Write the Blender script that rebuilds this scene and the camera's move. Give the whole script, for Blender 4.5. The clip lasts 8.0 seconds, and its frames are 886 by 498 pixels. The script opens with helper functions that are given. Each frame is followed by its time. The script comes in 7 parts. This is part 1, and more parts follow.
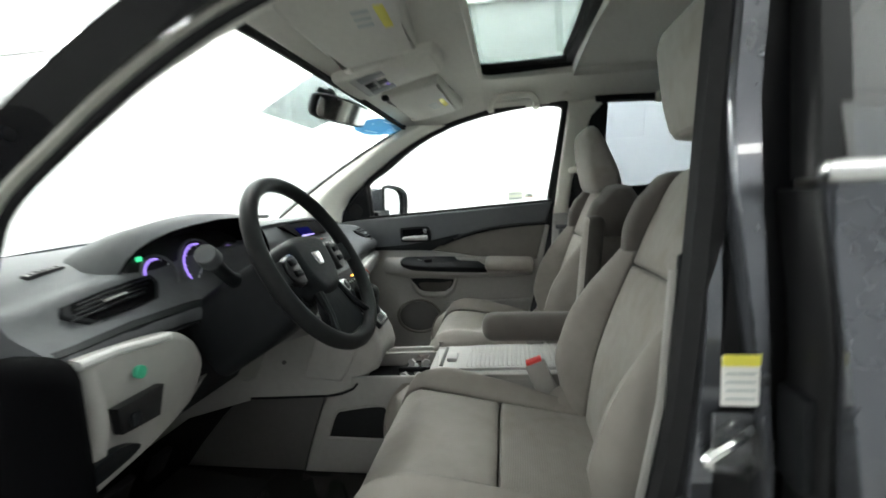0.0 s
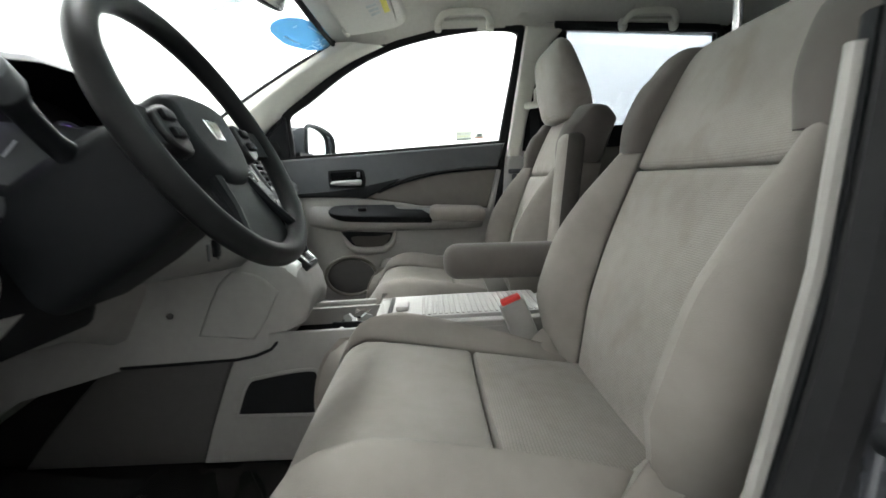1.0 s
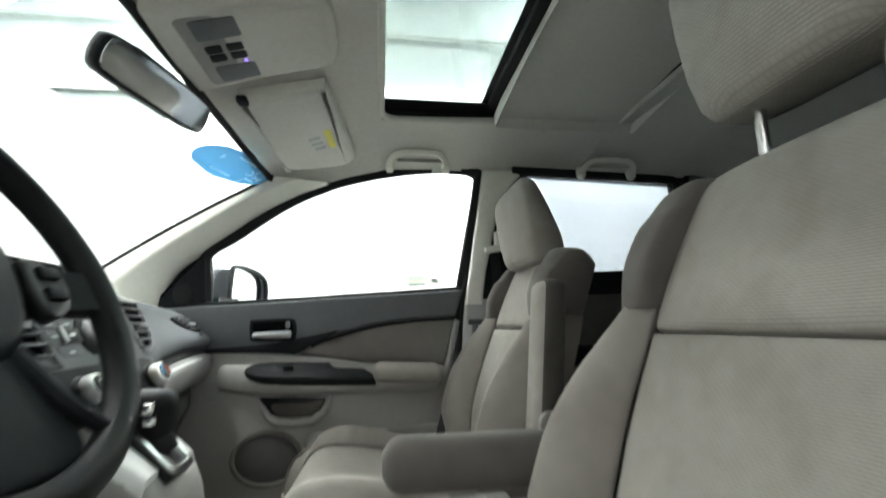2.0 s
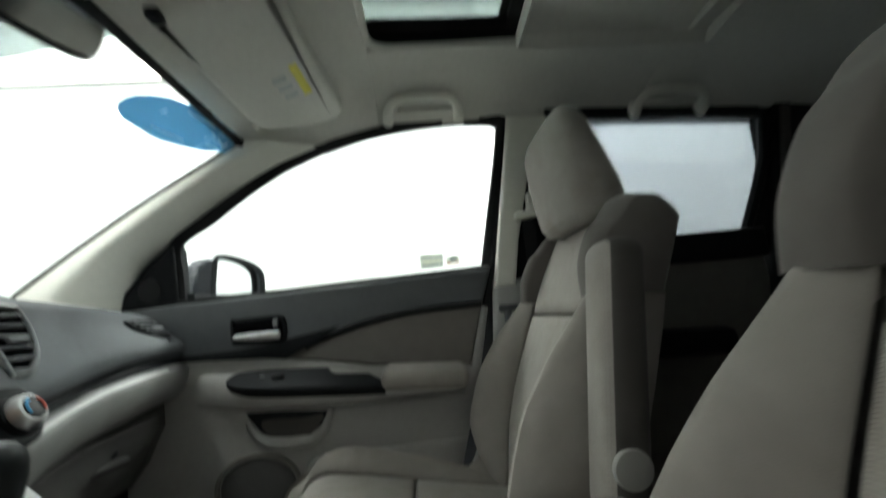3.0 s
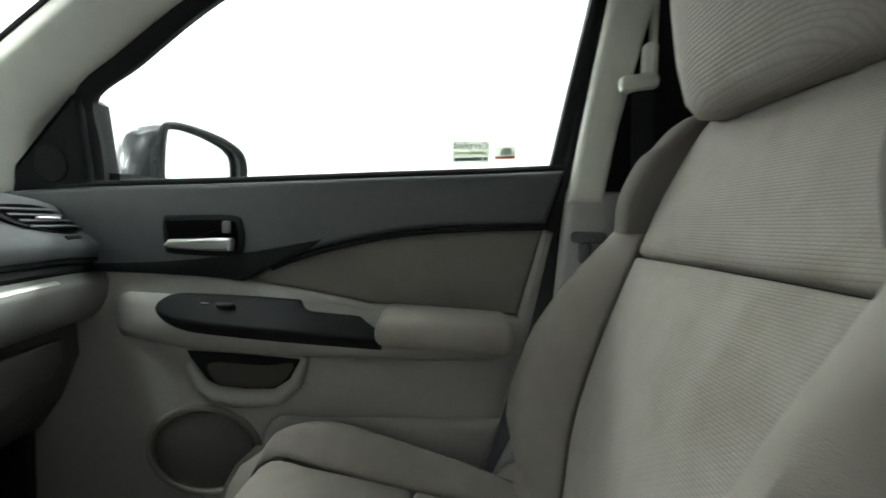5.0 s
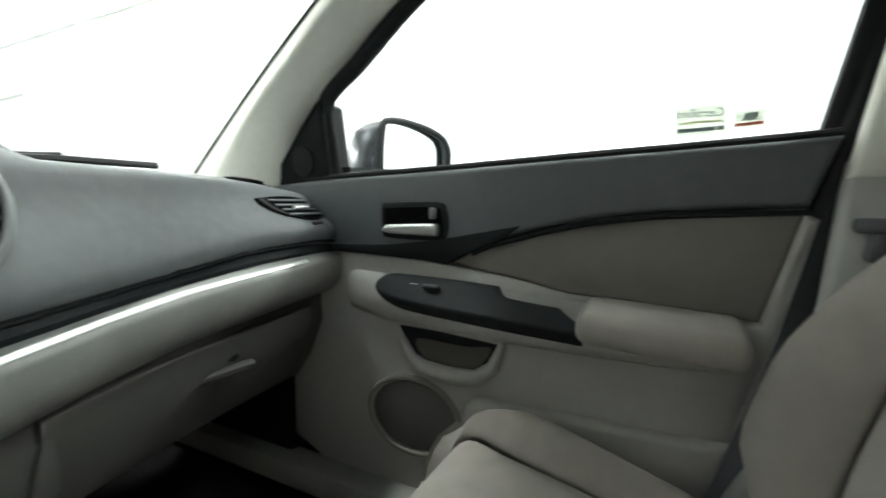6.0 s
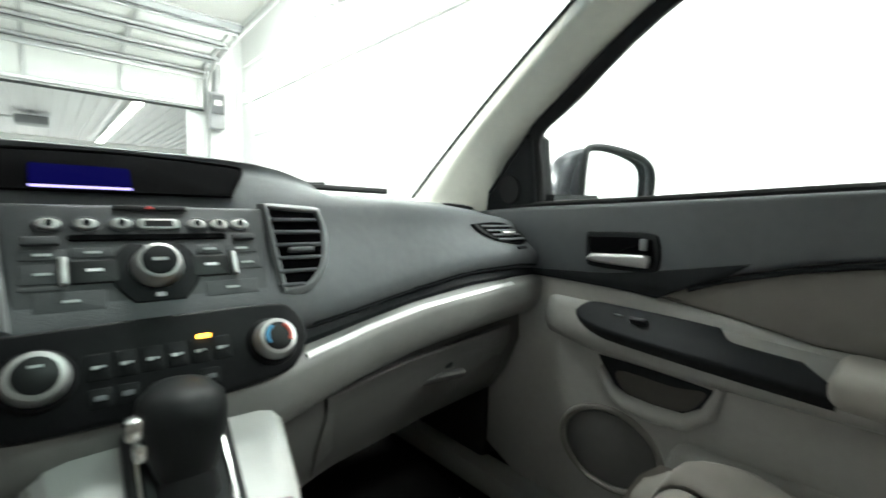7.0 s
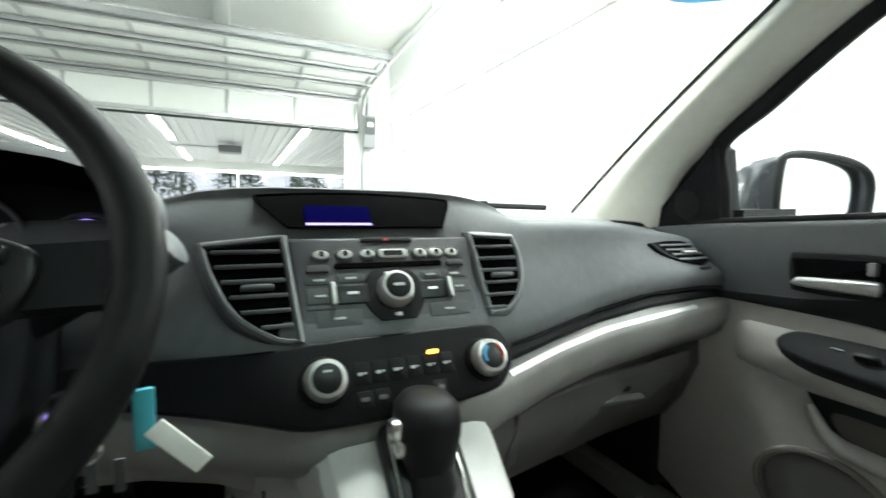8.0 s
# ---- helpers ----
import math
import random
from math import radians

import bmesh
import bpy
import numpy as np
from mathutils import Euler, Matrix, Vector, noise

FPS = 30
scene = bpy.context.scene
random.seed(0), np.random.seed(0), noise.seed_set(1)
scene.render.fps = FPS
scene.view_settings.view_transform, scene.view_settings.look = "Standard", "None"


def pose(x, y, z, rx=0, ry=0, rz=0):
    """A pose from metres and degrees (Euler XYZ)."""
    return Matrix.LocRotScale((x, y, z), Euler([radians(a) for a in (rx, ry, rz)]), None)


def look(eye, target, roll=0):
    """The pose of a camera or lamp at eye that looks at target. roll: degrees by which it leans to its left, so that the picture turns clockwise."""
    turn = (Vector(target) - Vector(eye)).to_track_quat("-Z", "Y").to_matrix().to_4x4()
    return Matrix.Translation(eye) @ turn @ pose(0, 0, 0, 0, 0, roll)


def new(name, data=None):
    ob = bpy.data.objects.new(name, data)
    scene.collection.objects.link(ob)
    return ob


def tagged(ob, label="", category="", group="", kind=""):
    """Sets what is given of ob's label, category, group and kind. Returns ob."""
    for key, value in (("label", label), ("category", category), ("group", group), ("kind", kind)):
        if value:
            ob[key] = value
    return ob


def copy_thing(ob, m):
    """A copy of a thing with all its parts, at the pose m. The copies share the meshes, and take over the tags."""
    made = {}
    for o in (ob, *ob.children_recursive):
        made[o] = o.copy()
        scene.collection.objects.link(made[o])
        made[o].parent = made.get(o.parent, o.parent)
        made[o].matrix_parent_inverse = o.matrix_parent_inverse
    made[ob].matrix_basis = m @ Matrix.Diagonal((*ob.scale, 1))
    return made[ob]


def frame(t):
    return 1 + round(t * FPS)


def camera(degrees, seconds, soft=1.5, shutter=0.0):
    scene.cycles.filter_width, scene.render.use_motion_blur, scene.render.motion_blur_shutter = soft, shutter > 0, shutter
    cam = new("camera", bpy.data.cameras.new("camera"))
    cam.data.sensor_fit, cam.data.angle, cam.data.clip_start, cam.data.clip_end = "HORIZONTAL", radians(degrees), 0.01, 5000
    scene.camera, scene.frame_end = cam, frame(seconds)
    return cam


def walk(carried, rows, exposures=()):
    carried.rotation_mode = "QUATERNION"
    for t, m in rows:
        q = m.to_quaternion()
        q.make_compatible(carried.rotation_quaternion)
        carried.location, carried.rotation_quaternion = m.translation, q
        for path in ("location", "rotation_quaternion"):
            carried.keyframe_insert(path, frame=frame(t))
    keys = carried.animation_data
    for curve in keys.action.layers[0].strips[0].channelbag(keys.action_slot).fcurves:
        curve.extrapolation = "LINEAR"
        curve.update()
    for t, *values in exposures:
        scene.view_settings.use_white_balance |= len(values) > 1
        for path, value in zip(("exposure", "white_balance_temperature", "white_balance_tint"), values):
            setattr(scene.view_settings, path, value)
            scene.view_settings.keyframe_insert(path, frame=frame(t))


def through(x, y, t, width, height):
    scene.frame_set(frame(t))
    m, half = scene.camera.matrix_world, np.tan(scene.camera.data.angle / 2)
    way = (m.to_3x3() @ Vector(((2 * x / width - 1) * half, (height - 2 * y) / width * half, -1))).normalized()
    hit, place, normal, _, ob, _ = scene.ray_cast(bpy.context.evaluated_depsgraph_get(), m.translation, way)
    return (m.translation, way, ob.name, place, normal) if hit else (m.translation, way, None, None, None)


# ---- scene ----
cam = camera(89.4, 8.0, shutter=0.5)
PATH = [
    (0, (0.005, -1.255, 1.141), (-0.283, 0.709, 0.901), -2.7),
    (0.2, (-0.043, -1.202, 1.091), (-0.217, 0.774, 0.841), -4.1),
    (0.5, (-0.087, -1.131, 1.032), (-0.133, 0.849, 0.752), -3.3),
    (0.7, (-0.091, -1.087, 0.978), (-0.118, 0.893, 0.698), -2.5),
    (1, (-0.098, -1.017, 0.953), (-0.039, 0.96, 0.655), -1.4),
    (1.2, (-0.091, -0.972, 0.934), (-0.023, 1.01, 0.674), -0.4),
    (1.5, (-0.085, -0.894, 0.934), (0.111, 1.093, 0.813), 0.5),
    (1.7, (-0.088, -0.84, 0.964), (0.202, 1.137, 1.053), 0.7),
    (2.8, (0.009, -0.529, 0.989), (0.157, 1.4, 1.499), -5.4),
    (3, (0.008, -0.465, 0.984), (0.12, 1.512, 1.265), -3.8),
    (3.2, (0.006, -0.404, 0.982), (0.125, 1.583, 1.18), -3.1),
    (3.5, (0.004, -0.332, 0.982), (0.153, 1.66, 1.065), -1.1),
    (3.8, (0.019, -0.25, 0.98), (0.159, 1.743, 1.074), 0.2),
    (4, (0.027, -0.199, 0.979), (0.166, 1.795, 1.055), -0.0),
    (4.2, (0.052, -0.139, 0.972), (0.135, 1.859, 1.029), 1.0),
    (5.3, (0.025, -0.009, 1.006), (-0.262, 1.963, 0.839), 1.1),
    (5.5, (0.028, 0.014, 1.003), (-0.5, 1.933, 0.81), 0.5),
    (6, (0.014, -0.007, 1.01), (-0.884, 1.767, 0.791), 0.6),
    (6.5, (0.001, -0.035, 1.015), (-1.243, 1.521, 0.835), 1.2),
    (7, (-0.015, -0.078, 1.035), (-1.502, 1.247, 0.862), 1.7),
    (7.5, (-0.024, -0.119, 1.048), (-1.697, 0.965, 0.883), 1.1),
    (8, (-0.034, -0.162, 1.059), (-1.84, 0.683, 0.905), 0.7),
]
EXPOSURES = [(0, 1.42, 6500, 8), (1.0, 1.75, 6500, 11), (1.7, 1.82, 6500, 9), (2.8, 0.95, 6500, 5), (4.2, 0.8, 6500, 4), (5.3, 1.27, 6500, 5), (6.5, 1.45, 6500, 4), (8, 1.6, 6500, 3)]
walk(cam, [(t, look(eye, target, roll)) for t, eye, target, roll in PATH], EXPOSURES)

# ---- world and lights ----
world = bpy.data.worlds.new("sky")
world.use_nodes = True
scene.world = world
sky = world.node_tree.nodes.new("ShaderNodeTexSky")
sky.sky_type, sky.sun_disc, sky.sun_elevation = "NISHITA", False, radians(35)
world.node_tree.links.new(sky.outputs[0], world.node_tree.nodes["Background"].inputs[0])
world.node_tree.nodes["Background"].inputs[1].default_value = 0.12


def area_light(name, eye, target, sx, sy, watts, colour=(0.95, 1.0, 0.985)):
    lamp = bpy.data.lights.new(name, "AREA")
    lamp.shape, lamp.size, lamp.size_y, lamp.energy, lamp.color = "RECTANGLE", sx, sy, watts, colour
    ob = new(name, lamp)
    ob.matrix_world = look(eye, target)
    return ob


LIGHT = 0.46
# Assumed lamps: places, aims and powers added to light cabin, wall and jamb.
CEILING_LIGHTS = ((1.1, -4.2, 100, 1.5), (1.1, -1.2, 175, 3.2), (1.1, 1.5, 210, 1.5), (-1.75, -4.0, 20, -1.75), (-1.75, 2.6, 220, -5.8))
for ly, lx, watts, aim in CEILING_LIGHTS:
    area_light("assumed_tube_light", (lx, ly, 3.50), (lx + 0.001, aim, 0.8), 0.25, 2.6, watts * LIGHT)
area_light("wall_tube_light", (-1.6, 2.06, 2.55), (-1.6, -2.2, 0.95), 8.6, 0.16, 120 * LIGHT)
area_light("wall_tube_light", (-1.6, -4.86, 2.50), (-1.6, 0.0, 0.9), 8.6, 0.16, 3 * LIGHT)
for ly in (1.116, -1.32):
    area_light("hall_tube_light", (-12.0, ly, 2.55), (-12.001, ly, 0), 0.2, 7.0, 420 * LIGHT)

# ---- materials ----


def material(name, colour, rough=0.6, metal=0.0, var=0.08, grain=60.0, bump=0.1, bump_scale=400.0, spec=0.5, sheen=0.0, coat=0.0):
    """A surface with variation at two scales and a fine relief; colour is its base colour."""
    m = bpy.data.materials.new(name)
    m.use_nodes = True
    nt = m.node_tree
    b = nt.nodes["Principled BSDF"]
    b.inputs["Roughness"].default_value = rough
    b.inputs["Metallic"].default_value = metal
    b.inputs["Specular IOR Level"].default_value = spec
    b.inputs["Sheen Weight"].default_value = sheen
    b.inputs["Coat Weight"].default_value = coat
    co = nt.nodes.new("ShaderNodeTexCoord")
    big = nt.nodes.new("ShaderNodeTexNoise")
    big.inputs["Scale"].default_value, big.inputs["Detail"].default_value = 5.0, 5.0
    small = nt.nodes.new("ShaderNodeTexNoise")
    small.inputs["Scale"].default_value, small.inputs["Detail"].default_value = grain, 3.0
    mixn = nt.nodes.new("ShaderNodeMath")
    mixn.operation = "ADD"
    ramp = nt.nodes.new("ShaderNodeMapRange")
    ramp.inputs["From Min"].default_value, ramp.inputs["From Max"].default_value = 0.6, 1.4
    ramp.inputs["To Min"].default_value, ramp.inputs["To Max"].default_value = 1 - var, 1 + var
    col = nt.nodes.new("ShaderNodeMix")
    col.data_type, col.blend_type = "RGBA", "MULTIPLY"
    col.inputs["Factor"].default_value = 1.0
    col.inputs["A"].default_value = (*colour, 1)
    for n in (big, small):
        nt.links.new(co.outputs["Object"], n.inputs["Vector"])
    nt.links.new(big.outputs["Fac"], mixn.inputs[0])
    nt.links.new(small.outputs["Fac"], mixn.inputs[1])
    nt.links.new(mixn.outputs[0], ramp.inputs["Value"])
    nt.links.new(ramp.outputs[0], col.inputs["B"])
    nt.links.new(col.outputs["Result"], b.inputs["Base Color"])
    rr = nt.nodes.new("ShaderNodeMapRange")
    rr.inputs["To Min"].default_value, rr.inputs["To Max"].default_value = max(0.02, rough - 0.08), min(1, rough + 0.08)
    nt.links.new(big.outputs["Fac"], rr.inputs["Value"])
    nt.links.new(rr.outputs[0], b.inputs["Roughness"])
    if bump:
        fine = nt.nodes.new("ShaderNodeTexNoise")
        fine.inputs["Scale"].default_value, fine.inputs["Detail"].default_value = bump_scale, 2.0
        bp = nt.nodes.new("ShaderNodeBump")
        bp.inputs["Strength"].default_value, bp.inputs["Distance"].default_value = bump, 0.002
        nt.links.new(co.outputs["Object"], fine.inputs["Vector"])
        nt.links.new(fine.outputs["Fac"], bp.inputs["Height"])
        nt.links.new(bp.outputs[0], b.inputs["Normal"])
    return m


def weave(m, rows=260.0, cols=120.0, depth=0.38):
    """Adds a woven relief of short ribs to a fabric."""
    nt = m.node_tree
    co = nt.nodes.new("ShaderNodeTexCoord")
    br = nt.nodes.new("ShaderNodeTexBrick")
    br.inputs["Scale"].default_value = 1.0
    br.inputs["Brick Width"].default_value, br.inputs["Row Height"].default_value = 1 / cols, 1 / rows
    br.inputs["Mortar Size"].default_value, br.inputs["Mortar Smooth"].default_value = 0.0012, 1.0
    sep = nt.nodes.new("ShaderNodeSeparateXYZ")
    com = nt.nodes.new("ShaderNodeCombineXYZ")
    add = nt.nodes.new("ShaderNodeMath")
    add.operation = "ADD"
    nt.links.new(co.outputs["Object"], sep.inputs[0])
    nt.links.new(sep.outputs["X"], add.inputs[0])
    nt.links.new(sep.outputs["Z"], add.inputs[1])
    nt.links.new(sep.outputs["Y"], com.inputs["X"])
    nt.links.new(add.outputs[0], com.inputs["Y"])
    nt.links.new(com.outputs[0], br.inputs["Vector"])
    bp = nt.nodes.new("ShaderNodeBump")
    bp.invert = True
    bp.inputs["Strength"].default_value, bp.inputs["Distance"].default_value = depth, 0.0015
    nt.links.new(br.outputs["Fac"], bp.inputs["Height"])
    pb = nt.nodes["Principled BSDF"]
    nt.links.new(bp.outputs[0], pb.inputs["Normal"])
    dark = nt.nodes.new("ShaderNodeMix")
    dark.data_type, dark.blend_type = "RGBA", "MULTIPLY"
    dark.inputs["B"].default_value = (0.86, 0.85, 0.84, 1)
    nt.links.new(br.outputs["Fac"], dark.inputs["Factor"])
    nt.links.new(pb.inputs["Base Color"].links[0].from_socket, dark.inputs["A"])
    nt.links.new(dark.outputs["Result"], pb.inputs["Base Color"])
    return m


def stain(m, colour, scale, low, high, strength=0.6):
    """Adds soft-edged stains and nap marks in patches of about 1 / scale metres."""
    nt = m.node_tree
    pb = nt.nodes["Principled BSDF"]
    co, nz, ramp, mix = (nt.nodes.new("ShaderNode" + k) for k in ("TexCoord", "TexNoise", "MapRange", "Mix"))
    nz.inputs["Scale"].default_value, nz.inputs["Detail"].default_value, nz.inputs["Distortion"].default_value = scale, 4.0, 0.8
    ramp.inputs["From Min"].default_value, ramp.inputs["From Max"].default_value, ramp.inputs["To Max"].default_value = low, high, strength
    mix.data_type, mix.blend_type = "RGBA", "MULTIPLY"
    mix.inputs["B"].default_value = (*colour, 1)
    nt.links.new(co.outputs["Object"], nz.inputs["Vector"])
    nt.links.new(nz.outputs["Fac"], ramp.inputs["Value"])
    nt.links.new(ramp.outputs[0], mix.inputs["Factor"])
    nt.links.new(pb.inputs["Base Color"].links[0].from_socket, mix.inputs["A"])
    nt.links.new(mix.outputs["Result"], pb.inputs["Base Color"])
    return m


def glass(name, tint=(1, 1, 1), gloss=0.08):
    """Thin glass: it lets light through, tinted, and mirrors a little."""
    m = bpy.data.materials.new(name)
    m.use_nodes = True
    nt = m.node_tree
    nt.nodes.remove(nt.nodes["Principled BSDF"])
    tr, gl, mx = (nt.nodes.new("ShaderNode" + k) for k in ("BsdfTransparent", "BsdfGlossy", "MixShader"))
    tr.inputs[0].default_value = (*tint, 1)
    gl.inputs["Roughness"].default_value = 0.02
    fr = nt.nodes.new("ShaderNodeLayerWeight")
    fr.inputs["Blend"].default_value = 0.5
    pw = nt.nodes.new("ShaderNodeMath")
    pw.operation, pw.inputs[1].default_value = "POWER", 5.0
    ad = nt.nodes.new("ShaderNodeMath")
    ad.operation, ad.inputs[1].default_value, ad.inputs[2].default_value = "MULTIPLY_ADD", 0.6, gloss * 0.4
    nt.links.new(fr.outputs["Facing"], pw.inputs[0])
    nt.links.new(pw.outputs[0], ad.inputs[0])
    nt.links.new(ad.outputs[0], mx.inputs[0])
    nt.links.new(tr.outputs[0], mx.inputs[1])
    nt.links.new(gl.outputs[0], mx.inputs[2])
    nt.links.new(mx.outputs[0], nt.nodes["Material Output"].inputs[0])
    return m


def glow(name, colour, strength):
    m = bpy.data.materials.new(name)
    m.use_nodes = True
    b = m.node_tree.nodes["Principled BSDF"]
    b.inputs["Base Color"].default_value = (0.002, 0.002, 0.002, 1)
    b.inputs["Specular IOR Level"].default_value, b.inputs["Roughness"].default_value = 0.0, 0.9
    b.inputs["Emission Color"].default_value = (*colour, 1)
    b.inputs["Emission Strength"].default_value = strength
    return m


def film(name, colour, through=0.6):
    """A thin printed film that lets part of the light behind it through."""
    m = bpy.data.materials.new(name)
    m.use_nodes = True
    nt = m.node_tree
    nt.nodes.remove(nt.nodes["Principled BSDF"])
    df, tl, mx = (nt.nodes.new("ShaderNode" + k) for k in ("BsdfDiffuse", "BsdfTranslucent", "MixShader"))
    nz = nt.nodes.new("ShaderNodeTexNoise")
    nz.inputs["Scale"].default_value = 40.0
    hs = nt.nodes.new("ShaderNodeMix")
    hs.data_type, hs.blend_type = "RGBA", "OVERLAY"
    hs.inputs["Factor"].default_value = 0.15
    hs.inputs["A"].default_value = (*colour, 1)
    nt.links.new(nz.outputs["Color"], hs.inputs["B"])
    for n in (df, tl):
        nt.links.new(hs.outputs["Result"], n.inputs[0])
    mx.inputs[0].default_value = through
    nt.links.new(df.outputs[0], mx.inputs[1])
    nt.links.new(tl.outputs[0], mx.inputs[2])
    nt.links.new(mx.outputs[0], nt.nodes["Material Output"].inputs[0])
    return m


FABRIC = material("seat_velour", (0.262, 0.243, 0.223), 0.95, var=0.10, grain=25, bump=0.25, bump_scale=900, spec=0.15, sheen=0.08)
WOVEN = weave(material("seat_woven", (0.290, 0.271, 0.250), 0.95, var=0.09, grain=40, bump=0, spec=0.15, sheen=0.08), depth=0.28)
stain(WOVEN, (0.68, 0.63, 0.56), 7.0, 0.52, 0.74, 0.45)
stain(FABRIC, (0.74, 0.72, 0.70), 4.0, 0.46, 0.64, 0.5)
DOORCLOTH = material("door_cloth", (0.165, 0.155, 0.142), 0.95, var=0.09, grain=30, bump=0.3, bump_scale=700, spec=0.1)
# Dark back cloth, deepened so that it also carries shade.
BACKCLOTH = material("dark_cloth_with_shade", (0.070, 0.065, 0.060), 0.95, var=0.10, grain=25, bump=0.25, bump_scale=900, spec=0.1, sheen=0.1)
# Darker copy of the seat velour, with side shade in its colour.
SIDECLOTH = material("seat_velour_side_shade", (0.118, 0.108, 0.100), 0.95, var=0.12, grain=25, bump=0.25, bump_scale=900, spec=0.1, sheen=0.15)
BLACK = material("black_grained_plastic", (0.011, 0.012, 0.0135), 0.5, spec=0.10, var=0.15, bump=0.25, bump_scale=900)
DASH = material("charcoal_soft_plastic", (0.092, 0.097, 0.103), 0.6, spec=0.22, var=0.12, bump=0.3, bump_scale=800)
DOORSLATE = material("dark_door_plastic", (0.064, 0.070, 0.076), 0.42, var=0.1, bump=0.25, bump_scale=850)
# Grey darkened for shade on glovebox and rear trim; also darker plastics.
LOWGREY = material("lower_plastic_and_shade", (0.068, 0.066, 0.063), 0.6, var=0.08, bump=0.2, bump_scale=700)
SLATE = material("slate_plastic", (0.075, 0.08, 0.086), 0.45, var=0.08, bump=0.15, bump_scale=900)
AUDIO = material("audio_unit_plastic", (0.058, 0.061, 0.065), 0.45, var=0.1, bump=0.15, bump_scale=900, spec=0.3)
BLACKPAINT = material("black_gloss_trim", (0.010, 0.010, 0.012), 0.25, var=0.1, bump=0, coat=0.6)
GLOSSBLACK = material("gloss_black", (0.009, 0.009, 0.010), 0.36, var=0.1, bump=0, spec=0.28)
PIANOBLACK = material("climate_panel_black", (0.007, 0.007, 0.008), 0.42, var=0.12, bump=0.1, bump_scale=900, spec=0.10)
FRAMEGREY = material("satin_frame_grey", (0.15, 0.155, 0.16), 0.4, var=0.06, bump=0.05)
# For matt black parts, and for shade painted into openings.
DEEPBLACK = material("matt_black_and_recess_shade", (0.002, 0.002, 0.0025), 0.9, var=0.2, bump=0, spec=0.04)
RUBBER = material("black_rubber", (0.013, 0.013, 0.014), 0.7, spec=0.2, var=0.15, bump=0.15)
LEATHER = material("wheel_leather", (0.011, 0.0115, 0.012), 0.46, spec=0.12, var=0.15, bump=0.10, bump_scale=700)
LEDGEGREY = material("moulded_dash_grey", (0.185, 0.183, 0.178), 0.5, var=0.08, bump=0.2, bump_scale=700)
GREY = material("grey_plastic", (0.29, 0.281, 0.266), 0.55, var=0.07, bump=0.2, bump_scale=700)
SILVERTRIM = material("silver_grey_plastic", (0.56, 0.56, 0.55), 0.4, var=0.05, bump=0.05)
LIDGREY = material("light_grey_plastic", (0.37, 0.368, 0.355), 0.5, var=0.05, bump=0.05)
BEIGE = material("beige_pillar_plastic", (0.76, 0.755, 0.68), 0.6, var=0.05, bump=0.15, bump_scale=700)
LINER = material("headliner_cloth", (0.64, 0.63, 0.58), 0.95, var=0.06, grain=80, bump=0.25, bump_scale=800, spec=0.1)
CHROME = material("satin_chrome", (0.78, 0.78, 0.77), 0.22, metal=1.0, var=0.04, bump=0)
ALU = material("silver_paint", (0.52, 0.52, 0.515), 0.34, metal=0.7, var=0.04, bump=0)
PAINT = material("steel_grey_car_paint", (0.105, 0.11, 0.125), 0.24, metal=0.6, var=0.06, bump=0, coat=1.0)
CARPET = material("dark_carpet", (0.016, 0.015, 0.015), 1.0, var=0.3, grain=200, bump=0.6, bump_scale=900, spec=0.1)
STEEL = material("galvanised_steel", (0.45, 0.46, 0.46), 0.4, metal=0.8, var=0.12, bump=0.05)
WALLGREY = material("plain_grey_finish", (0.30, 0.305, 0.315), 0.7, var=0.06, bump=0.2, bump_scale=120)
WALLWHITE = material("white_painted_block", (0.84, 0.85, 0.85), 0.7, var=0.03, bump=0.2, bump_scale=120)
CEILWHITE = material("white_ceiling_paint", (0.82, 0.83, 0.81), 0.8, var=0.03, bump=0.1, bump_scale=60)
DOORWHITE = material("white_insulated_panel", (0.66, 0.68, 0.66), 0.5, var=0.04, bump=0.05)
CONCRETE = material("sealed_concrete", (0.24, 0.24, 0.23), 0.35, var=0.2, grain=30, bump=0.1, bump_scale=80)
HALLMETAL = material("ribbed_ceiling_metal", (0.42, 0.42, 0.43), 0.5, metal=0.2, var=0.08, bump=0.05)
PAPER = material("white_label", (0.78, 0.78, 0.75), 0.6, var=0.04, bump=0)
YELLOW = material("yellow_label", (0.72, 0.66, 0.08), 0.6, var=0.05, bump=0)
PALEINK = material("pale_label_ink", (0.42, 0.46, 0.45), 0.6, var=0.05, bump=0)
REDINK = material("red_label_ink", (0.55, 0.10, 0.07), 0.6, var=0.05, bump=0)
RED = material("red_button", (0.75, 0.06, 0.05), 0.4, var=0.04, bump=0)
BLUE = material("blue_dial_paint", (0.06, 0.30, 0.56), 0.5, var=0.08, bump=0)
BLUEFILM = film("blue_vinyl_film", (0.23, 0.42, 0.57), 0.6)
PALEFILM = film("pale_sticker_film", (0.66, 0.69, 0.64), 0.75)
INKFILM = film("dark_print_on_film", (0.30, 0.34, 0.38), 0.5)
YELLOWPRINT = film("yellow_print_on_film", (0.70, 0.69, 0.52), 0.7)
BLUEPRINT = film("pale_print_on_blue", (0.88, 0.90, 0.90), 0.9)
GREYPRINT = film("grey_print_on_film", (0.40, 0.44, 0.44), 0.7)
REDPRINT = film("red_print_on_film", (0.62, 0.22, 0.18), 0.7)
TEAL = material("teal_key_tag", (0.05, 0.36, 0.44), 0.5, var=0.05, bump=0)
WHITEINK = material("white_print", (0.75, 0.76, 0.78), 0.5, var=0.03, bump=0)
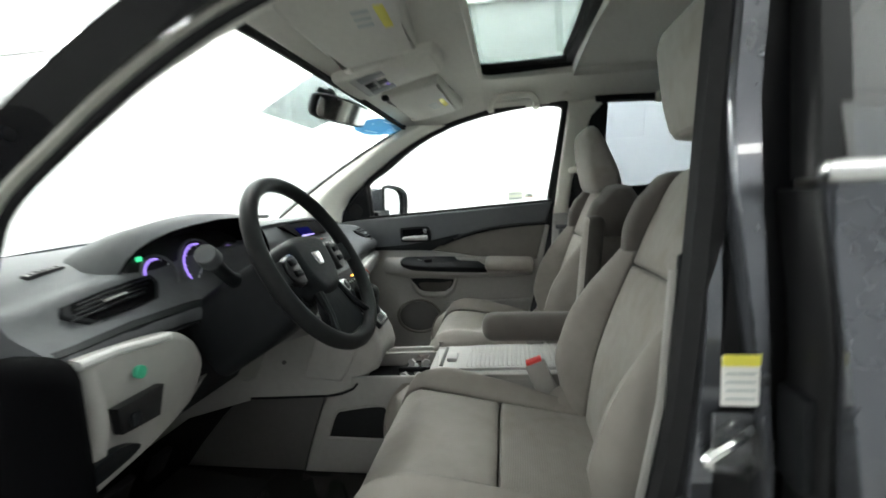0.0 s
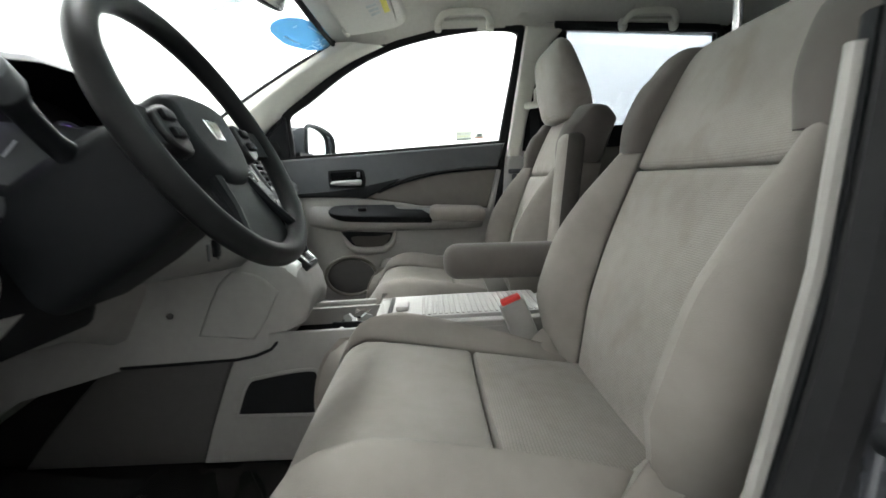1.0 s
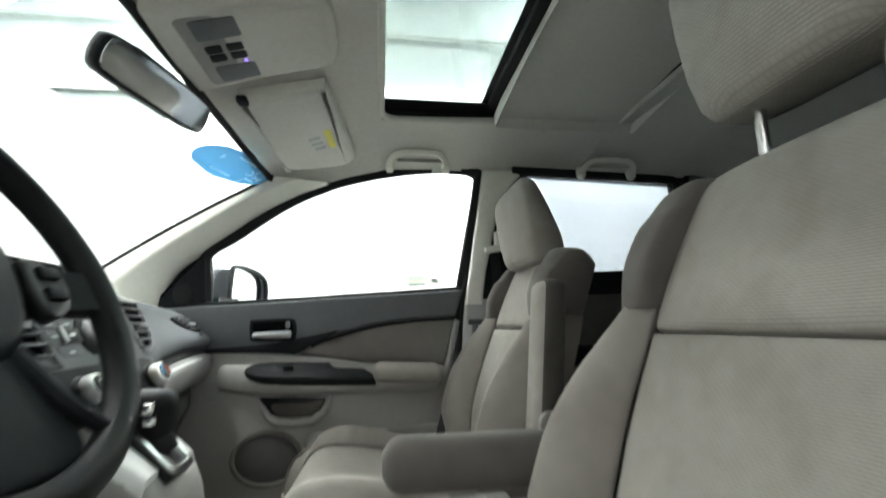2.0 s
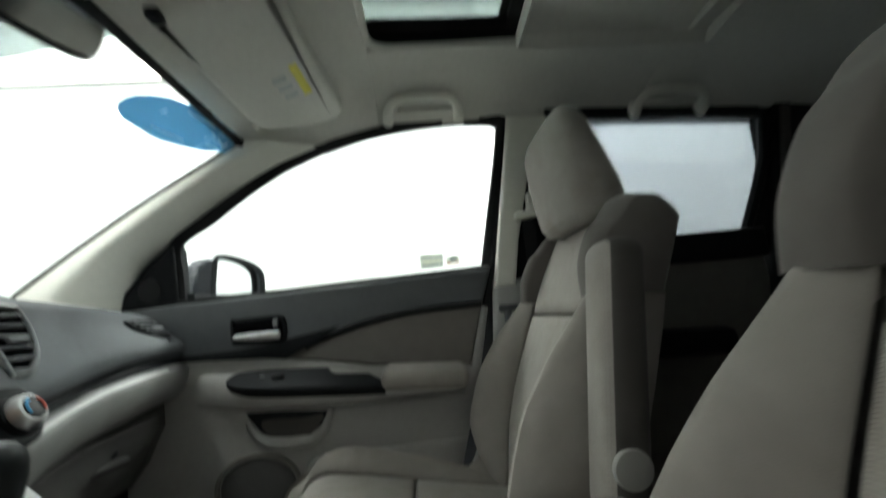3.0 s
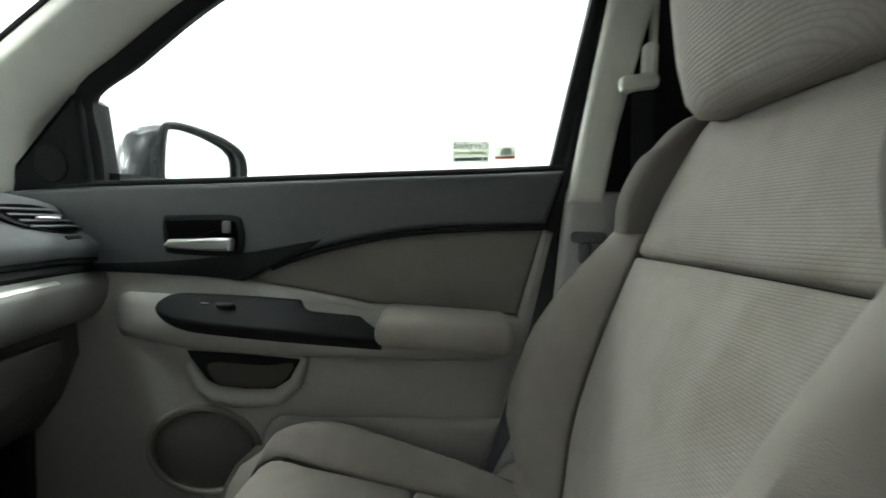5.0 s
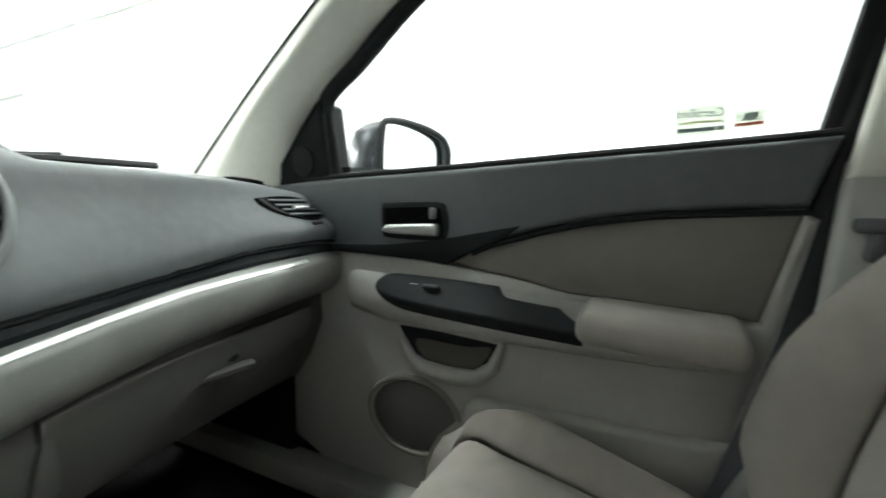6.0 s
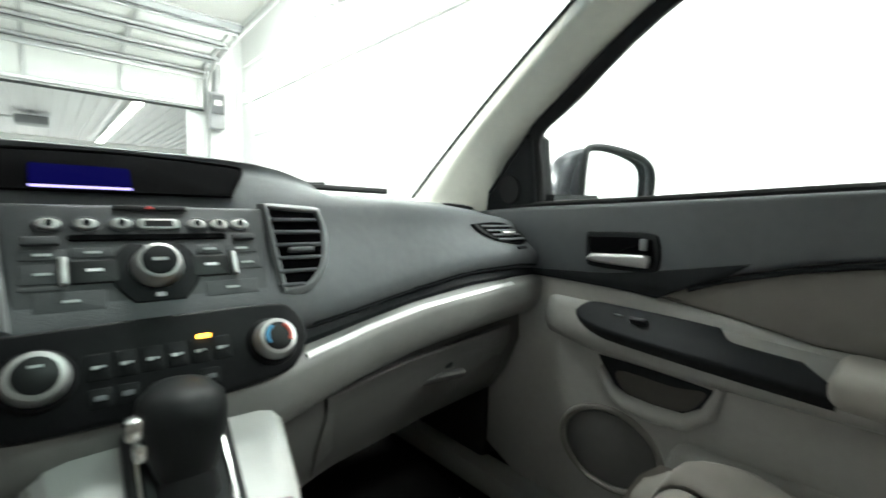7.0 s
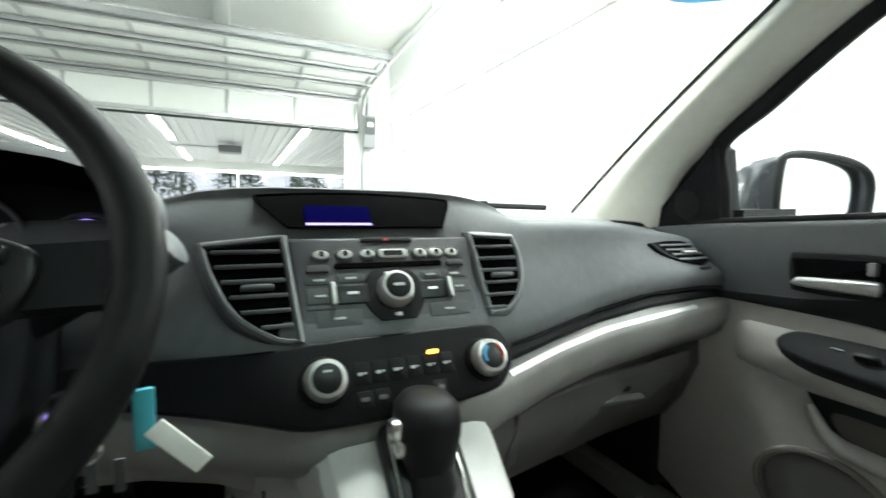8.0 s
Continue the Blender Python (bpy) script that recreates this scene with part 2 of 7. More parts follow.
GREEN = material("green_button", (0.04, 0.35, 0.20), 0.4, var=0.05, bump=0)
POLY = glass("clear_film", (0.9, 0.9, 0.9), 0.12)
LEAF = material("far_leaves", (0.05, 0.08, 0.04), 0.9, var=0.3, bump=0)
GLASS = glass("window_glass", (0.97, 0.98, 0.97), 0.08)
SHADE_GLASS = glass("windscreen_shade_band", (0.56, 0.60, 0.60), 0.08)
PRIVACY = glass("privacy_glass", (0.50, 0.52, 0.545), 0.08)
DOORGLASS = glass("dark_reflecting_glass", (0.34, 0.35, 0.37), 0.6)
ROOFGLASS = glass("tinted_roof_glass", (0.40, 0.44, 0.43), 0.08)
MIRROR = material("mirror_silver", (0.85, 0.87, 0.88), 0.03, metal=1.0, var=0.0, bump=0)
TUBE = glow("fluorescent_tube", (1.0, 0.99, 0.96), 7.0)
SCREEN = glow("display_blue", (0.008, 0.006, 0.26), 0.09)
SCREENLINE = glow("display_bar", (0.45, 0.38, 1.0), 0.8)
AMBER = glow("amber_lamp", (1.0, 0.45, 0.05), 2.5)
VIOLET = glow("gauge_violet", (0.30, 0.20, 0.75), 0.7)
GREENGLOW = glow("gauge_green", (0.05, 0.6, 0.25), 0.8)
DAYLIGHT = glow("bright_sky_backdrop", (0.84, 0.84, 1.0), 0.42)

# ---- geometry helpers ----
WORLD = {}


def thing(name, loc, label, category, group="", kind=""):
    ob = new(name)
    ob.location = loc
    ob.empty_display_size = 0.05
    WORLD[ob] = Matrix.Translation(loc)
    return tagged(ob, label, category, group, kind)


def part(name, bm, mat, parent=None, label="", angle=40, mats=()):
    """Links a bmesh, built in world metres, as one mesh object under a thing or a part."""
    bmesh.ops.recalc_face_normals(bm, faces=bm.faces)
    me = bpy.data.meshes.new(name)
    bm.to_mesh(me)
    bm.free()
    me.shade_smooth()
    me.set_sharp_from_angle(angle=radians(angle))
    for m in (mat, *mats):
        me.materials.append(m)
    ob = new(name, me)
    if parent is not None:
        ob.parent = parent
        ob.matrix_parent_inverse = WORLD.get(parent, Matrix()).inverted()
    return tagged(ob, label)


def solo(name, bm, mat, label, category, group="", kind="", angle=40, mats=()):
    """A thing that is one mesh; its origin goes to the middle of its base."""
    vs = [v.co for v in bm.verts]
    lo = [min(v[i] for v in vs) for i in range(3)]
    hi = [max(v[i] for v in vs) for i in range(3)]
    base = Vector(((lo[0] + hi[0]) / 2, (lo[1] + hi[1]) / 2, lo[2]))
    bmesh.ops.translate(bm, verts=bm.verts, vec=-base)
    ob = part(name, bm, mat, None, angle=angle, mats=mats)
    ob.location = base
    WORLD[ob] = Matrix.Translation(base)
    return tagged(ob, label, category, group, kind)


def spline(points, n):
    """n + 1 points along a smooth curve through the given ones."""
    p = [Vector(q) for q in points]
    out, m = [], len(p) - 1
    for i in range(n + 1):
        s = i / n * m
        k = min(int(s), m - 1)
        t = s - k
        a, b, c, d = p[max(k - 1, 0)], p[k], p[k + 1], p[min(k + 2, m)]
        out.append(0.5 * (2 * b + (c - a) * t + (2 * a - 5 * b + 4 * c - d) * t * t + (3 * b - a - 3 * c + d) * t ** 3))
    return out


def interp(x, table):
    """Piecewise linear: table of (x, value or tuple) in order of x."""
    xs = [r[0] for r in table]
    cols = list(zip(*[r[1:] for r in table]))
    v = [float(np.interp(x, xs, c)) for c in cols]
    return v[0] if len(v) == 1 else v


def loft(rings, closed=True, caps=True, bm=None):
    bm = bm or bmesh.new()
    vs = [[bm.verts.new(q) for q in r] for r in rings]
    n = len(vs[0])
    for a, b in zip(vs, vs[1:]):
        for i in range(n if closed else n - 1):
            j = (i + 1) % n
            bm.faces.new((a[i], a[j], b[j], b[i]))
    if caps and closed:
        bm.faces.new(vs[0][::-1])
        bm.faces.new(vs[-1])
    return bm


def tube(path, r, n=10, closed=False, bm=None, squash=1.0):
    """A round bar along a path; r may be one radius or one for each point."""
    p = [Vector(q) for q in path]
    m = len(p)
    rad = r if isinstance(r, (list, tuple)) else [r] * m
    rings, side = [], None
    for i in range(m):
        d = (p[(i + 1) % m] - p[i - 1]) if closed else (p[min(i + 1, m - 1)] - p[max(i - 1, 0)])
        d.normalize()
        if side is None:
            side = d.cross(Vector((0.31, 0.17, 0.93))).normalized()
        side = (side - d * side.dot(d)).normalized()
        up = d.cross(side)
        rings.append([p[i] + rad[i] * (math.cos(a) * side + squash * math.sin(a) * up) for a in (2 * math.pi * k / n for k in range(n))])
    if closed:
        bm = bm or bmesh.new()
        vs = [[bm.verts.new(q) for q in ring] for ring in rings]
        for i in range(m):
            a, b = vs[i], vs[(i + 1) % m]
            for k in range(n):
                bm.faces.new((a[k], a[(k + 1) % n], b[(k + 1) % n], b[k]))
        return bm
    return loft(rings, bm=bm)


def rbox(c, size, r=0.005, rot=None, seg=2, bm=None):
    """A block with rounded edges, turned by rot about its middle."""
    b = bmesh.new()
    bmesh.ops.create_cube(b, size=1)
    bmesh.ops.scale(b, vec=size, verts=b.verts)
    r = min(r, min(size) * 0.48)
    if r > 0:
        bmesh.ops.bevel(b, geom=b.edges[:], offset=r, segments=seg, profile=0.5, affect="EDGES")
    m = Matrix.Translation(c) @ (rot.to_4x4() if rot is not None else Matrix())
    bmesh.ops.transform(b, matrix=m, verts=b.verts)
    return join(bm, b)


def join(a, b):
    if a is None:
        return b
    me = bpy.data.meshes.new("t")
    b.to_mesh(me)
    b.free()
    a.from_mesh(me)
    bpy.data.meshes.remove(me)
    return a


def turn(rx=0, ry=0, rz=0):
    return Euler([radians(a) for a in (rx, ry, rz)]).to_matrix()


def inset(poly, d):
    """A closed 2D outline moved inwards by d."""
    n = len(poly)
    area = sum(poly[i][0] * poly[(i + 1) % n][1] - poly[(i + 1) % n][0] * poly[i][1] for i in range(n))
    sgn = 1 if area > 0 else -1
    out = []
    for i in range(n):
        a, b, c = Vector(poly[i - 1]), Vector(poly[i]), Vector(poly[(i + 1) % n])
        e, f = (b - a), (c - b)
        e = e.normalized() if e.length > 1e-7 else f.normalized()
        f = f.normalized() if f.length > 1e-7 else e
        n1, n2 = Vector((-e.y, e.x)) * sgn, Vector((-f.y, f.x)) * sgn
        h = n1 + n2
        h = h / max(h.length_squared / 2, 0.5)
        out.append((b.x + h.x * d, b.y + h.y * d))
    return out


def plate(poly, put, d0, d1, r=0.004, steps=3, bm=None):
    """An outline made solid from depth d0 to its face at d1, with a rounded rim; put(u, v, d) gives the place."""
    bm = bm or bmesh.new()
    s = 1 if d1 > d0 else -1
    rings = [[put(u, v, d0) for u, v in poly]]
    for k in range(steps + 1):
        a = math.pi / 2 * k / steps
        rings.append([put(u, v, d1 - s * r * (1 - math.sin(a))) for u, v in inset(poly, r * (1 - math.cos(a)))])
    return loft(rings, bm=bm)


def smooth_outline(points, n=6):
    """A closed outline rounded through the given points; a point given as (u, v, 1) stays a corner."""
    m = len(points)
    out = []
    for i in range(m):
        a, b, c, d = (Vector(points[(i + k) % m][:2]) for k in (-1, 0, 1, 2))
        if len(points[i]) > 2:
            a = b
        if len(points[(i + 1) % m]) > 2:
            d = c
        for k in range(n):
            t = k / n
            q = 0.5 * (2 * b + (c - a) * t + (2 * a - 5 * b + 4 * c - d) * t * t + (3 * b - a - 3 * c + d) * t ** 3)
            out.append((q.x, q.y))
    return out


def round_rect(u0, v0, u1, v1, r, n=4):
    out = []
    for cu, cv, a0 in ((u1 - r, v1 - r, 0), (u0 + r, v1 - r, 90), (u0 + r, v0 + r, 180), (u1 - r, v0 + r, 270)):
        for k in range(n + 1):
            a = radians(a0 + 90 * k / n)
            out.append((cu + r * math.cos(a), cv + r * math.sin(a)))
    return out


def circle(cu, cv, r, n=24, ry=None):
    return [(cu + r * math.cos(2 * math.pi * k / n), cv + (ry or r) * math.sin(2 * math.pi * k / n)) for k in range(n)]


def sheet(fn, nu, nv, thick, bm=None):
    """A surface fn(u, v), u and v from 0 to 1, made solid by a thickness along its normal."""
    bm = bm or bmesh.new()
    g = [[Vector(fn(i / nu, j / nv)) for j in range(nv + 1)] for i in range(nu + 1)]
    top = [[bm.verts.new(q) for q in row] for row in g]
    low = []
    for i in range(nu + 1):
        row = []
        for j in range(nv + 1):
            du = g[min(i + 1, nu)][j] - g[max(i - 1, 0)][j]
            dv = g[i][min(j + 1, nv)] - g[i][max(j - 1, 0)]
            n = du.cross(dv)
            n = n.normalized() if n.length > 1e-9 else Vector((0, 0, 1))
            row.append(bm.verts.new(g[i][j] - n * thick))
        low.append(row)
    for i in range(nu):
        for j in range(nv):
            bm.faces.new((top[i][j], top[i + 1][j], top[i + 1][j + 1], top[i][j + 1]))
            bm.faces.new((low[i][j + 1], low[i + 1][j + 1], low[i + 1][j], low[i][j]))
    for i in range(nu):
        bm.faces.new((top[i][0], low[i][0], low[i + 1][0], top[i + 1][0]))
        bm.faces.new((top[i + 1][nv], low[i + 1][nv], low[i][nv], top[i][nv]))
    for j in range(nv):
        bm.faces.new((top[0][j + 1], low[0][j + 1], low[0][j], top[0][j]))
        bm.faces.new((top[nu][j], low[nu][j], low[nu][j + 1], top[nu][j + 1]))
    return bm


def pillow(fn, nu, nv, thick, edge=0.012, puff=0.0, flip=False):
    """A padded panel on the surface fn(u, v): its rims roll down into seams, and the middle may swell."""
    lu = (Vector(fn(1, 0.5)) - Vector(fn(0, 0.5))).length or 0.1
    lv = (Vector(fn(0.5, 1)) - Vector(fn(0.5, 0))).length or 0.1

    def ease(k, n):
        return 0.5 - 0.5 * math.cos(math.pi * k / n)
    us, vs = [ease(i, nu) for i in range(nu + 1)], [ease(j, nv) for j in range(nv + 1)]
    g = [[Vector(fn(u, v)) for v in vs] for u in us]
    bm = bmesh.new()
    top, low = [], []
    for i in range(nu + 1):
        tr, lr = [], []
        for j in range(nv + 1):
            du = g[min(i + 1, nu)][j] - g[max(i - 1, 0)][j]
            dv = g[i][min(j + 1, nv)] - g[i][max(j - 1, 0)]
            n = du.cross(dv)
            n = n.normalized() if n.length > 1e-9 else Vector((0, 0, 1))
            if flip:
                n = -n
            e = min(us[i] * lu, (1 - us[i]) * lu, vs[j] * lv, (1 - vs[j]) * lv)
            k = max(0.0, 1 - e / edge)
            drop = edge * (1 - math.sqrt(max(0.0, 1 - k * k)))
            swell = puff * math.sin(math.pi * us[i]) ** 0.7 * math.sin(math.pi * vs[j]) ** 0.7
            tr.append(bm.verts.new(g[i][j] + n * (swell - drop)))
            lr.append(bm.verts.new(g[i][j] - n * thick))
        top.append(tr)
        low.append(lr)
    for i in range(nu):
        for j in range(nv):
            bm.faces.new((top[i][j], top[i + 1][j], top[i + 1][j + 1], top[i][j + 1]))
            bm.faces.new((low[i][j + 1], low[i + 1][j + 1], low[i + 1][j], low[i][j]))
    for i in range(nu):
        bm.faces.new((top[i][0], low[i][0], low[i + 1][0], top[i + 1][0]))
        bm.faces.new((top[i + 1][nv], low[i + 1][nv], low[i][nv], top[i][nv]))
    for j in range(nv):
        bm.faces.new((top[0][j + 1], low[0][j + 1], low[0][j], top[0][j]))
        bm.faces.new((top[nu][j], low[nu][j], low[nu][j + 1], top[nu][j + 1]))
    return bm


def cyl(p0, p1, r0, r1=None, n=20, bev=0.0, bm=None):
    """A round bar or cone from p0 to p1, its rims rounded by bev."""
    p0, p1 = Vector(p0), Vector(p1)
    r1 = r0 if r1 is None else r1
    d = (p1 - p0)
    length = d.length
    d.normalize()
    a = d.cross(Vector((0.3, 0.2, 0.9))).normalized()
    b = d.cross(a)
    rows = [(0, r0 - bev), (bev * 0.3, r0 - bev * 0.3), (bev, r0)] if bev else [(0, r0)]
    rows += [(length - bev, r1), (length - bev * 0.3, r1 - bev * 0.3), (length, r1 - bev)] if bev else [(length, r1)]
    return loft([[p0 + d * h + r * (math.cos(t) * a + math.sin(t) * b) for t in (2 * math.pi * k / n for k in range(n))] for h, r in rows], bm=bm)


def wall_box(name, lo, hi, mat, label, category="wall", kind="structure"):
    c = [(a + b) / 2 for a, b in zip(lo, hi)]
    return solo(name, rbox(c, [b - a for a, b in zip(lo, hi)], 0), mat, label, category, kind=kind)


def merge_boxes(boxes, r=0.0):
    bm = None
    for lo, hi in boxes:
        bm = rbox([(a + b) / 2 for a, b in zip(lo, hi)], [b - a for a, b in zip(lo, hi)], r, bm=bm)
    return bm



def lettering(text, height, put, bm=None):
    """Words in the built-in font, as thin solid letters; put(u, v, d) gives the place."""
    curve = bpy.data.curves.new("letters", "FONT")
    curve.body, curve.size, curve.extrude, curve.resolution_u = text, height, 0.0002, 3
    ob = bpy.data.objects.new("letters", curve)
    me = ob.to_mesh()
    out = bmesh.new()
    out.from_mesh(me)
    ob.to_mesh_clear()
    bpy.data.objects.remove(ob)
    for v in out.verts:
        v.co = put(*v.co)
    return join(bm, out)


# ---- garage: the large structure ----
wall_box("floor", (-30, -7, -0.1), (5, 7, 0.0), CONCRETE, "sealed grey concrete garage floor", "floor")
wall_box("wall_right", (-7.4, 2.20, 0), (4.7, 2.42, 3.75), WALLWHITE, "white painted concrete block wall", "wall")
# Left and back walls are unseen; their grey is set by the fill light.
wall_box("wall_left", (-7.4, -5.22, 0), (4.7, -5.0, 3.75), WALLGREY, "unseen garage side wall, grey chosen to limit fill light", "wall")
wall_box("wall_back", (4.5, -5.0, 0), (4.7, 2.2, 3.75), WALLGREY, "unseen garage back wall in the same chosen grey", "wall")
wall_box("ceiling", (-7.4, -5.22, 3.7), (4.7, 2.42, 3.85), CEILWHITE, "white painted garage ceiling", "ceiling")
solo("wall_front", merge_boxes([((-7.4, 1.49, 0), (-7.2, 2.2, 3.7)), ((-7.4, -5.0, 0), (-7.2, -3.7, 3.7)), ((-7.4, -3.7, 3.1), (-7.2, 1.49, 3.7))]),
     WALLWHITE, "white front wall round the open garage doorway", "wall", kind="structure")
solo("ceiling_beam", merge_boxes([((-7.15, -0.35, 3.48), (4.5, -0.15, 3.7)), ((0.05, -5, 3.55), (0.2, 2.2, 3.7)), ((-2.4, -5, 3.55), (-2.25, 2.2, 3.7)), ((2.4, -5, 3.55), (2.55, 2.2, 3.7))], 0.01),
     CEILWHITE, "white painted beams under the garage ceiling", "beam", kind="structure")

joints = None
for k in range(1, 18):
    joints = rbox((-1.3, 2.1993, 0.2 * k + 0.02), (11.6, 0.0016, 0.004), 0, bm=joints)
for k in range(18):
    for n in range(29):
        x = -7.1 + 0.4 * n + (0.2 if k % 2 else 0.0)
        joints = rbox((x, 2.1993, 0.2 * k + 0.12), (0.004, 0.0016, 0.194), 0, bm=joints)
solo("mortar_joint", joints, WALLWHITE, "thin white painted joints of the block wall", "joint", kind="structure")

door = thing("garage_door", (-7.1, -1.1, 2.33), "white sectional garage door with steel struts, raised open", "garage door")
SECTIONS = ((-7.10, 2.345, -7.10, 2.835), (-7.085, 2.855, -6.62, 2.925), (-6.58, 2.93, -6.12, 2.972), (-6.08, 2.976, -5.62, 3.012))
for x0, z0, x1, z1 in SECTIONS:
    d = Vector((x1 - x0, 0, z1 - z0))
    n = Vector((-d.z, 0, d.x)).normalized()
    mid = Vector(((x0 + x1) / 2, -1.1, (z0 + z1) / 2))
    rot = turn(0, -math.degrees(math.atan2(d.z, d.x)), 0)
    panel = part("panel", rbox(mid + n * 0.03, (d.length - 0.004, 5.5, 0.045), 0.004, rot), DOORWHITE, door)
    for e in (-0.5, 0.5):
        part("strut", rbox(mid + d * e * 0.80 - n * 0.016, (0.055, 5.5, 0.035), 0.005, rot), STEEL, panel, "galvanised steel strut")
    for k in range(7):
        part("stile", rbox(mid - n * 0.002 + Vector((0, -2.72 + 0.905 * k, 0)), (d.length - 0.01, 0.045, 0.022), 0.003, rot), STEEL, panel, "galvanised steel stile")
    if z0 > 2.5:
        part("joint_gap", rbox(Vector((x0 - 0.02, -1.1, z0 - 0.012)) - n * 0.004, (0.03, 5.5, 0.012), 0, rot), BLACK, panel, "dark joint between the sections")
part("top_rail", rbox((-5.58, -1.1, 3.03), (0.05, 5.6, 0.075), 0.006), FRAMEGREY, door, "dark steel top rail")
part("bottom_seal", rbox((-7.10, -1.1, 2.330), (0.05, 5.5, 0.03), 0.008), RUBBER, door, "black rubber bottom seal")
for yy in (1.70, -3.90):
    path = [(-7.06, yy, 0.1), (-7.06, yy, 2.50)] + [(-7.06 + 0.44 * (1 - math.cos(a)), yy, 2.50 + 0.44 * math.sin(a)) for a in (0.3, 0.6, 0.9, 1.2, 1.5)] + [(-5.6, yy, 3.0), (-3.2, yy, 3.12)]
    part("track", tube(path, 0.028, 6), STEEL, door, "galvanised steel door track")
    part("track_angle", tube([(-5.6, yy + 0.03, 3.05), (-4.4, yy + 0.05, 3.12), (-4.4, yy + 0.05, 3.7)], 0.018, 6), STEEL, door, "steel hanger of the door track")
    for k in range(4):
        part("roller_bracket", rbox((-6.95 + 0.42 * k, yy - 0.03, 2.86 + 0.045 * k), (0.06, 0.07, 0.05), 0.008), STEEL, door, "small steel roller bracket")
part("spring_bar", tube([(-6.98, -3.9, 3.25), (-6.98, 1.7, 3.25)], 0.03, 10), STEEL, door)

box = thing("door_operator", (-7.1, 1.86, 2.05), "grey wall-mounted garage door operator box", "motor box")
part("housing", rbox((-7.08, 1.80, 2.34), (0.20, 0.20, 0.50), 0.02), WALLGREY, box)
part("cover", rbox((-6.97, 1.80, 2.42), (0.03, 0.16, 0.26), 0.01), SLATE, box, "dark front cover")
part("label", rbox((-6.952, 1.80, 2.44), (0.004, 0.09, 0.07), 0), PAPER, box)
part("drive_tube", cyl((-7.06, 1.80, 2.58), (-7.06, 1.80, 2.98), 0.05, n=14), STEEL, box, "grey drive tube")
solo("conduit", join(tube([(-7.0, 2.15, 3.02), (3.5, 2.15, 3.02)], 0.022, 8), tube([(-7.12, 2.12, 2.9), (-7.12, 2.12, 1.6)], 0.014, 8)), CEILWHITE,
     "thin white conduit along the white wall", "conduit")
fold = [(-4.6 + 0.035 * k, 2.10 + 0.016 * math.sin(k * 2.1), 3.0 + 0.024 * math.sin(k * 1.7)) for k in range(46)]
solo("air_hose", tube(fold, 0.03, 8), STEEL, "grey bunched hose hanging along the wall conduit", "hose")
for cy in (2.11, -4.91):
    lamp = thing("wall_light", (-2.1, cy, 2.50), "long white fluorescent strip light on the wall", "strip light", "wall strip lights")
    s = 1 if cy > 0 else -1
    part("housing", rbox((-2.1, cy + s * 0.060, 2.545), (9.6, 0.04, 0.092), 0.005), CEILWHITE, lamp, "white light housing")
    part("tube", rbox((-2.1, cy + s * 0.018, 2.545), (9.6, 0.08, 0.09), 0.02), TUBE, lamp, "glowing fluorescent tube")
# Fixtures for the assumed ceiling lamps above.
for ly, lx, watts, aim in CEILING_LIGHTS:
    lamp = thing("ceiling_light", (lx, ly, 3.52), "white fluorescent strip light, its place under the ceiling assumed", "strip light", "ceiling strip lights")
    part("housing", rbox((lx, ly, 3.66), (2.6, 0.16, 0.08), 0.01), CEILWHITE, lamp)
    for o in (-0.05, 0.05):
        part("tube", cyl((lx - 1.28, ly + o, 3.59), (lx + 1.28, ly + o, 3.59), 0.02), TUBE, lamp, "glowing fluorescent tube")
sprinkler = thing("sprinkler", (0.3, 1.6, 3.3), "small ceiling sprinkler on a thin pipe", "sprinkler")
part("pipe", cyl((0.3, 1.6, 3.35), (0.3, 1.6, 3.7), 0.012), STEEL, sprinkler)
part("head", cyl((0.3, 1.6, 3.27), (0.3, 1.6, 3.36), 0.05, 0.03, bev=0.005), STEEL, sprinkler)
frame_bm = merge_boxes([((-6.72, 2.180, 0), (-6.66, 2.20, 2.06)), ((-5.76, 2.180, 0), (-5.70, 2.20, 2.06)), ((-6.66, 2.180, 2.0), (-5.76, 2.20, 2.06))], 0.003)
d1 = thing("door_1", (-6.21, 2.195, 0), "white flush door in the white wall, closed", "door", kind="structure")
part("frame", frame_bm, WALLWHITE, d1)
part("leaf", rbox((-6.21, 2.193, 1.0), (0.88, 0.012, 1.98), 0.003), WALLWHITE, d1)
part("switch", rbox((-6.95, 2.19, 1.5), (0.08, 0.02, 0.12), 0.006), CEILWHITE, d1)

# hall beyond the doorway
wall_box("hall_wall_right", (-16.5, 6.0, 0), (-7.4, 6.2, 2.8), HALLMETAL, "grey metal side wall of the next hall", "wall")
wall_box("hall_wall_left", (-16.5, -6.2, 0), (-7.4, -6.0, 2.8), HALLMETAL, "grey metal side wall of the next hall", "wall")
bm = merge_boxes([((-16.5, -6, 2.70), (-7.4, 6, 2.8))])
for k in range(60):
    bm = rbox((-11.9, -5.9 + 0.2 * k, 2.69), (9.0, 0.07, 0.04), 0.008, seg=1, bm=bm)
solo("hall_ceiling", bm, HALLMETAL, "grey ribbed metal ceiling of the next hall", "ceiling", kind="structure")
solo("wall_far", merge_boxes([((-16.5, -6, 0), (-16.3, 6, 1.25)), ((-16.5, -6, 2.40), (-16.3, 6, 2.7))] + [((-16.5, -6 + 3.0 * k - 0.03, 1.25), (-16.3, -6 + 3.0 * k + 0.03, 2.40)) for k in range(5)]),
     DOORWHITE, "far wall of the hall with a band of windows", "wall", kind="structure")
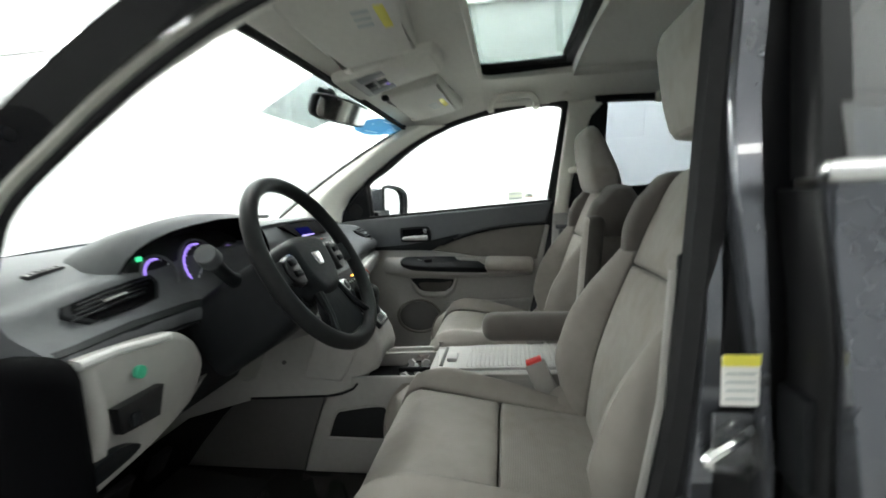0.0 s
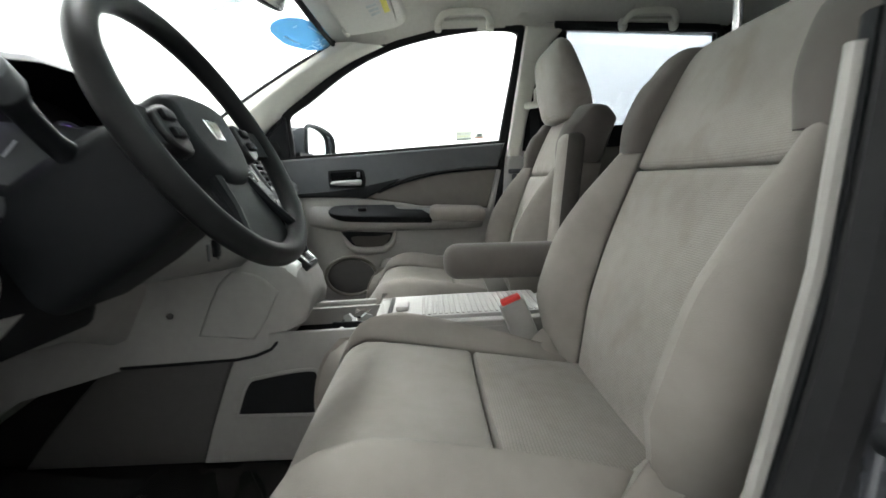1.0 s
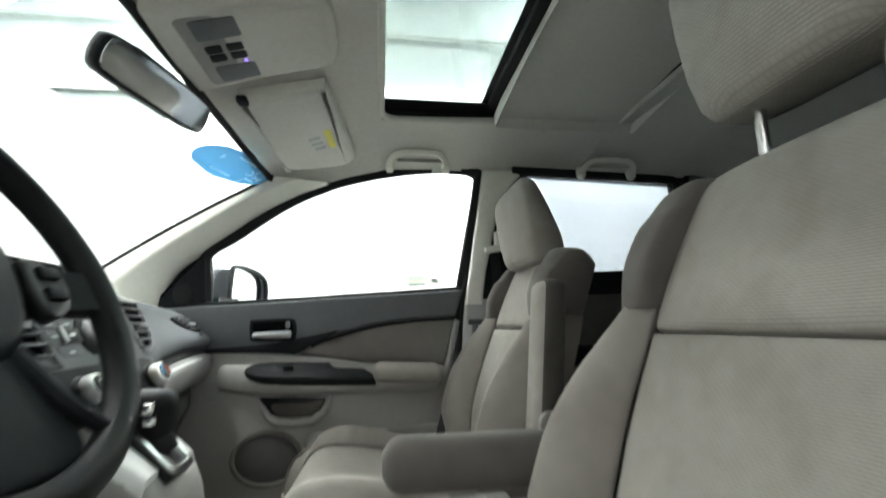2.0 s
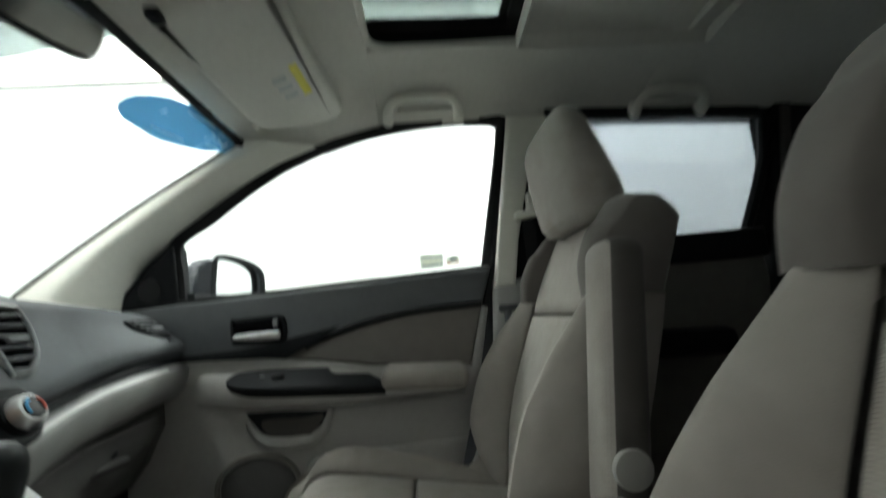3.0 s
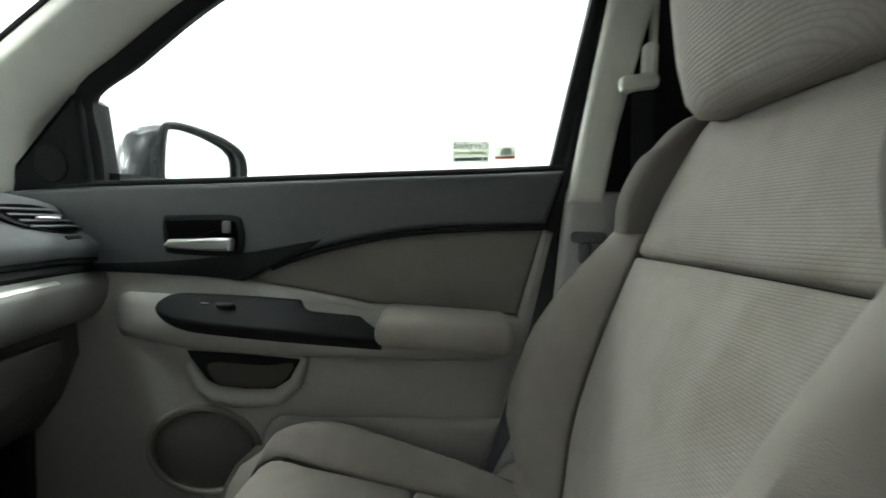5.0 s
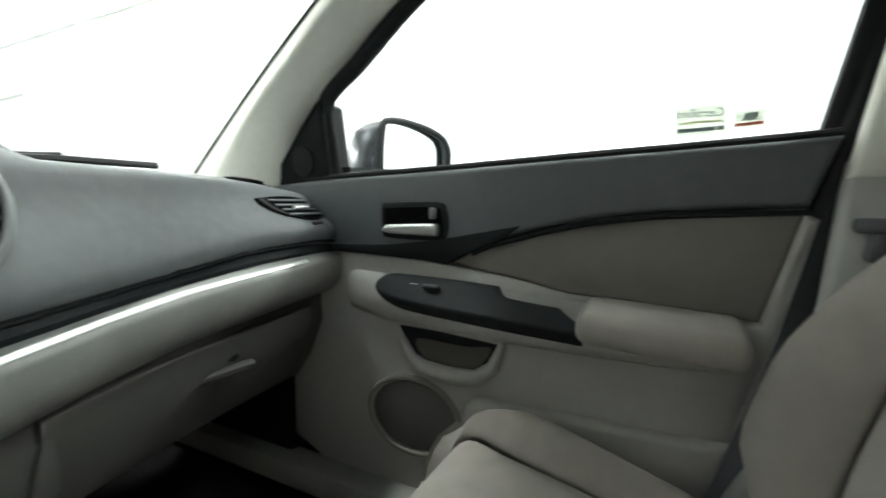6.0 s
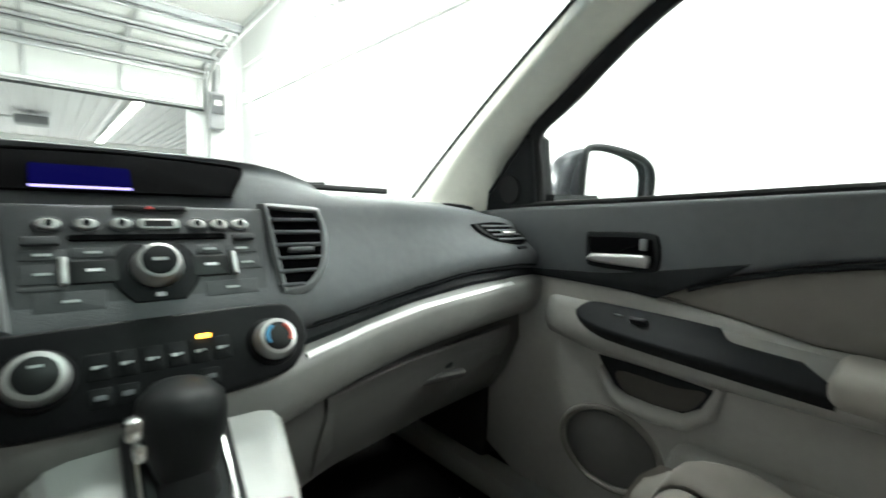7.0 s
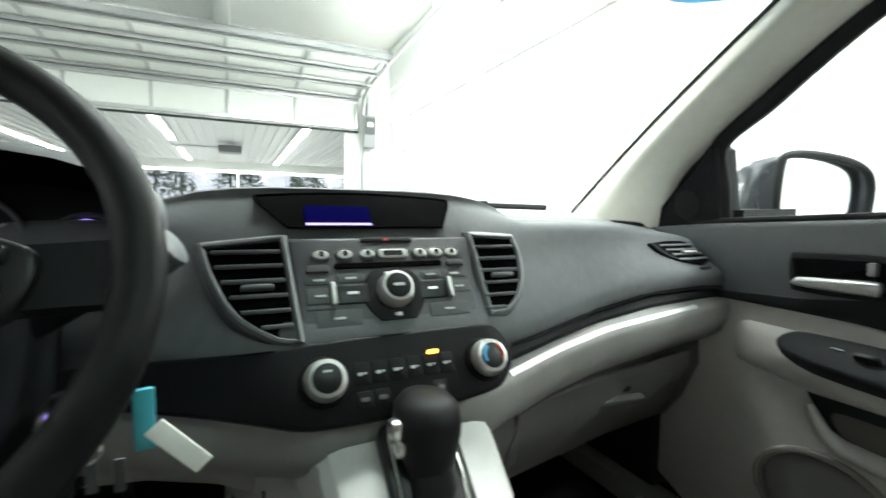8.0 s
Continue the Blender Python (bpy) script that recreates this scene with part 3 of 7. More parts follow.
for k in range(4):
    w = thing("hall_window", (-16.4, -4.5 + 3.0 * k, 1.25), "wide hall window with daylight behind it", "window", "hall windows", "structure")
    part("pane", rbox((-16.42, -4.5 + 3.0 * k, 1.825), (0.01, 2.92, 1.13), 0), GLASS, w).visible_shadow = False
    part("bar", rbox((-16.40, -4.5 + 3.0 * k, 1.825), (0.03, 0.02, 1.14), 0.003), SLATE, w)
strip = thing("hall_light", (-16.2, 0.4, 2.34), "bright fluorescent strip along the far hall wall", "strip light", "hall strip lights")
part("housing", rbox((-16.25, 0.4, 2.40), (0.08, 9.0, 0.03), 0.005), CEILWHITE, strip)
part("tube", rbox((-16.22, 0.4, 2.355), (0.06, 8.9, 0.05), 0.02), TUBE, strip, "glowing fluorescent tube")
wall_box("backdrop", (-40.1, -30, -2), (-40, 30, 14), DAYLIGHT, "bright daylight sky beyond the hall", "sky", "structure")
rng = random.Random(4)
for ty, th in ((-13, 5.2), (-10.5, 6.0), (-8.6, 4.6), (-6.4, 5.6), (-4.6, 5.1), (-3.2, 4.3), (-0.4, 5.0), (0.9, 4.2), (3.9, 3.6), (5.0, 4.4), (7.8, 4.3), (9.4, 3.9), (13, 5)):
    t = thing("tree", (-33, ty, 0), "dark green tree seen against the bright sky", "tree", "trees outside")
    part("trunk", tube([(-33, ty, 0), (-33, ty + 0.1, th * 0.6), (-33, ty, th)], [0.12, 0.08, 0.02], 8), BLACK, t)
    bm = bmesh.new()
    for k in range(520):
        h = rng.uniform(0.15, 1.0) ** 0.8 * th
        r = (1.16 - h / th) * 1.9 * math.sqrt(rng.random())
        a = rng.uniform(0, 6.28)
        c = Vector((-33 + r * math.cos(a), ty + r * math.sin(a), h))
        q = [c + Vector([rng.uniform(-0.13, 0.13) for _ in range(3)]) for _ in range(4)]
        vs = [bm.verts.new(v) for v in q]
        for f in ((0, 1, 2), (0, 2, 3), (0, 3, 1), (1, 3, 2)):
            bm.faces.new([vs[i] for i in f])
    part("crown", bm, LEAF, t)
for yy, x0, x1 in ((1.116, -15.6, -8.75), (-1.32, -11.3, -8.67), (-1.32, -15.4, -12.9), (4.0, -15, -9), (-4.2, -15, -9)):
    h = thing("hall_light", ((x0 + x1) / 2, yy, 2.57), "bright fluorescent strip under the hall ceiling", "strip light", "hall strip lights")
    part("housing", rbox(((x0 + x1) / 2, yy, 2.64), (x1 - x0, 0.16, 0.05), 0.01), CEILWHITE, h)
    part("tube", rbox(((x0 + x1) / 2, yy, 2.595), (x1 - x0 - 0.04, 0.11, 0.045), 0.02), TUBE, h, "glowing fluorescent tube")
heater = thing("unit_heater", (-12, -0.2, 2.45), "grey unit heater hung under the hall ceiling", "heater")
part("case", rbox((-12, -0.2, 2.53), (0.5, 0.5, 0.16), 0.02), SLATE, heater)
part("pipe", cyl((-12, -1.4, 2.56), (-12, -0.4, 2.56), 0.03), STEEL, heater)
part("hanger", cyl((-12, -0.2, 2.6), (-12, -0.2, 2.7), 0.02), STEEL, heater)

# ---- car body ----


def sided(pt, s):
    return Vector((pt[0], pt[1] * s, pt[2]))


def head_z(x, y):
    zc = interp(x, [(-0.47, 1.45), (-0.3, 1.497), (-0.07, 1.545), (0.3, 1.558), (0.9, 1.548), (1.9, 1.46)])
    return zc - 0.076 * min(abs(y) / 0.67, 1.05) ** 9


car = thing("car", (0.3, 0, 0.0), "dark grey car body shell standing with its driver door open", "car")
part("floor_pan", rbox((0.3, 0, 0.32), (3.2, 1.5, 0.05), 0.01), CARPET, car, "dark carpeted floor")
for s in (1, -1):
    part("sill", rbox((0.3, 0.78 * s, 0.36), (3.0, 0.16, 0.16), 0.03), PAINT, car, "dark grey painted sill")
    part("sill_trim", rbox((0.0, 0.68 * s, 0.42), (2.2, 0.07, 0.06), 0.015), GREY, car, "grey plastic sill trim")
OPEN_X0, OPEN_X1, OPEN_Y = -0.075, 0.62, 0.425


def roof_patch(x0, x1, y0, y1, dz=0.0):
    return lambda u, v: (x0 + (x1 - x0) * u, y0 + (y1 - y0) * v, head_z(x0 + (x1 - x0) * u, y0 + (y1 - y0) * v) + dz)


bm = None
for x0, x1, y0, y1 in ((-0.45, OPEN_X0, -0.665, 0.665), (OPEN_X0, OPEN_X1, OPEN_Y, 0.665), (OPEN_X0, OPEN_X1, -0.665, -OPEN_Y), (OPEN_X1, 1.9, -0.665, 0.665)):
    bm = join(bm, sheet(roof_patch(x0, x1, y0, y1), 14, 14, -0.012))
bmesh.ops.remove_doubles(bm, verts=bm.verts, dist=0.0004)
part("headliner", bm, LINER, car, "light grey cloth headliner")
bm = None
for x0, x1, y0, y1 in ((-0.45, OPEN_X0 - 0.03, -0.70, 0.70), (OPEN_X0 - 0.03, 0.45, OPEN_Y + 0.03, 0.70), (OPEN_X0 - 0.03, 0.45, -0.70, -OPEN_Y - 0.03), (0.45, 1.95, -0.70, 0.70)):
    bm = join(bm, sheet(roof_patch(x0, x1, y0, y1, 0.055), 10, 10, -0.006))
part("roof_panel", bm, PAINT, car, "dark grey painted roof")
# rim of the roof opening
rim = [(u, v) for u, v in round_rect(OPEN_X0, -OPEN_Y, OPEN_X1, OPEN_Y, 0.05, 6)]
part("roof_opening_trim", tube([(u, v, head_z(u, v) + 0.004) for u, v in rim], 0.009, 8, closed=True), LINER, car, "cloth-wrapped edge of the roof opening")
blackrim = [(u, v) for u, v in round_rect(OPEN_X0 - 0.004, -OPEN_Y - 0.004, OPEN_X1, OPEN_Y + 0.004, 0.05, 6)]
rings = [[(u, v, head_z(u, v) + 0.008) for u, v in blackrim], [(u, v, head_z(u, v) + 0.055) for u, v in blackrim]]
part("roof_opening_seal", loft(rings, caps=False), RUBBER, car, "black rubber seal")
part("roof_glass", sheet(lambda u, v: (-0.10 + 0.56 * u, -0.44 + 0.88 * v, 1.612 - 0.03 * (2 * v - 1) ** 2), 6, 8, 0.004), ROOFGLASS, car, "tinted glass roof pane")
for lo, hi in (((-0.085, 0.375, 1.580), (0.26, 0.44, 1.586)), ((-0.085, -0.44, 1.580), (0.26, -0.375, 1.586)), ((0.205, -0.40, 1.592), (0.26, 0.40, 1.598))):
    part("glass_border", rbox([(a + b) / 2 for a, b in zip(lo, hi)], [b - a for a, b in zip(lo, hi)], 0.002), RUBBER, car, "black printed glass border")
part("glass_frame", rbox((0.235, 0, 1.588), (0.03, 0.84, 0.02), 0.006), RUBBER, car, "black glass frame")
part("sunshade", pillow(lambda u, v: (0.245 + 0.42 * u, 0.41 - 0.82 * v, 1.578 - 0.03 * (2 * v - 1) ** 2), 10, 10, -0.02, 0.02, flip=True), LINER, car, "sliding cloth sunshade, half open")


def ws_bottom(y):
    k = 1 - (y / 0.72) ** 2
    return Vector((-1.05 - 0.17 * k, y, 1.062 - 0.01 * k))


def ws_top(y):
    k = 1 - (y / 0.60) ** 2
    return Vector((-0.405 - 0.035 * k, y, 1.425 + 0.028 * k))


part("windscreen", sheet(lambda u, v: ws_bottom(-0.72 + 1.44 * v).lerp(ws_top(-0.595 + 1.19 * v), u) + Vector((-0.02, 0, 0.03)) * math.sin(math.pi * u), 12, 16, 0.005), GLASS, car, "clear windscreen").visible_shadow = False
part("mirror_field", sheet(lambda u, v: ws_bottom(-0.72 + 1.44 * (0.5 + (0.34 - 0.09 * u) * (v - 0.5))).lerp(ws_top(-0.595 + 1.19 * (0.5 + (0.34 - 0.09 * u) * (v - 0.5))), 1.0 - 0.22 * u) + Vector((-0.012, 0, 0.022)) * math.sin(math.pi * (1 - 0.22 * u)) + Vector((0.006, 0, -0.006)), 6, 8, 0.001), SHADE_GLASS, car, "grey dotted shade field round the mirror foot").visible_shadow = False
part("windscreen_edge", tube([ws_top(-0.60 + 1.2 * k / 24) + Vector((0, 0, -0.004)) for k in range(25)], 0.009, 8), RUBBER, car, "black windscreen edge")
for s in (1, -1):
    def W(t):
        return Vector((-1.047, 0.722, 1.066)).lerp(Vector((-0.392, 0.588, 1.425)), t) + Vector((0, 0.004, 0.018)) * math.sin(math.pi * t)
    D = spline([(-0.745, 0.712, 1.02), (-0.722, 0.708, 1.095), (-0.690, 0.705, 1.156), (-0.602, 0.702, 1.225), (-0.475, 0.695, 1.314), (-0.355, 0.684, 1.382), (-0.235, 0.672, 1.431)], 24)
    rings, outer, strip = [], [], []
    for k in range(25):
        t = k / 24
        w, d = W(t), D[k]
        mid = w.lerp(d, 0.5) + Vector((0.012, -0.038, 0.004)) * (1 - 0.75 * max(0.0, (t - 0.72) / 0.28) ** 1.5)
        rings.append([sided(q, s) for q in (*spline([w, w.lerp(mid, 0.6) + Vector((0.01, -0.012, 0)), mid, mid.lerp(d, 0.7) + Vector((0.004, -0.012, 0)), d], 8), d + Vector((0, 0.03, 0)), w + Vector((0, 0.03, 0)))])
        outer.append([sided(q, s) for q in (d + Vector((-0.004, 0.026, 0.006)), d + Vector((-0.02, 0.075, 0.03)), w + Vector((-0.02, 0.05, 0.03)), w + Vector((-0.008, 0.012, 0.01)))])
        strip.append(sided(w + Vector((-0.006, 0.004, 0.004)), s))
    part("pillar_trim", loft(rings), BEIGE, car, "beige windscreen pillar trim", angle=60)
    part("pillar", loft(outer), BLACKPAINT, car, "gloss black windscreen pillar")
    part("windscreen_seal", tube(strip, 0.006, 6), RUBBER, car)
    top = spline([(-0.235, 0.672, 1.431), (-0.10, 0.668, 1.472), (0.08, 0.662, 1.492), (0.26, 0.66, 1.490)], 16)
    part("door_seal", tube([sided(q + Vector((0.006, 0.012, -0.007)), s) for q in D] + [sided(q + Vector((0, 0.016, -0.003)), s) for q in top[1:]], 0.0075, 8), RUBBER, car, "black rubber door seal")
    side = [[sided(Vector((q.x, q.y + y, q.z + z)), s) for y, z in ((-0.045, 0.030), (-0.026, 0.018), (-0.010, 0.006), (0.003, 0.0), (0.010, 0.004), (0.010, 0.030), (-0.045, 0.040))] for q in top]
    part("roof_side_trim", loft(side), LINER, car, "light grey cloth edge above the door", angle=60)
    rail = [[sided(Vector((x, y, z)), s) for x, y, z in ((q.x, q.y - 0.01, q.z + 0.012), (q.x, q.y + 0.03, q.z - 0.005), (q.x, q.y + 0.085, q.z + 0.01), (q.x, q.y + 0.06, q.z + 0.07), (q.x, q.y, q.z + 0.05))] for q in top + [Vector((0.6, 0.66, 1.478)), Vector((1.0, 0.655, 1.46)), Vector((1.9, 0.62, 1.38))]]
    part("roof_rail", loft(rail), PAINT, car, "dark grey painted roof rail")

# centre pillars, seen from the cabin
for s in (1, -1):
    def put(x, z, d, s=s):
        return Vector((x, s * (0.715 - 0.10 * max(0, z - 1.05) - d), z))
    up = [(0.262, 1.49), (0.410, 1.49), (0.352, 1.43), (0.308, 1.32), (0.274, 1.16), (0.258, 1.04), (0.200, 1.04), (0.217, 1.16), (0.244, 1.35)]
    off = 0.0 if s > 0 else 0.028
    part("upper_pillar_trim", plate(smooth_outline([(q[0] + off, q[1], 1) for q in up], 3), put, 0.0, 0.026, 0.012), BEIGE, car, "beige centre pillar trim")
    low = [(0.200, 1.06), (0.285, 1.06), (0.30, 0.80), (0.30, 0.42), (0.05, 0.42), (0.09, 0.56), (0.155, 0.70), (0.188, 0.88)]
    # Driver's trim is black: the dim gap beside the seat is in its colour.
    part("lower_pillar_trim", plate(smooth_outline([(*q, 1) for q in low], 3), put, 0.0, 0.02, 0.012), LIDGREY if s > 0 else BLACK, car, "lower centre pillar trim")
    if s < 0:
        edge_pts = [(0.052, 0.44), (0.090, 0.56), (0.153, 0.70), (0.186, 0.88), (0.198, 1.04)]
        part("trim_edge", tube([put(x, z, 0.012) for x, z in edge_pts], 0.007, 8), GREY, car, "narrow grey trim edge")
    seal = spline([(0.268, 0.692, 1.478), (0.248, 0.70, 1.34), (0.222, 0.725, 1.10), (0.208, 0.73, 0.95), (0.190, 0.73, 0.80), (0.14, 0.73, 0.62), (0.03, 0.73, 0.47)] if s < 0 else [(0.15, 0.672, 1.492), (0.215, 0.674, 1.489), (0.248, 0.678, 1.470), (0.254, 0.684, 1.43), (0.240, 0.696, 1.34), (0.206, 0.716, 1.10), (0.165, 0.73, 0.95), (0.12, 0.73, 0.80), (0.06, 0.73, 0.62), (-0.05, 0.73, 0.47)], 24)
    part("pillar_seal", tube([sided(q, s) for q in seal], 0.021 if s < 0 else 0.014, 8), RUBBER, car, "black rubber door seal")

part("pillar_core", rbox((0.31, 0.745, 0.74), (0.14, 0.02, 0.72), 0.004), BLACK, car, "black pillar core")
part("pillar_core", plate([(0.218, 1.05), (0.40, 1.05), (0.42, 1.48), (0.285, 1.48), (0.262, 1.36), (0.238, 1.18)], lambda x, z, d: Vector((x, 0.715 - 0.10 * max(0, z - 1.05) - d, z)), -0.03, -0.006, 0.002), BLACK, car, "black pillar core")

# outside of the driver's centre pillar
def band(x_of_z, y_of_z, width, z0, z1, n=14, depth=0.03):
    rings = []
    for k in range(n + 1):
        z = z0 + (z1 - z0) * k / n
        x, y = interp(z, x_of_z), interp(z, y_of_z)
        w = interp(z, width)
        rings.append([(x, y + 0.006, z), (x + 0.004, y, z), (x + w - 0.004, y, z), (x + w, y + 0.006, z), (x + w, y + depth, z), (x, y + depth, z)])
    return loft(rings)


YB = [(0.35, -0.79), (1.0, -0.775), (1.47, -0.715)]
part("jamb", band([(0.35, 0.13), (0.70, 0.185), (0.95, 0.210), (1.2, 0.216), (1.47, 0.248)], [(0.35, -0.765), (1.0, -0.752), (1.47, -0.70)], [(0.35, 0.05), (1.0, 0.022), (1.5, 0.02)], 0.38, 1.46), PAINT, car, "dark grey painted door jamb")
part("jamb_recess", band([(0.35, 0.18), (0.7, 0.212), (1.0, 0.232), (1.47, 0.262)], [(0.35, -0.762), (1.0, -0.748), (1.47, -0.69)], [(0.35, 0.12), (1.0, 0.075), (1.5, 0.05)], 0.38, 1.46), GLOSSBLACK, car, "black pillar face")
part("pillar_skin", band([(0.35, 0.275), (0.85, 0.262), (1.05, 0.240), (1.2, 0.232), (1.47, 0.262)], YB, [(0.35, 0.01), (0.9, 0.014), (1.1, 0.030), (1.5, 0.034)], 0.38, 1.46), PAINT, car, "dark grey painted pillar edge")

rear_door = thing("rear_car_door", (0.75, -0.86, 0.40), "dark grey rear car door with tinted window, closed", "car door")
skin = lambda u, v: (0.288 + 0.02 * (1 - v) + 0.80 * u, -0.83 - 0.045 * math.sin(math.pi * min(1, v * 1.1)) + 0.01 * v, 0.40 + 0.735 * v)
part("outer_skin", sheet(skin, 14, 16, 0.03), PAINT, rear_door, "dark grey painted outer skin")
part("door_edge", band([(0.35, 0.292), (1.14, 0.282)], [(0.35, -0.82), (1.0, -0.83), (1.14, -0.80)], [(0.35, 0.02), (1.14, 0.02)], 0.40, 1.13, depth=0.06), GLOSSBLACK, rear_door, "black inner door edge")
part("belt_moulding", rbox((0.70, -0.828, 1.146), (0.86, 0.02, 0.02), 0.006), CHROME, rear_door, "bright chrome belt moulding")
part("window_frame", band([(1.14, 0.285), (1.46, 0.315)], [(1.14, -0.80), (1.46, -0.725)], [(1.14, 0.035), (1.46, 0.03)], 1.14, 1.46, depth=0.04), GLOSSBLACK, rear_door, "black window frame")
part("window_pane", sheet(lambda u, v: (0.31 + 0.75 * u, -0.80 + 0.085 * v, 1.15 + 0.31 * v), 6, 6, 0.005), DOORGLASS, rear_door, "dark tinted pane")
latch = part("latch", rbox((0.285, -0.79, 0.885), (0.02, 0.05, 0.10), 0.008), BLACK, rear_door, "metal door latch")

for bz in (0.785,):
    hinge = part("pillar_bolt", cyl((0.19, -0.762, bz), (0.188, -0.785, bz), 0.012, 0.009, 20, 0.003), BLACK, car, "dark round pillar bolt")
striker = thing("door_striker", (0.225, -0.785, 0.84), "bare steel door striker loop on the pillar", "striker")
part("plate", rbox((0.235, -0.768, 0.865), (0.04, 0.008, 0.065), 0.003), SLATE, striker)
part("loop", tube(spline([(0.25, -0.772, 0.882), (0.225, -0.80, 0.884), (0.195, -0.812, 0.872), (0.20, -0.81, 0.862), (0.235, -0.795, 0.852), (0.25, -0.772, 0.85)], 20), 0.006, 8), CHROME, striker)
wrap = bmesh.new()
bmesh.ops.create_icosphere(wrap, subdivisions=3, radius=0.030)
for v in wrap.verts:
    k = 1 + 0.35 * noise.noise(v.co * 90) + 0.18 * noise.noise(v.co * 240)
    v.co = Vector((v.co.x * 0.8 * k + 0.236, v.co.y * 0.45 * k - 0.786, v.co.z * 1.05 * k + 0.866))
part("wrapper", wrap, POLY, striker, "crumpled clear wrapper", angle=20)
lab = thing("tyre_label", (0.236, -0.777, 0.90), "white and yellow information label on the door pillar", "label")
part("sheet", rbox((0.236, -0.7795, 0.938), (0.036, 0.001, 0.054), 0), PAPER, lab)
part("stripe", rbox((0.236, -0.7808, 0.960), (0.036, 0.001, 0.012), 0), YELLOW, lab, "yellow heading stripe")
for k in range(4):
    part("print", rbox((0.236, -0.7806, 0.946 - 0.009 * k), (0.028, 0.0008, 0.0022), 0), PALEINK, lab)
lab2 = thing("tyre_label", (0.226, -0.777, 0.745), "plain white information label low on the door pillar", "label")
part("sheet", rbox((0.226, -0.7795, 0.768), (0.036, 0.001, 0.052), 0), PAPER, lab2)
for k in range(4):
    part("print", rbox((0.226, -0.7806, 0.783 - 0.010 * k), (0.026, 0.0008, 0.0022), 0), PALEINK, lab2)

# rear cabin, passenger side
def side_put(x, z, d):
    return Vector((x, 0.715 - 0.12 * max(0, z - 1.05) - d, z))


rear_in = thing("rear_side_door", (0.7, 0.72, 0.42), "rear passenger door with tinted window and dark trim", "car door")
part("pane", sheet(lambda u, v: side_put(0.36 + 0.62 * u, 1.10 + 0.39 * v, -0.015), 6, 6, 0.004), PRIVACY, rear_in, "tinted privacy glass")
part("panel", plate(smooth_outline([(0.33, 1.13, 1), (0.62, 1.135), (0.93, 1.155, 1), (0.96, 0.95), (0.93, 0.62), (0.80, 0.45, 1), (0.34, 0.45, 1)], 4), side_put, -0.03, 0.015, 0.01), DOORCLOTH, rear_in, "dark grey inner panel")
part("belt_trim", plate([(0.34, 1.06), (0.95, 1.08), (0.94, 1.158), (0.34, 1.137)], side_put, 0.0, 0.03, 0.008), BLACK, rear_in, "black upper trim")
part("armrest", rbox((0.62, 0.665, 0.87), (0.36, 0.07, 0.07), 0.025), BLACK, rear_in)
for q in ([(0.365, 1.49), (0.955, 1.475), (0.975, 1.455), (0.968, 1.345), (0.94, 1.25), (0.905, 1.152)],):
    part("window_frame", tube([side_put(x, z, 0.008) for x, z in q], 0.016, 8), BLACK, rear_in, "black window frame")
part("frame_filler", plate([(0.96, 1.48), (1.03, 1.48), (1.0, 1.10), (0.90, 1.10), (0.915, 1.16), (0.95, 1.26), (0.975, 1.345)], side_put, -0.03, 0.01, 0.006), BLACK, rear_in, "black fixed quarter panel")
# Rear trims are near black: the cabin's dimness is put into their colour.
part("rear_pillar_trim", plate(smooth_outline([(0.99, 1.49, 1), (1.13, 1.49, 1), (1.11, 1.30), (1.12, 1.12), (1.15, 0.42, 1), (0.80, 0.42, 1), (0.90, 0.80), (0.965, 1.10)], 4), side_put, -0.03, 0.03, 0.012), BLACK, car, "rear pillar trim, cabin shade put into its black")
part("upper_rear_trim", plate(smooth_outline([(1.005, 1.485, 1), (1.034, 1.485, 1), (1.018, 1.115, 1), (0.985, 1.115, 1)], 3), side_put, 0.028, 0.038, 0.006), LOWGREY, car, "narrow rear pillar trim, darkened as cabin shade")
part("quarter_panel", plate([(1.15, 1.12), (1.9, 1.15), (1.9, 0.42), (1.15, 0.42)], side_put, -0.03, 0.02, 0.01), BLACK, car, "dark luggage side trim")
part("quarter_top", plate([(1.15, 1.40), (1.9, 1.36), (1.9, 1.48), (1.15, 1.50)], side_put, -0.03, 0.02, 0.01), LINER, car)
part("quarter_end", plate([(1.62, 1.14), (1.9, 1.14), (1.9, 1.40), (1.50, 1.41)], side_put, -0.03, 0.018, 0.01), BLACK, car)
part("quarter_pane", sheet(lambda u, v: side_put(1.12 + 0.5 * u, 1.12 + 0.30 * v, -0.02), 4, 4, 0.004), PRIVACY, car, "tinted quarter pane")
# rear cabin, driver side and tailgate close the shell
part("rear_side_trim", plate([(0.31, 1.13), (1.9, 1.15), (1.9, 0.42), (0.31, 0.42)], lambda x, z, d: Vector((x, -0.715 + d, z)), -0.03, 0.02, 0.01), BLACK, car, "dark rear side trim")
part("rear_pillar_trim", plate([(0.95, 1.49), (1.9, 1.45), (1.9, 1.15), (0.95, 1.13)], lambda x, z, d: Vector((x, -0.70 + 0.12 * max(0, z - 1.1) + d, z)), -0.03, 0.02, 0.01), BLACK, car, "rear pillar trim, cabin shade put into its black")
part("tailgate", rbox((1.93, 0, 0.75), (0.08, 1.44, 0.85), 0.03), BLACK, car, "dark tailgate trim")
part("tailgate_pane", sheet(lambda u, v: (1.95 - 0.1 * u, -0.62 + 1.24 * v, 1.15 + 0.30 * u), 4, 6, 0.004), PRIVACY, car, "tinted rear pane")
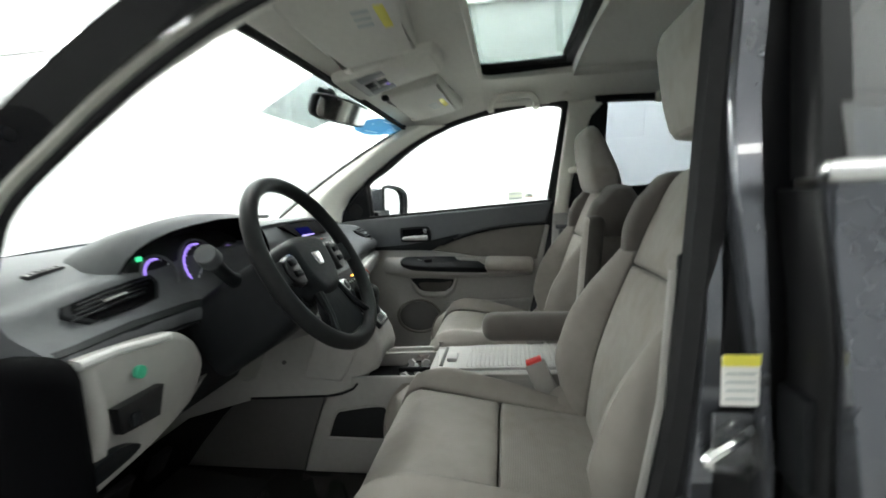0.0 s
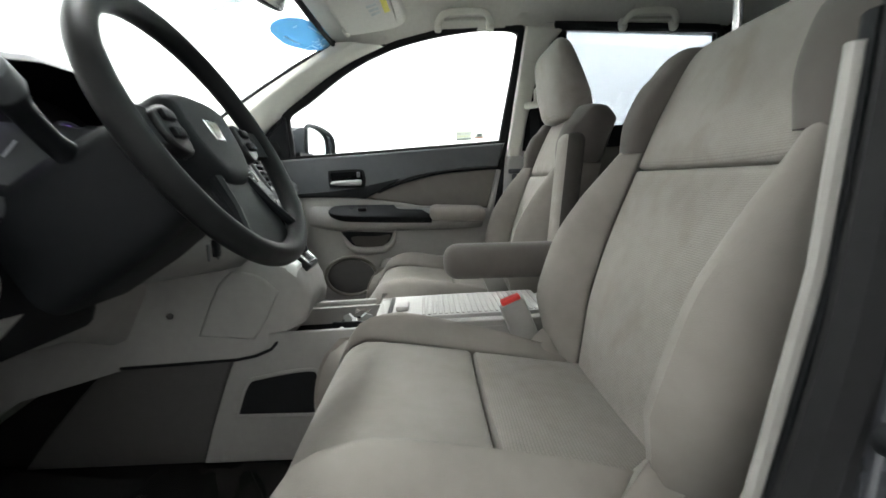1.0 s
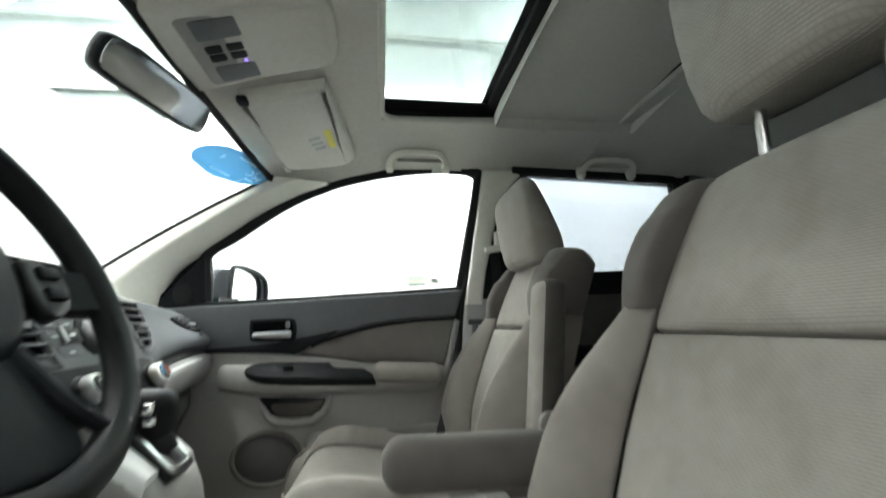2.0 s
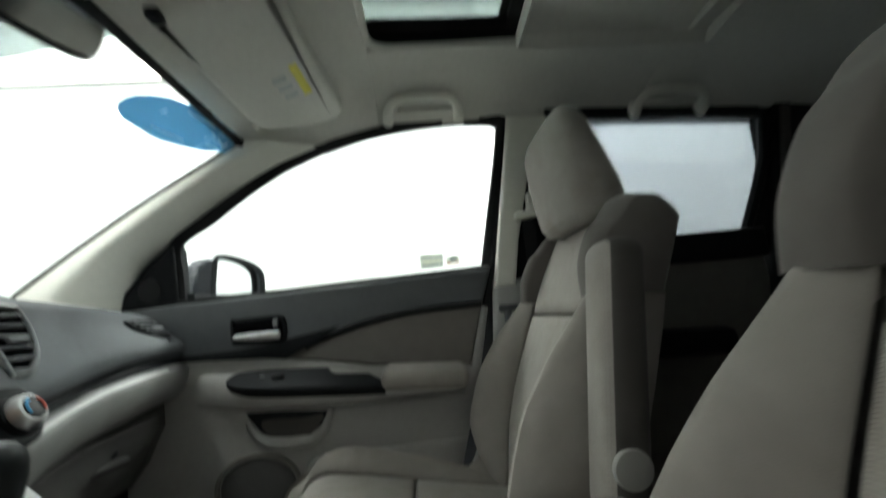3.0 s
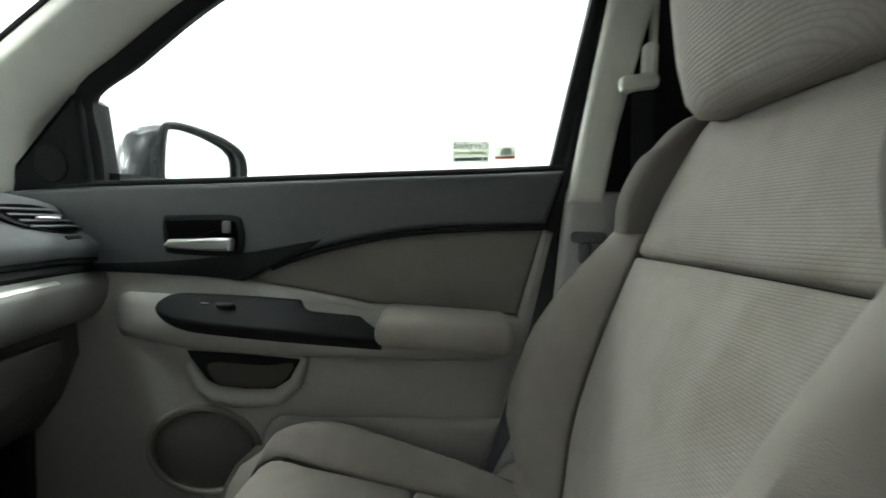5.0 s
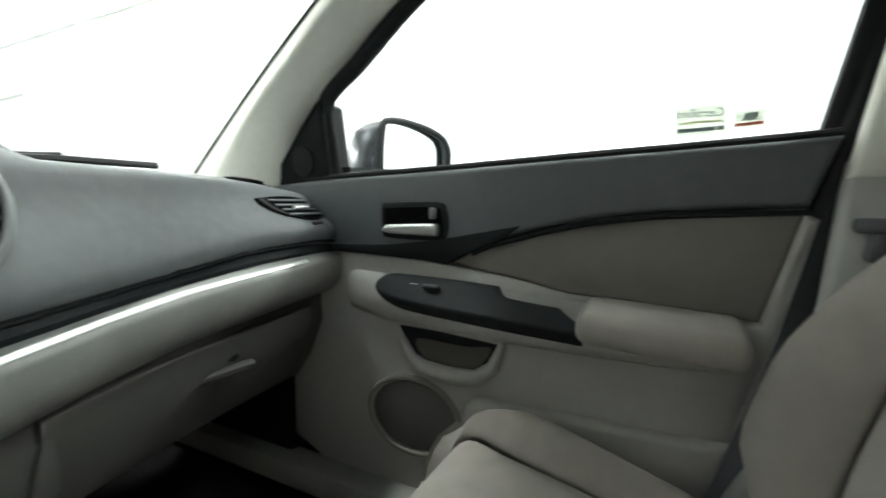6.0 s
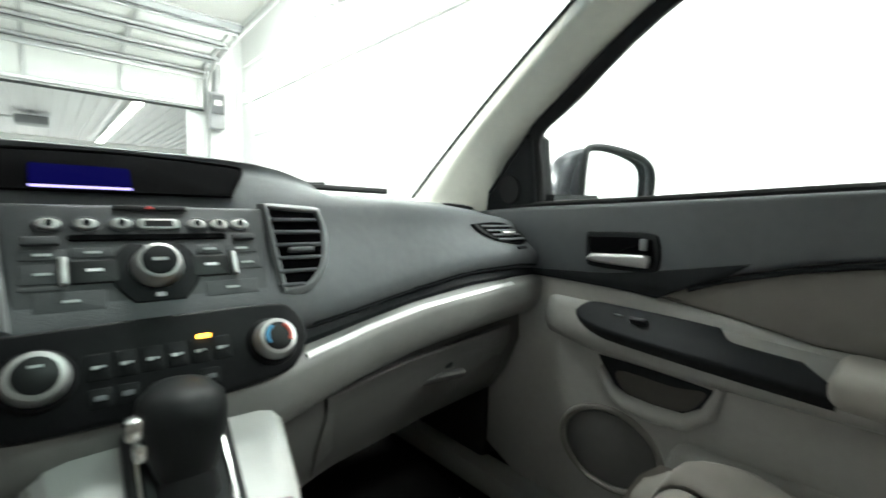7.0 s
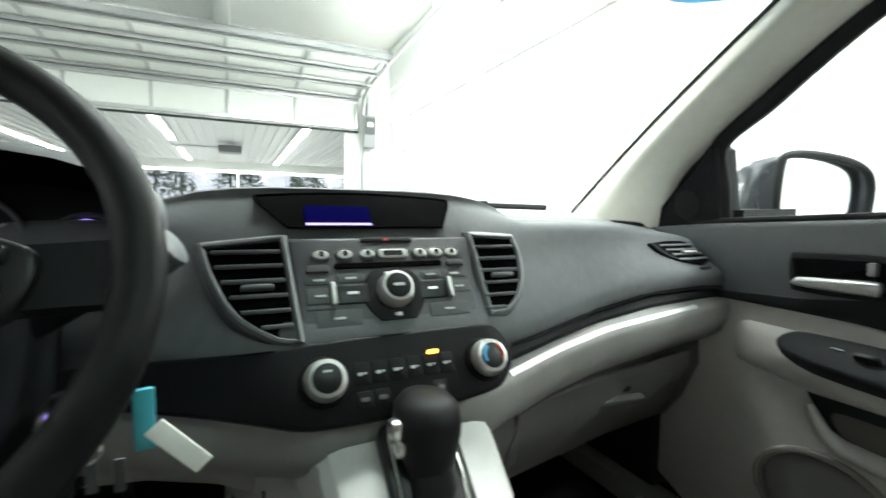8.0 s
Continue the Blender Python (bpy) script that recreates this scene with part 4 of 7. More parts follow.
part("bonnet", sheet(lambda u, v: (-1.22 - 0.85 * u, -0.75 + 1.5 * v, 1.03 - 0.14 * u * u - 0.05 * (2 * v - 1) ** 2), 10, 10, 0.02), PAINT, car, "dark grey bonnet")
for s in (1, -1):
    part("front_wing", sheet(lambda u, v, s=s: (-0.80 - 1.3 * u, s * (0.90 - 0.10 * v ** 3 - 0.04 * u), 0.40 + (0.60 - 0.12 * u) * v), 8, 8, 0.02), PAINT, car, "dark grey front wing")
    part("hinge_pillar", rbox((-0.80, 0.74 * s, 0.66), (0.16, 0.10, 0.72), 0.04), GLOSSBLACK, car, "dark hinge pillar")
part("carpet_tunnel", rbox((-0.93, 0, 0.46), (0.52, 0.17, 0.28), 0.05), CARPET, car, "dark carpeted tunnel")
part("hinge_face", rbox((-0.83, -0.83, 0.68), (0.10, 0.17, 0.82), 0.02), BLACK, car, "black door hinge face")
part("bulkhead", rbox((-1.18, 0, 0.68), (0.06, 1.5, 0.72), 0.02), CARPET, car, "dark carpeted bulkhead")
part("footwell_side", rbox((-0.93, 0.70, 0.55), (0.44, 0.03, 0.5), 0.01), CARPET, car)

# ---- passenger door ----
pdoor = thing("front_car_door", (-0.25, 0.72, 0.42), "front passenger door with grey and black trim, closed", "car door")


def dput(x, z, d):
    return Vector((x, 0.735 - 0.145 * max(0, z - 1.07) - d, z))


BELT = [(-0.76, 1.036), (-0.62, 1.047), (-0.36, 1.060), (-0.12, 1.074), (0.05, 1.083), (0.195, 1.092)]
LOWLINE = [(-0.335, 0.897), (-0.29, 0.922), (-0.235, 0.945), (-0.12, 0.977), (-0.003, 0.995), (0.168, 1.005)]
SEAMLINE = [(-0.335, 0.895), (-0.224, 0.881), (-0.125, 0.863)]
belt = [tuple(q) for q in spline([(x, z, 0) for x, z in BELT], 20)]
lowl = [tuple(q) for q in spline([(x, z, 0) for x, z in LOWLINE], 14)]
seaml = [tuple(q) for q in spline([(x, z, 0) for x, z in SEAMLINE], 8)]
upper = [q[:2] for q in belt] + [q[:2] for q in lowl[::-1]] + [(-0.37, 0.907), (-0.45, 0.912), (-0.60, 0.912), (-0.76, 0.90)]
part("upper_panel", plate(upper, dput, -0.03, 0.040, 0.010, 4), DOORSLATE, pdoor, "charcoal soft upper panel")
part("belt_strip", tube([dput(x, z, 0.022) + Vector((0, 0, 0.004)) for x, z, _ in belt[3:]], 0.007, 8), RUBBER, pdoor, "black window weatherstrip")
part("accent_line", tube([dput(x, z - 0.006, 0.036) for x, z in [q[:2] for q in lowl[3:]]], 0.004, 8), BLACK, pdoor, "black lower edge of the upper panel")
part("lower_wedge", plate(smooth_outline([(-0.70, 0.912, 1), (-0.58, 0.920), (-0.42, 0.930), (-0.30, 0.950), (-0.20, 0.970, 1), (-0.235, 0.944), (-0.29, 0.920), (-0.335, 0.896, 1), (-0.40, 0.901), (-0.58, 0.905), (-0.70, 0.900, 1)], 4), dput, 0.0, 0.0425, 0.003), BLACK, pdoor, "black wedge under the upper panel")
insert = [q[:2] for q in lowl] + [(0.155, 0.95), (0.128, 0.85), (-0.02, 0.858)] + [q[:2] for q in seaml[::-1]][:-1]
part("cloth_insert", plate(insert, dput, -0.02, 0.030, 0.008), DOORCLOTH, pdoor, "dark grey cloth insert")
lower = [(-0.76, 0.905), (-0.60, 0.909), (-0.45, 0.908), (-0.37, 0.903)] + [q[:2] for q in seaml] + [(-0.02, 0.862), (0.128, 0.848), (0.165, 0.998), (0.182, 0.99), (0.150, 0.83), (0.090, 0.61), (0.03, 0.46), (-0.02, 0.43), (-0.60, 0.43), (-0.76, 0.50)]
part("lower_panel", plate(lower, dput, -0.03, 0.034, 0.010), GREY, pdoor, "grey plastic lower panel")
# shelf that carries the switches and the armrest
rings = []
for k in range(29):
    x = -0.56 + 0.665 * k / 28
    out = interp(x, [(-0.56, 0.004), (-0.50, 0.022), (-0.42, 0.038), (-0.25, 0.055), (-0.05, 0.07), (0.08, 0.07), (0.105, 0.045)])
    zt = interp(x, [(-0.56, 0.872), (-0.48, 0.868), (-0.20, 0.858), (-0.10, 0.85), (0.105, 0.842)])
    zb = interp(x, [(-0.56, 0.80), (-0.45, 0.785), (-0.24, 0.782), (-0.05, 0.785), (0.105, 0.79)])
    y0 = 0.735 - 0.030
    rings.append([(x, y0 + 0.02, zt + 0.008), (x, y0 - out * 0.35, zt), (x, y0 - out * 0.8, zt - 0.020), (x, y0 - out, zt - 0.042), (x, y0 - out * 0.95, zb + 0.010), (x, y0 - out * 0.55, zb - 0.004), (x, y0 + 0.02, zb - 0.018)])
part("armrest_shelf", loft(rings), GREY, pdoor, "grey moulded armrest shelf", angle=55)
part("armrest", rbox((0.008, 0.648, 0.838), (0.205, 0.105, 0.046), 0.020, turn(8, 2.5, 0), seg=5), FABRIC, pdoor, "padded grey cloth armrest")
sw_out = smooth_outline([(-0.476, 0.004), (-0.462, 0.026), (-0.43, 0.036), (-0.33, 0.041), (-0.228, 0.042, 1), (-0.212, 0.024), (-0.18, 0.021), (-0.125, 0.020, 1), (-0.105, 0.006), (-0.086, -0.006, 1), (-0.088, -0.022, 1), (-0.25, -0.024), (-0.40, -0.022), (-0.458, -0.014)], 4)


def swput(x, v, d):
    base = Vector((x, interp(x, [(-0.48, 0.690), (-0.40, 0.672), (-0.08, 0.644)]), interp(x, [(-0.48, 0.838), (-0.08, 0.826)])))
    return base + Vector((0, 0.72, 0.70)) * v + Vector((0, -0.70, 0.72)) * d


panel = part("switch_panel", plate(sw_out, swput, -0.010, 0.020, 0.007), BLACK, pdoor, "black window switch panel")
part("window_switch", rbox(swput(-0.345, 0.012, 0.023), (0.030, 0.016, 0.008), 0.003, turn(-44, 0, 0)), GLOSSBLACK, panel)
part("switch_mark", rbox(swput(-0.385, 0.016, 0.0206), (0.014, 0.003, 0.0008), 0, turn(-44, 0, 0)), PALEINK, panel)
# inner handle
bez = smooth_outline([(-0.468, 0.950), (-0.470, 0.998), (-0.450, 1.004), (-0.352, 1.006), (-0.334, 0.990), (-0.332, 0.952), (-0.350, 0.938), (-0.452, 0.938)], 4)
hb = part("handle_bezel", plate(bez, dput, 0.030, 0.0445, 0.004), BLACK, pdoor, "black handle bezel")
# Flat plate; the cup's inner shade is its near-black colour.
part("handle_cup", plate(inset(bez, 0.010), dput, 0.030, 0.0455, 0.001), DEEPBLACK, hb, "handle recess, its depth painted as shade")
part("handle", plate(smooth_outline([(-0.453, 0.949), (-0.455, 0.961), (-0.440, 0.964), (-0.358, 0.968), (-0.346, 0.963), (-0.348, 0.949), (-0.36, 0.946)], 4), dput, 0.045, 0.058, 0.005), ALU, hb, "silver pull handle")
part("lock_tab", rbox(dput(-0.356, 0.986, 0.053), (0.012, 0.010, 0.020), 0.003), FRAMEGREY, hb)
# pocket, speaker, lower seam
# The pocket is not hollow; its recess shade is put into the colours.
pocket = smooth_outline([(-0.435, 0.772, 1), (-0.34, 0.770), (-0.238, 0.764, 1), (-0.248, 0.735), (-0.275, 0.708), (-0.33, 0.703), (-0.385, 0.706), (-0.412, 0.735)], 4)
pk = part("door_pocket", plate(pocket, dput, 0.02, 0.0365, 0.002), BLACK, pdoor, "door pull pocket, its depth painted dark")
part("pocket_lip", tube([dput(x, z, 0.040) for x, z in ((-0.428, 0.752), (-0.405, 0.715), (-0.38, 0.700), (-0.33, 0.695), (-0.275, 0.699), (-0.242, 0.725), (-0.226, 0.77))], [0.007, 0.012, 0.015, 0.016, 0.015, 0.012, 0.006], 10), GREY, pk, "rounded grey pocket lip")
part("pocket_inner", plate(smooth_outline([(-0.395, 0.752), (-0.30, 0.752), (-0.250, 0.758), (-0.256, 0.735), (-0.28, 0.714), (-0.33, 0.709), (-0.378, 0.714)], 4), dput, 0.02, 0.0372, 0.002), BACKCLOTH, pk, "pocket lining, recess shade put into its colour")
spk = part("speaker_ring", tube([dput(-0.405 + 0.098 * math.cos(a), 0.598 + 0.075 * math.sin(a), 0.036) for a in (2 * math.pi * k / 36 for k in range(36))], 0.006, 8, closed=True), DOORCLOTH, pdoor, "dark grey raised speaker ring")
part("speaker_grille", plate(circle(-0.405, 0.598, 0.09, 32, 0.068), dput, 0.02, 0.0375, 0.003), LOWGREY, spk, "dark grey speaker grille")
part("map_pocket", plate(smooth_outline([(-0.285, 0.655), (-0.20, 0.664), (-0.05, 0.670), (0.105, 0.676, 1), (0.055, 0.52), (0.0, 0.45, 1), (-0.32, 0.45, 1), (-0.305, 0.55)], 5), dput, 0.02, 0.050, 0.012), GREY, pdoor, "grey map pocket")
part("outer_skin", sheet(lambda u, v: (-0.85 + 1.12 * u, 0.80 + 0.06 * math.sin(math.pi * v), 0.40 + 0.65 * v), 12, 12, -0.02), PAINT, pdoor, "dark grey painted outer skin")
# window
TOPLINE = [(-0.612, 1.205), (-0.525, 1.264), (-0.404, 1.348), (-0.279, 1.414), (-0.150, 1.455), (-0.017, 1.481), (0.118, 1.496), (0.205, 1.497), (0.248, 1.485), (0.250, 1.45), (0.235, 1.35), (0.212, 1.22), (0.190, 1.092)]
frame_path = [dput(x, z, 0.006) for x, z, _ in (tuple(q) for q in spline([(x, z, 0) for x, z in [(-0.612, 1.05), (-0.613, 1.12)] + TOPLINE], 60))]
part("window_seal", tube(frame_path, 0.013, 8, squash=1.3), RUBBER, pdoor, "black window frame seal")
part("window_pane", sheet(lambda u, v: dput(-0.62 + 0.88 * u, 1.045 + 0.455 * v * (0.36 + 0.64 * min(1, u * 1.9) ** 0.8), -0.002), 16, 8, 0.004), GLASS, pdoor, "clear raised window pane").visible_shadow = False
sail = part("sail_panel", plate(smooth_outline([(-0.80, 1.02, 1), (-0.735, 1.09), (-0.672, 1.155), (-0.622, 1.203, 1), (-0.612, 1.195, 1), (-0.607, 1.045, 1)], 4), dput, -0.04, 0.028, 0.010), BLACK, pdoor, "black mirror sail panel")
part("tweeter", plate(circle(-0.672, 1.085, 0.030, 24, 0.032), dput, 0.02, 0.033, 0.004), RUBBER, sail, "round black tweeter grille")

stick = thing("window_sticker", (0.05, 0.722, 1.105), "pale printed sticker inside the window glass", "sticker", "window stickers")
def stput(x, z, d):
    return dput(x, z, 0.0035 + d)
part("sheet", plate([(0.012, 1.103), (0.074, 1.106), (0.074, 1.143), (0.012, 1.140)], stput, 0, 0.0008, 0.0002, 1), PALEFILM, stick)
part("heading", lettering("Certified", 0.0165, lambda u, v, d: stput(0.0715 - u, 1.1275 + v, 0.0012 - d)), INKFILM, stick, "dark mirrored heading")
part("print", plate([(0.020, 1.1185), (0.068, 1.1205), (0.068, 1.1235), (0.020, 1.1215)], stput, 0.001, 0.0016, 0.0002, 1), YELLOWPRINT, stick)
part("print", plate([(0.016, 1.107), (0.062, 1.109), (0.062, 1.1145), (0.016, 1.1125)], stput, 0.001, 0.0016, 0.0002, 1), INKFILM, stick, "dark printed bar")
part("print", plate([(0.064, 1.109), (0.0715, 1.1095), (0.0715, 1.115), (0.064, 1.1145)], stput, 0.001, 0.0016, 0.0002, 1), INKFILM, stick)
stick2 = thing("window_sticker", (0.11, 0.722, 1.11), "small red and white sticker inside the window glass", "sticker", "window stickers")
part("sheet", plate([(0.082, 1.110), (0.118, 1.112), (0.118, 1.134), (0.082, 1.132)], stput, 0, 0.0008, 0.0002, 1), PALEFILM, stick2)
part("print", plate([(0.084, 1.112), (0.116, 1.114), (0.116, 1.118), (0.084, 1.116)], stput, 0.001, 0.0016, 0.0002, 1), REDPRINT, stick2)
part("print", plate([(0.092, 1.119), (0.110, 1.120), (0.110, 1.130), (0.094, 1.129)], stput, 0.001, 0.0016, 0.0002, 1), GREYPRINT, stick2)

# wing mirror
wm = thing("wing_mirror", (-0.60, 0.88, 1.03), "dark grey wing mirror with a wide silver glass", "mirror")
FACE = smooth_outline([(0.865, 1.045), (0.862, 1.165), (0.885, 1.192), (0.97, 1.190), (1.045, 1.172), (1.075, 1.140), (1.072, 1.075), (1.05, 1.045), (0.95, 1.038)], 5)
def shell(k, dx):
    c = Vector((0.955, 1.115))
    return [(-0.590 + 0.30 * (y - 0.86) - dx, c.x + (y - c.x) * k, c.y + (z - c.y) * k) for y, z in FACE]
part("housing", loft([shell(0.95, 0.028), shell(0.985, -0.002), shell(1.0, -0.004), shell(1.02, 0.02), shell(0.97, 0.06), shell(0.82, 0.10), shell(0.5, 0.13)]), PAINT, wm, "dark grey painted housing", angle=60)
part("bezel", tube(shell(0.99, -0.004), 0.0085, 8, closed=True), BLACK, wm, "black mirror bezel")
part("mirror_glass", loft([[(q[0] - 0.09 * (q[1] - 0.955) - d, q[1], q[2]) for q in shell(0.975, 0.002)] for d in (0.004, 0.0)]), MIRROR, wm, "silver mirror glass")
part("foot", loft([[(-0.66, 0.74, 1.035), (-0.66, 0.74, 1.075), (-0.58, 0.74, 1.075), (-0.58, 0.74, 1.035)], [(-0.64, 0.90, 1.04), (-0.64, 0.90, 1.08), (-0.57, 0.90, 1.08), (-0.57, 0.90, 1.04)]]), BLACK, wm, "black mirror foot")
part("turn_lamp", rbox((-0.66, 0.93, 1.10), (0.06, 0.12, 0.012), 0.004, turn(0, 0, 30)), ALU, wm)

# ---- seats ----


def seat(yc, inner, name_label, head_up, arm_down, tall, recline):
    """A front seat whose middle is at yc; inner is the sign of y towards the tunnel."""
    st = thing("front_seat", (0.05, yc, 0.36), name_label, "seat", "front seats")
    # cushion: sections from the back to the nose
    PROF = spline([(0.20, 0, 0.598), (0.12, 0, 0.610), (0.0, 0, 0.632), (-0.12, 0, 0.650), (-0.20, 0, 0.652), (-0.255, 0, 0.630), (-0.292, 0, 0.575), (-0.305, 0, 0.50), (-0.29, 0, 0.43)], 40)

    def prof(s):
        k = min(39.999, max(0, s * 40))
        i = int(k)
        return PROF[i].lerp(PROF[i + 1], k - i)

    def half(s):
        return interp(s, [(0, 0.165), (0.3, 0.160), (0.45, 0.175), (0.58, 0.215), (0.68, 0.243), (1.0, 0.245)])

    def lift(s):
        return interp(s, [(0, 0.012), (0.2, 0.034), (0.42, 0.048), (0.58, 0.040), (0.7, 0.015), (1, 0.0)])

    def insert(s0, s1):
        def fn(u, v):
            s = s0 + (s1 - s0) * u
            q = prof(s)
            w = 2 * v - 1
            return Vector((q.x, yc + w * half(s), q.z + 0.010 * w * w * (1 - s)))
        return fn
    cu = part("cushion_rear", pillow(insert(0.0, 0.272), 14, 18, 0.05, 0.010, 0.006, flip=True), WOVEN, st, "woven grey cushion insert")
    part("cushion_front", pillow(insert(0.276, 1.0), 30, 18, 0.05, 0.010, 0.004, flip=True), FABRIC, st, "grey velour cushion front")
    for sg in (1, -1):
        def bol(u, v, sg=sg):
            s = 0.0 + 0.97 * u
            q = prof(s)
            w, b = half(s), lift(s)
            prof2 = [(w, 0.010 * (1 - s)), (w + (0.225 - w) * 0.5 + 0.003, b * 0.85), (max(0.228, w + 0.006), b), (0.256, b * 0.55 - 0.012), (0.268, -0.05), (0.268, -0.12), (0.262, -0.17)]
            taper = interp(s, [(0, 0.80), (0.18, 0.88), (0.40, 1.0), (1, 1.0)])
            prof2 = prof2[:2] + [(r[0] * taper if r[0] * taper > w else w + 0.004, r[1]) for r in prof2[2:]]
            k = v * 6
            i = min(5, int(k))
            t = k - i
            a, bb, c, d = (Vector(prof2[max(0, i - 1)]), Vector(prof2[i]), Vector(prof2[i + 1]), Vector(prof2[min(6, i + 2)]))
            r = 0.5 * (2 * bb + (c - a) * t + (2 * a - 5 * bb + 4 * c - d) * t * t + (3 * bb - a - 3 * c + d) * t ** 3)
            z = q.z + r.y
            return Vector((q.x, yc + sg * r.x, max(z, 0.42)))
        part("cushion_bolster", pillow(bol, 30, 20, 0.04, 0.010, 0, flip=(sg > 0)), FABRIC, st, "grey velour side bolster")
    part("base", rbox((0.0, yc, 0.47), (0.46, 0.49, 0.14), 0.04), GREY, st, "grey plastic seat base")
    for sg in (1, -1):
        part("seat_rail", rbox((0.0, yc + sg * 0.2, 0.375), (0.55, 0.04, 0.06), 0.01), BLACK, st, "black seat rail")
    # backrest
    BACK = spline([(0.172, 0, 0.585), (0.180, 0, 0.66), (0.192, 0, 0.75), (0.224, 0, 0.86), (0.266, 0, 0.97), (0.304, 0, 1.07 + 0.5 * tall), (0.337, 0, 1.145 + tall), (0.368, 0, 1.168 + tall)], 40)
    for k, q in enumerate(BACK):
        q.x += recline * k / 40

    def bprof(s):
        k = min(39.999, max(0, s * 40))
        i = int(k)
        return BACK[i].lerp(BACK[i + 1], k - i)

    def bhalf(s):
        return interp(s, [(0, 0.155), (0.3, 0.165), (0.6, 0.178), (0.66, 0.178), (0.85, 0.156), (1, 0.125)])

    def bouter(s):
        return interp(s, [(0, 0.205), (0.10, 0.240), (0.28, 0.270), (0.45, 0.264), (0.54, 0.250), (0.60, 0.236), (0.66, 0.236), (0.76, 0.232), (0.85, 0.206), (0.93, 0.166), (1, 0.10)])

    def bfwd(s):
        return interp(s, [(0, 0.03), (0.08, 0.050), (0.24, 0.084), (0.40, 0.082), (0.5, 0.062), (0.56, 0.044), (0.60, 0.032), (0.64, 0.032), (0.70, 0.044), (0.82, 0.056), (0.92, 0.046), (1, 0.014)])

    def droop(s):
        return 0.040 * max(0.0, (s - 0.70) / 0.30) ** 1.5

    def panel_fn(s0, s1):
        def fn(u, v):
            s = s0 + (s1 - s0) * u
            q = bprof(s)
            w = 2 * v - 1
            return Vector((q.x - 0.006 * w * w, yc + w * bhalf(s), q.z))
        return fn
    part("back_lower", pillow(panel_fn(0.0, 0.566), 26, 18, 0.05, 0.010, 0.008), WOVEN, st, "woven grey backrest insert")
    part("back_upper", pillow(panel_fn(0.571, 1.0), 18, 18, 0.05, 0.010, 0.010), WOVEN, st, "woven grey shoulder panel")
    for sg in (1, -1):
        def bbol(s0, s1, sg=sg):
            def fn(u, v):
                s = s0 + (s1 - s0) * u
                q = bprof(s)
                w, o, f = bhalf(s), bouter(s), bfwd(s)
                pr = [(w, -0.006), (w + (o - w) * 0.30, -f * 0.75), (w + (o - w) * 0.66, -f), (o - 0.004, -f * 0.55), (o + 0.004, 0.01), (o, 0.05), (o - 0.015, 0.085)]
                k = v * 6
                i = min(5, int(k))
                t = k - i
                a, bb, c, d = (Vector(pr[max(0, i - 1)]), Vector(pr[i]), Vector(pr[i + 1]), Vector(pr[min(6, i + 2)]))
                r = 0.5 * (2 * bb + (c - a) * t + (2 * a - 5 * bb + 4 * c - d) * t * t + (3 * bb - a - 3 * c + d) * t ** 3)
                return Vector((q.x + r.y, yc + sg * r.x, q.z - 0.075 * r.y - droop(s) * v ** 0.8))
            return fn
        part("back_bolster", pillow(bbol(0.0, 0.610), 26, 20, 0.04, 0.006, 0.0, flip=(sg < 0)), FABRIC, st, "grey velour backrest bolster")
        def shoulder(t, sg=sg):
            k, ki = max(0.0, (t - 0.45) / 0.55), max(0.0, (0.22 - t) / 0.22)
            e = 0.026 * (1 - math.sqrt(max(0.0, 1 - k * k))) + 0.016 * (1 - math.sqrt(max(0.0, 1 - ki * ki)))
            z0 = bprof(0.605).z
            zt = bprof(0.93).z - 0.008 * t - e * 0.5

            def at(z):
                for m in range(40):
                    if BACK[m + 1].z >= z:
                        g = (z - BACK[m].z) / max(1e-6, BACK[m + 1].z - BACK[m].z)
                        return BACK[m].x + (BACK[m + 1].x - BACK[m].x) * min(1, max(0, g))
                return BACK[40].x
            za, zb, zc = z0 + (zt - z0) * 0.33, z0 + (zt - z0) * 0.66, zt - 0.034
            f0, f1 = 0.030, 0.048
            pr = [(at(z0) - f0 + e, z0, 1), (at(za) - f1 + e, za), (at(zb) - f1 + e, zb), (at(zc) - f1 * 0.8 + e, zc), (at(zc) - f1 * 0.8 + e + 0.026, zt - 0.004), (at(zc) + 0.02, zt), (at(zc) + 0.052 - e, zt - 0.006), (at(zc) + 0.074 - e, zc), (at(zb) + 0.078 - e, zb), (at(za) + 0.080 - e, za), (at(z0) + 0.080 - e, z0, 1)]
            return [Vector((x, yc + sg * (0.176 + 0.072 * t - (0.034 * (1 - t) + 0.010 * t) * (z - z0) / 0.19), z)) for x, z in smooth_outline(pr, 4)]
        part("shoulder_bolster", loft([shoulder(t) for t in (0.0, 0.05, 0.11, 0.22, 0.35, 0.45, 0.56, 0.67, 0.78, 0.87, 0.93, 0.965)]), SIDECLOTH, st, "grey velour shoulder bolster, darkened as side shade", angle=60)
    rings = []
    for k in range(15):
        s = k / 14
        q = bprof(s)
        o, d2 = (bouter(s) - 0.012 if s < 0.6 else 0.165 - 0.11 * (s - 0.6)), 0.02 * s ** 4
        e = 0.92 - 0.75 * max(0, (s - 0.78) / 0.22) ** 1.6
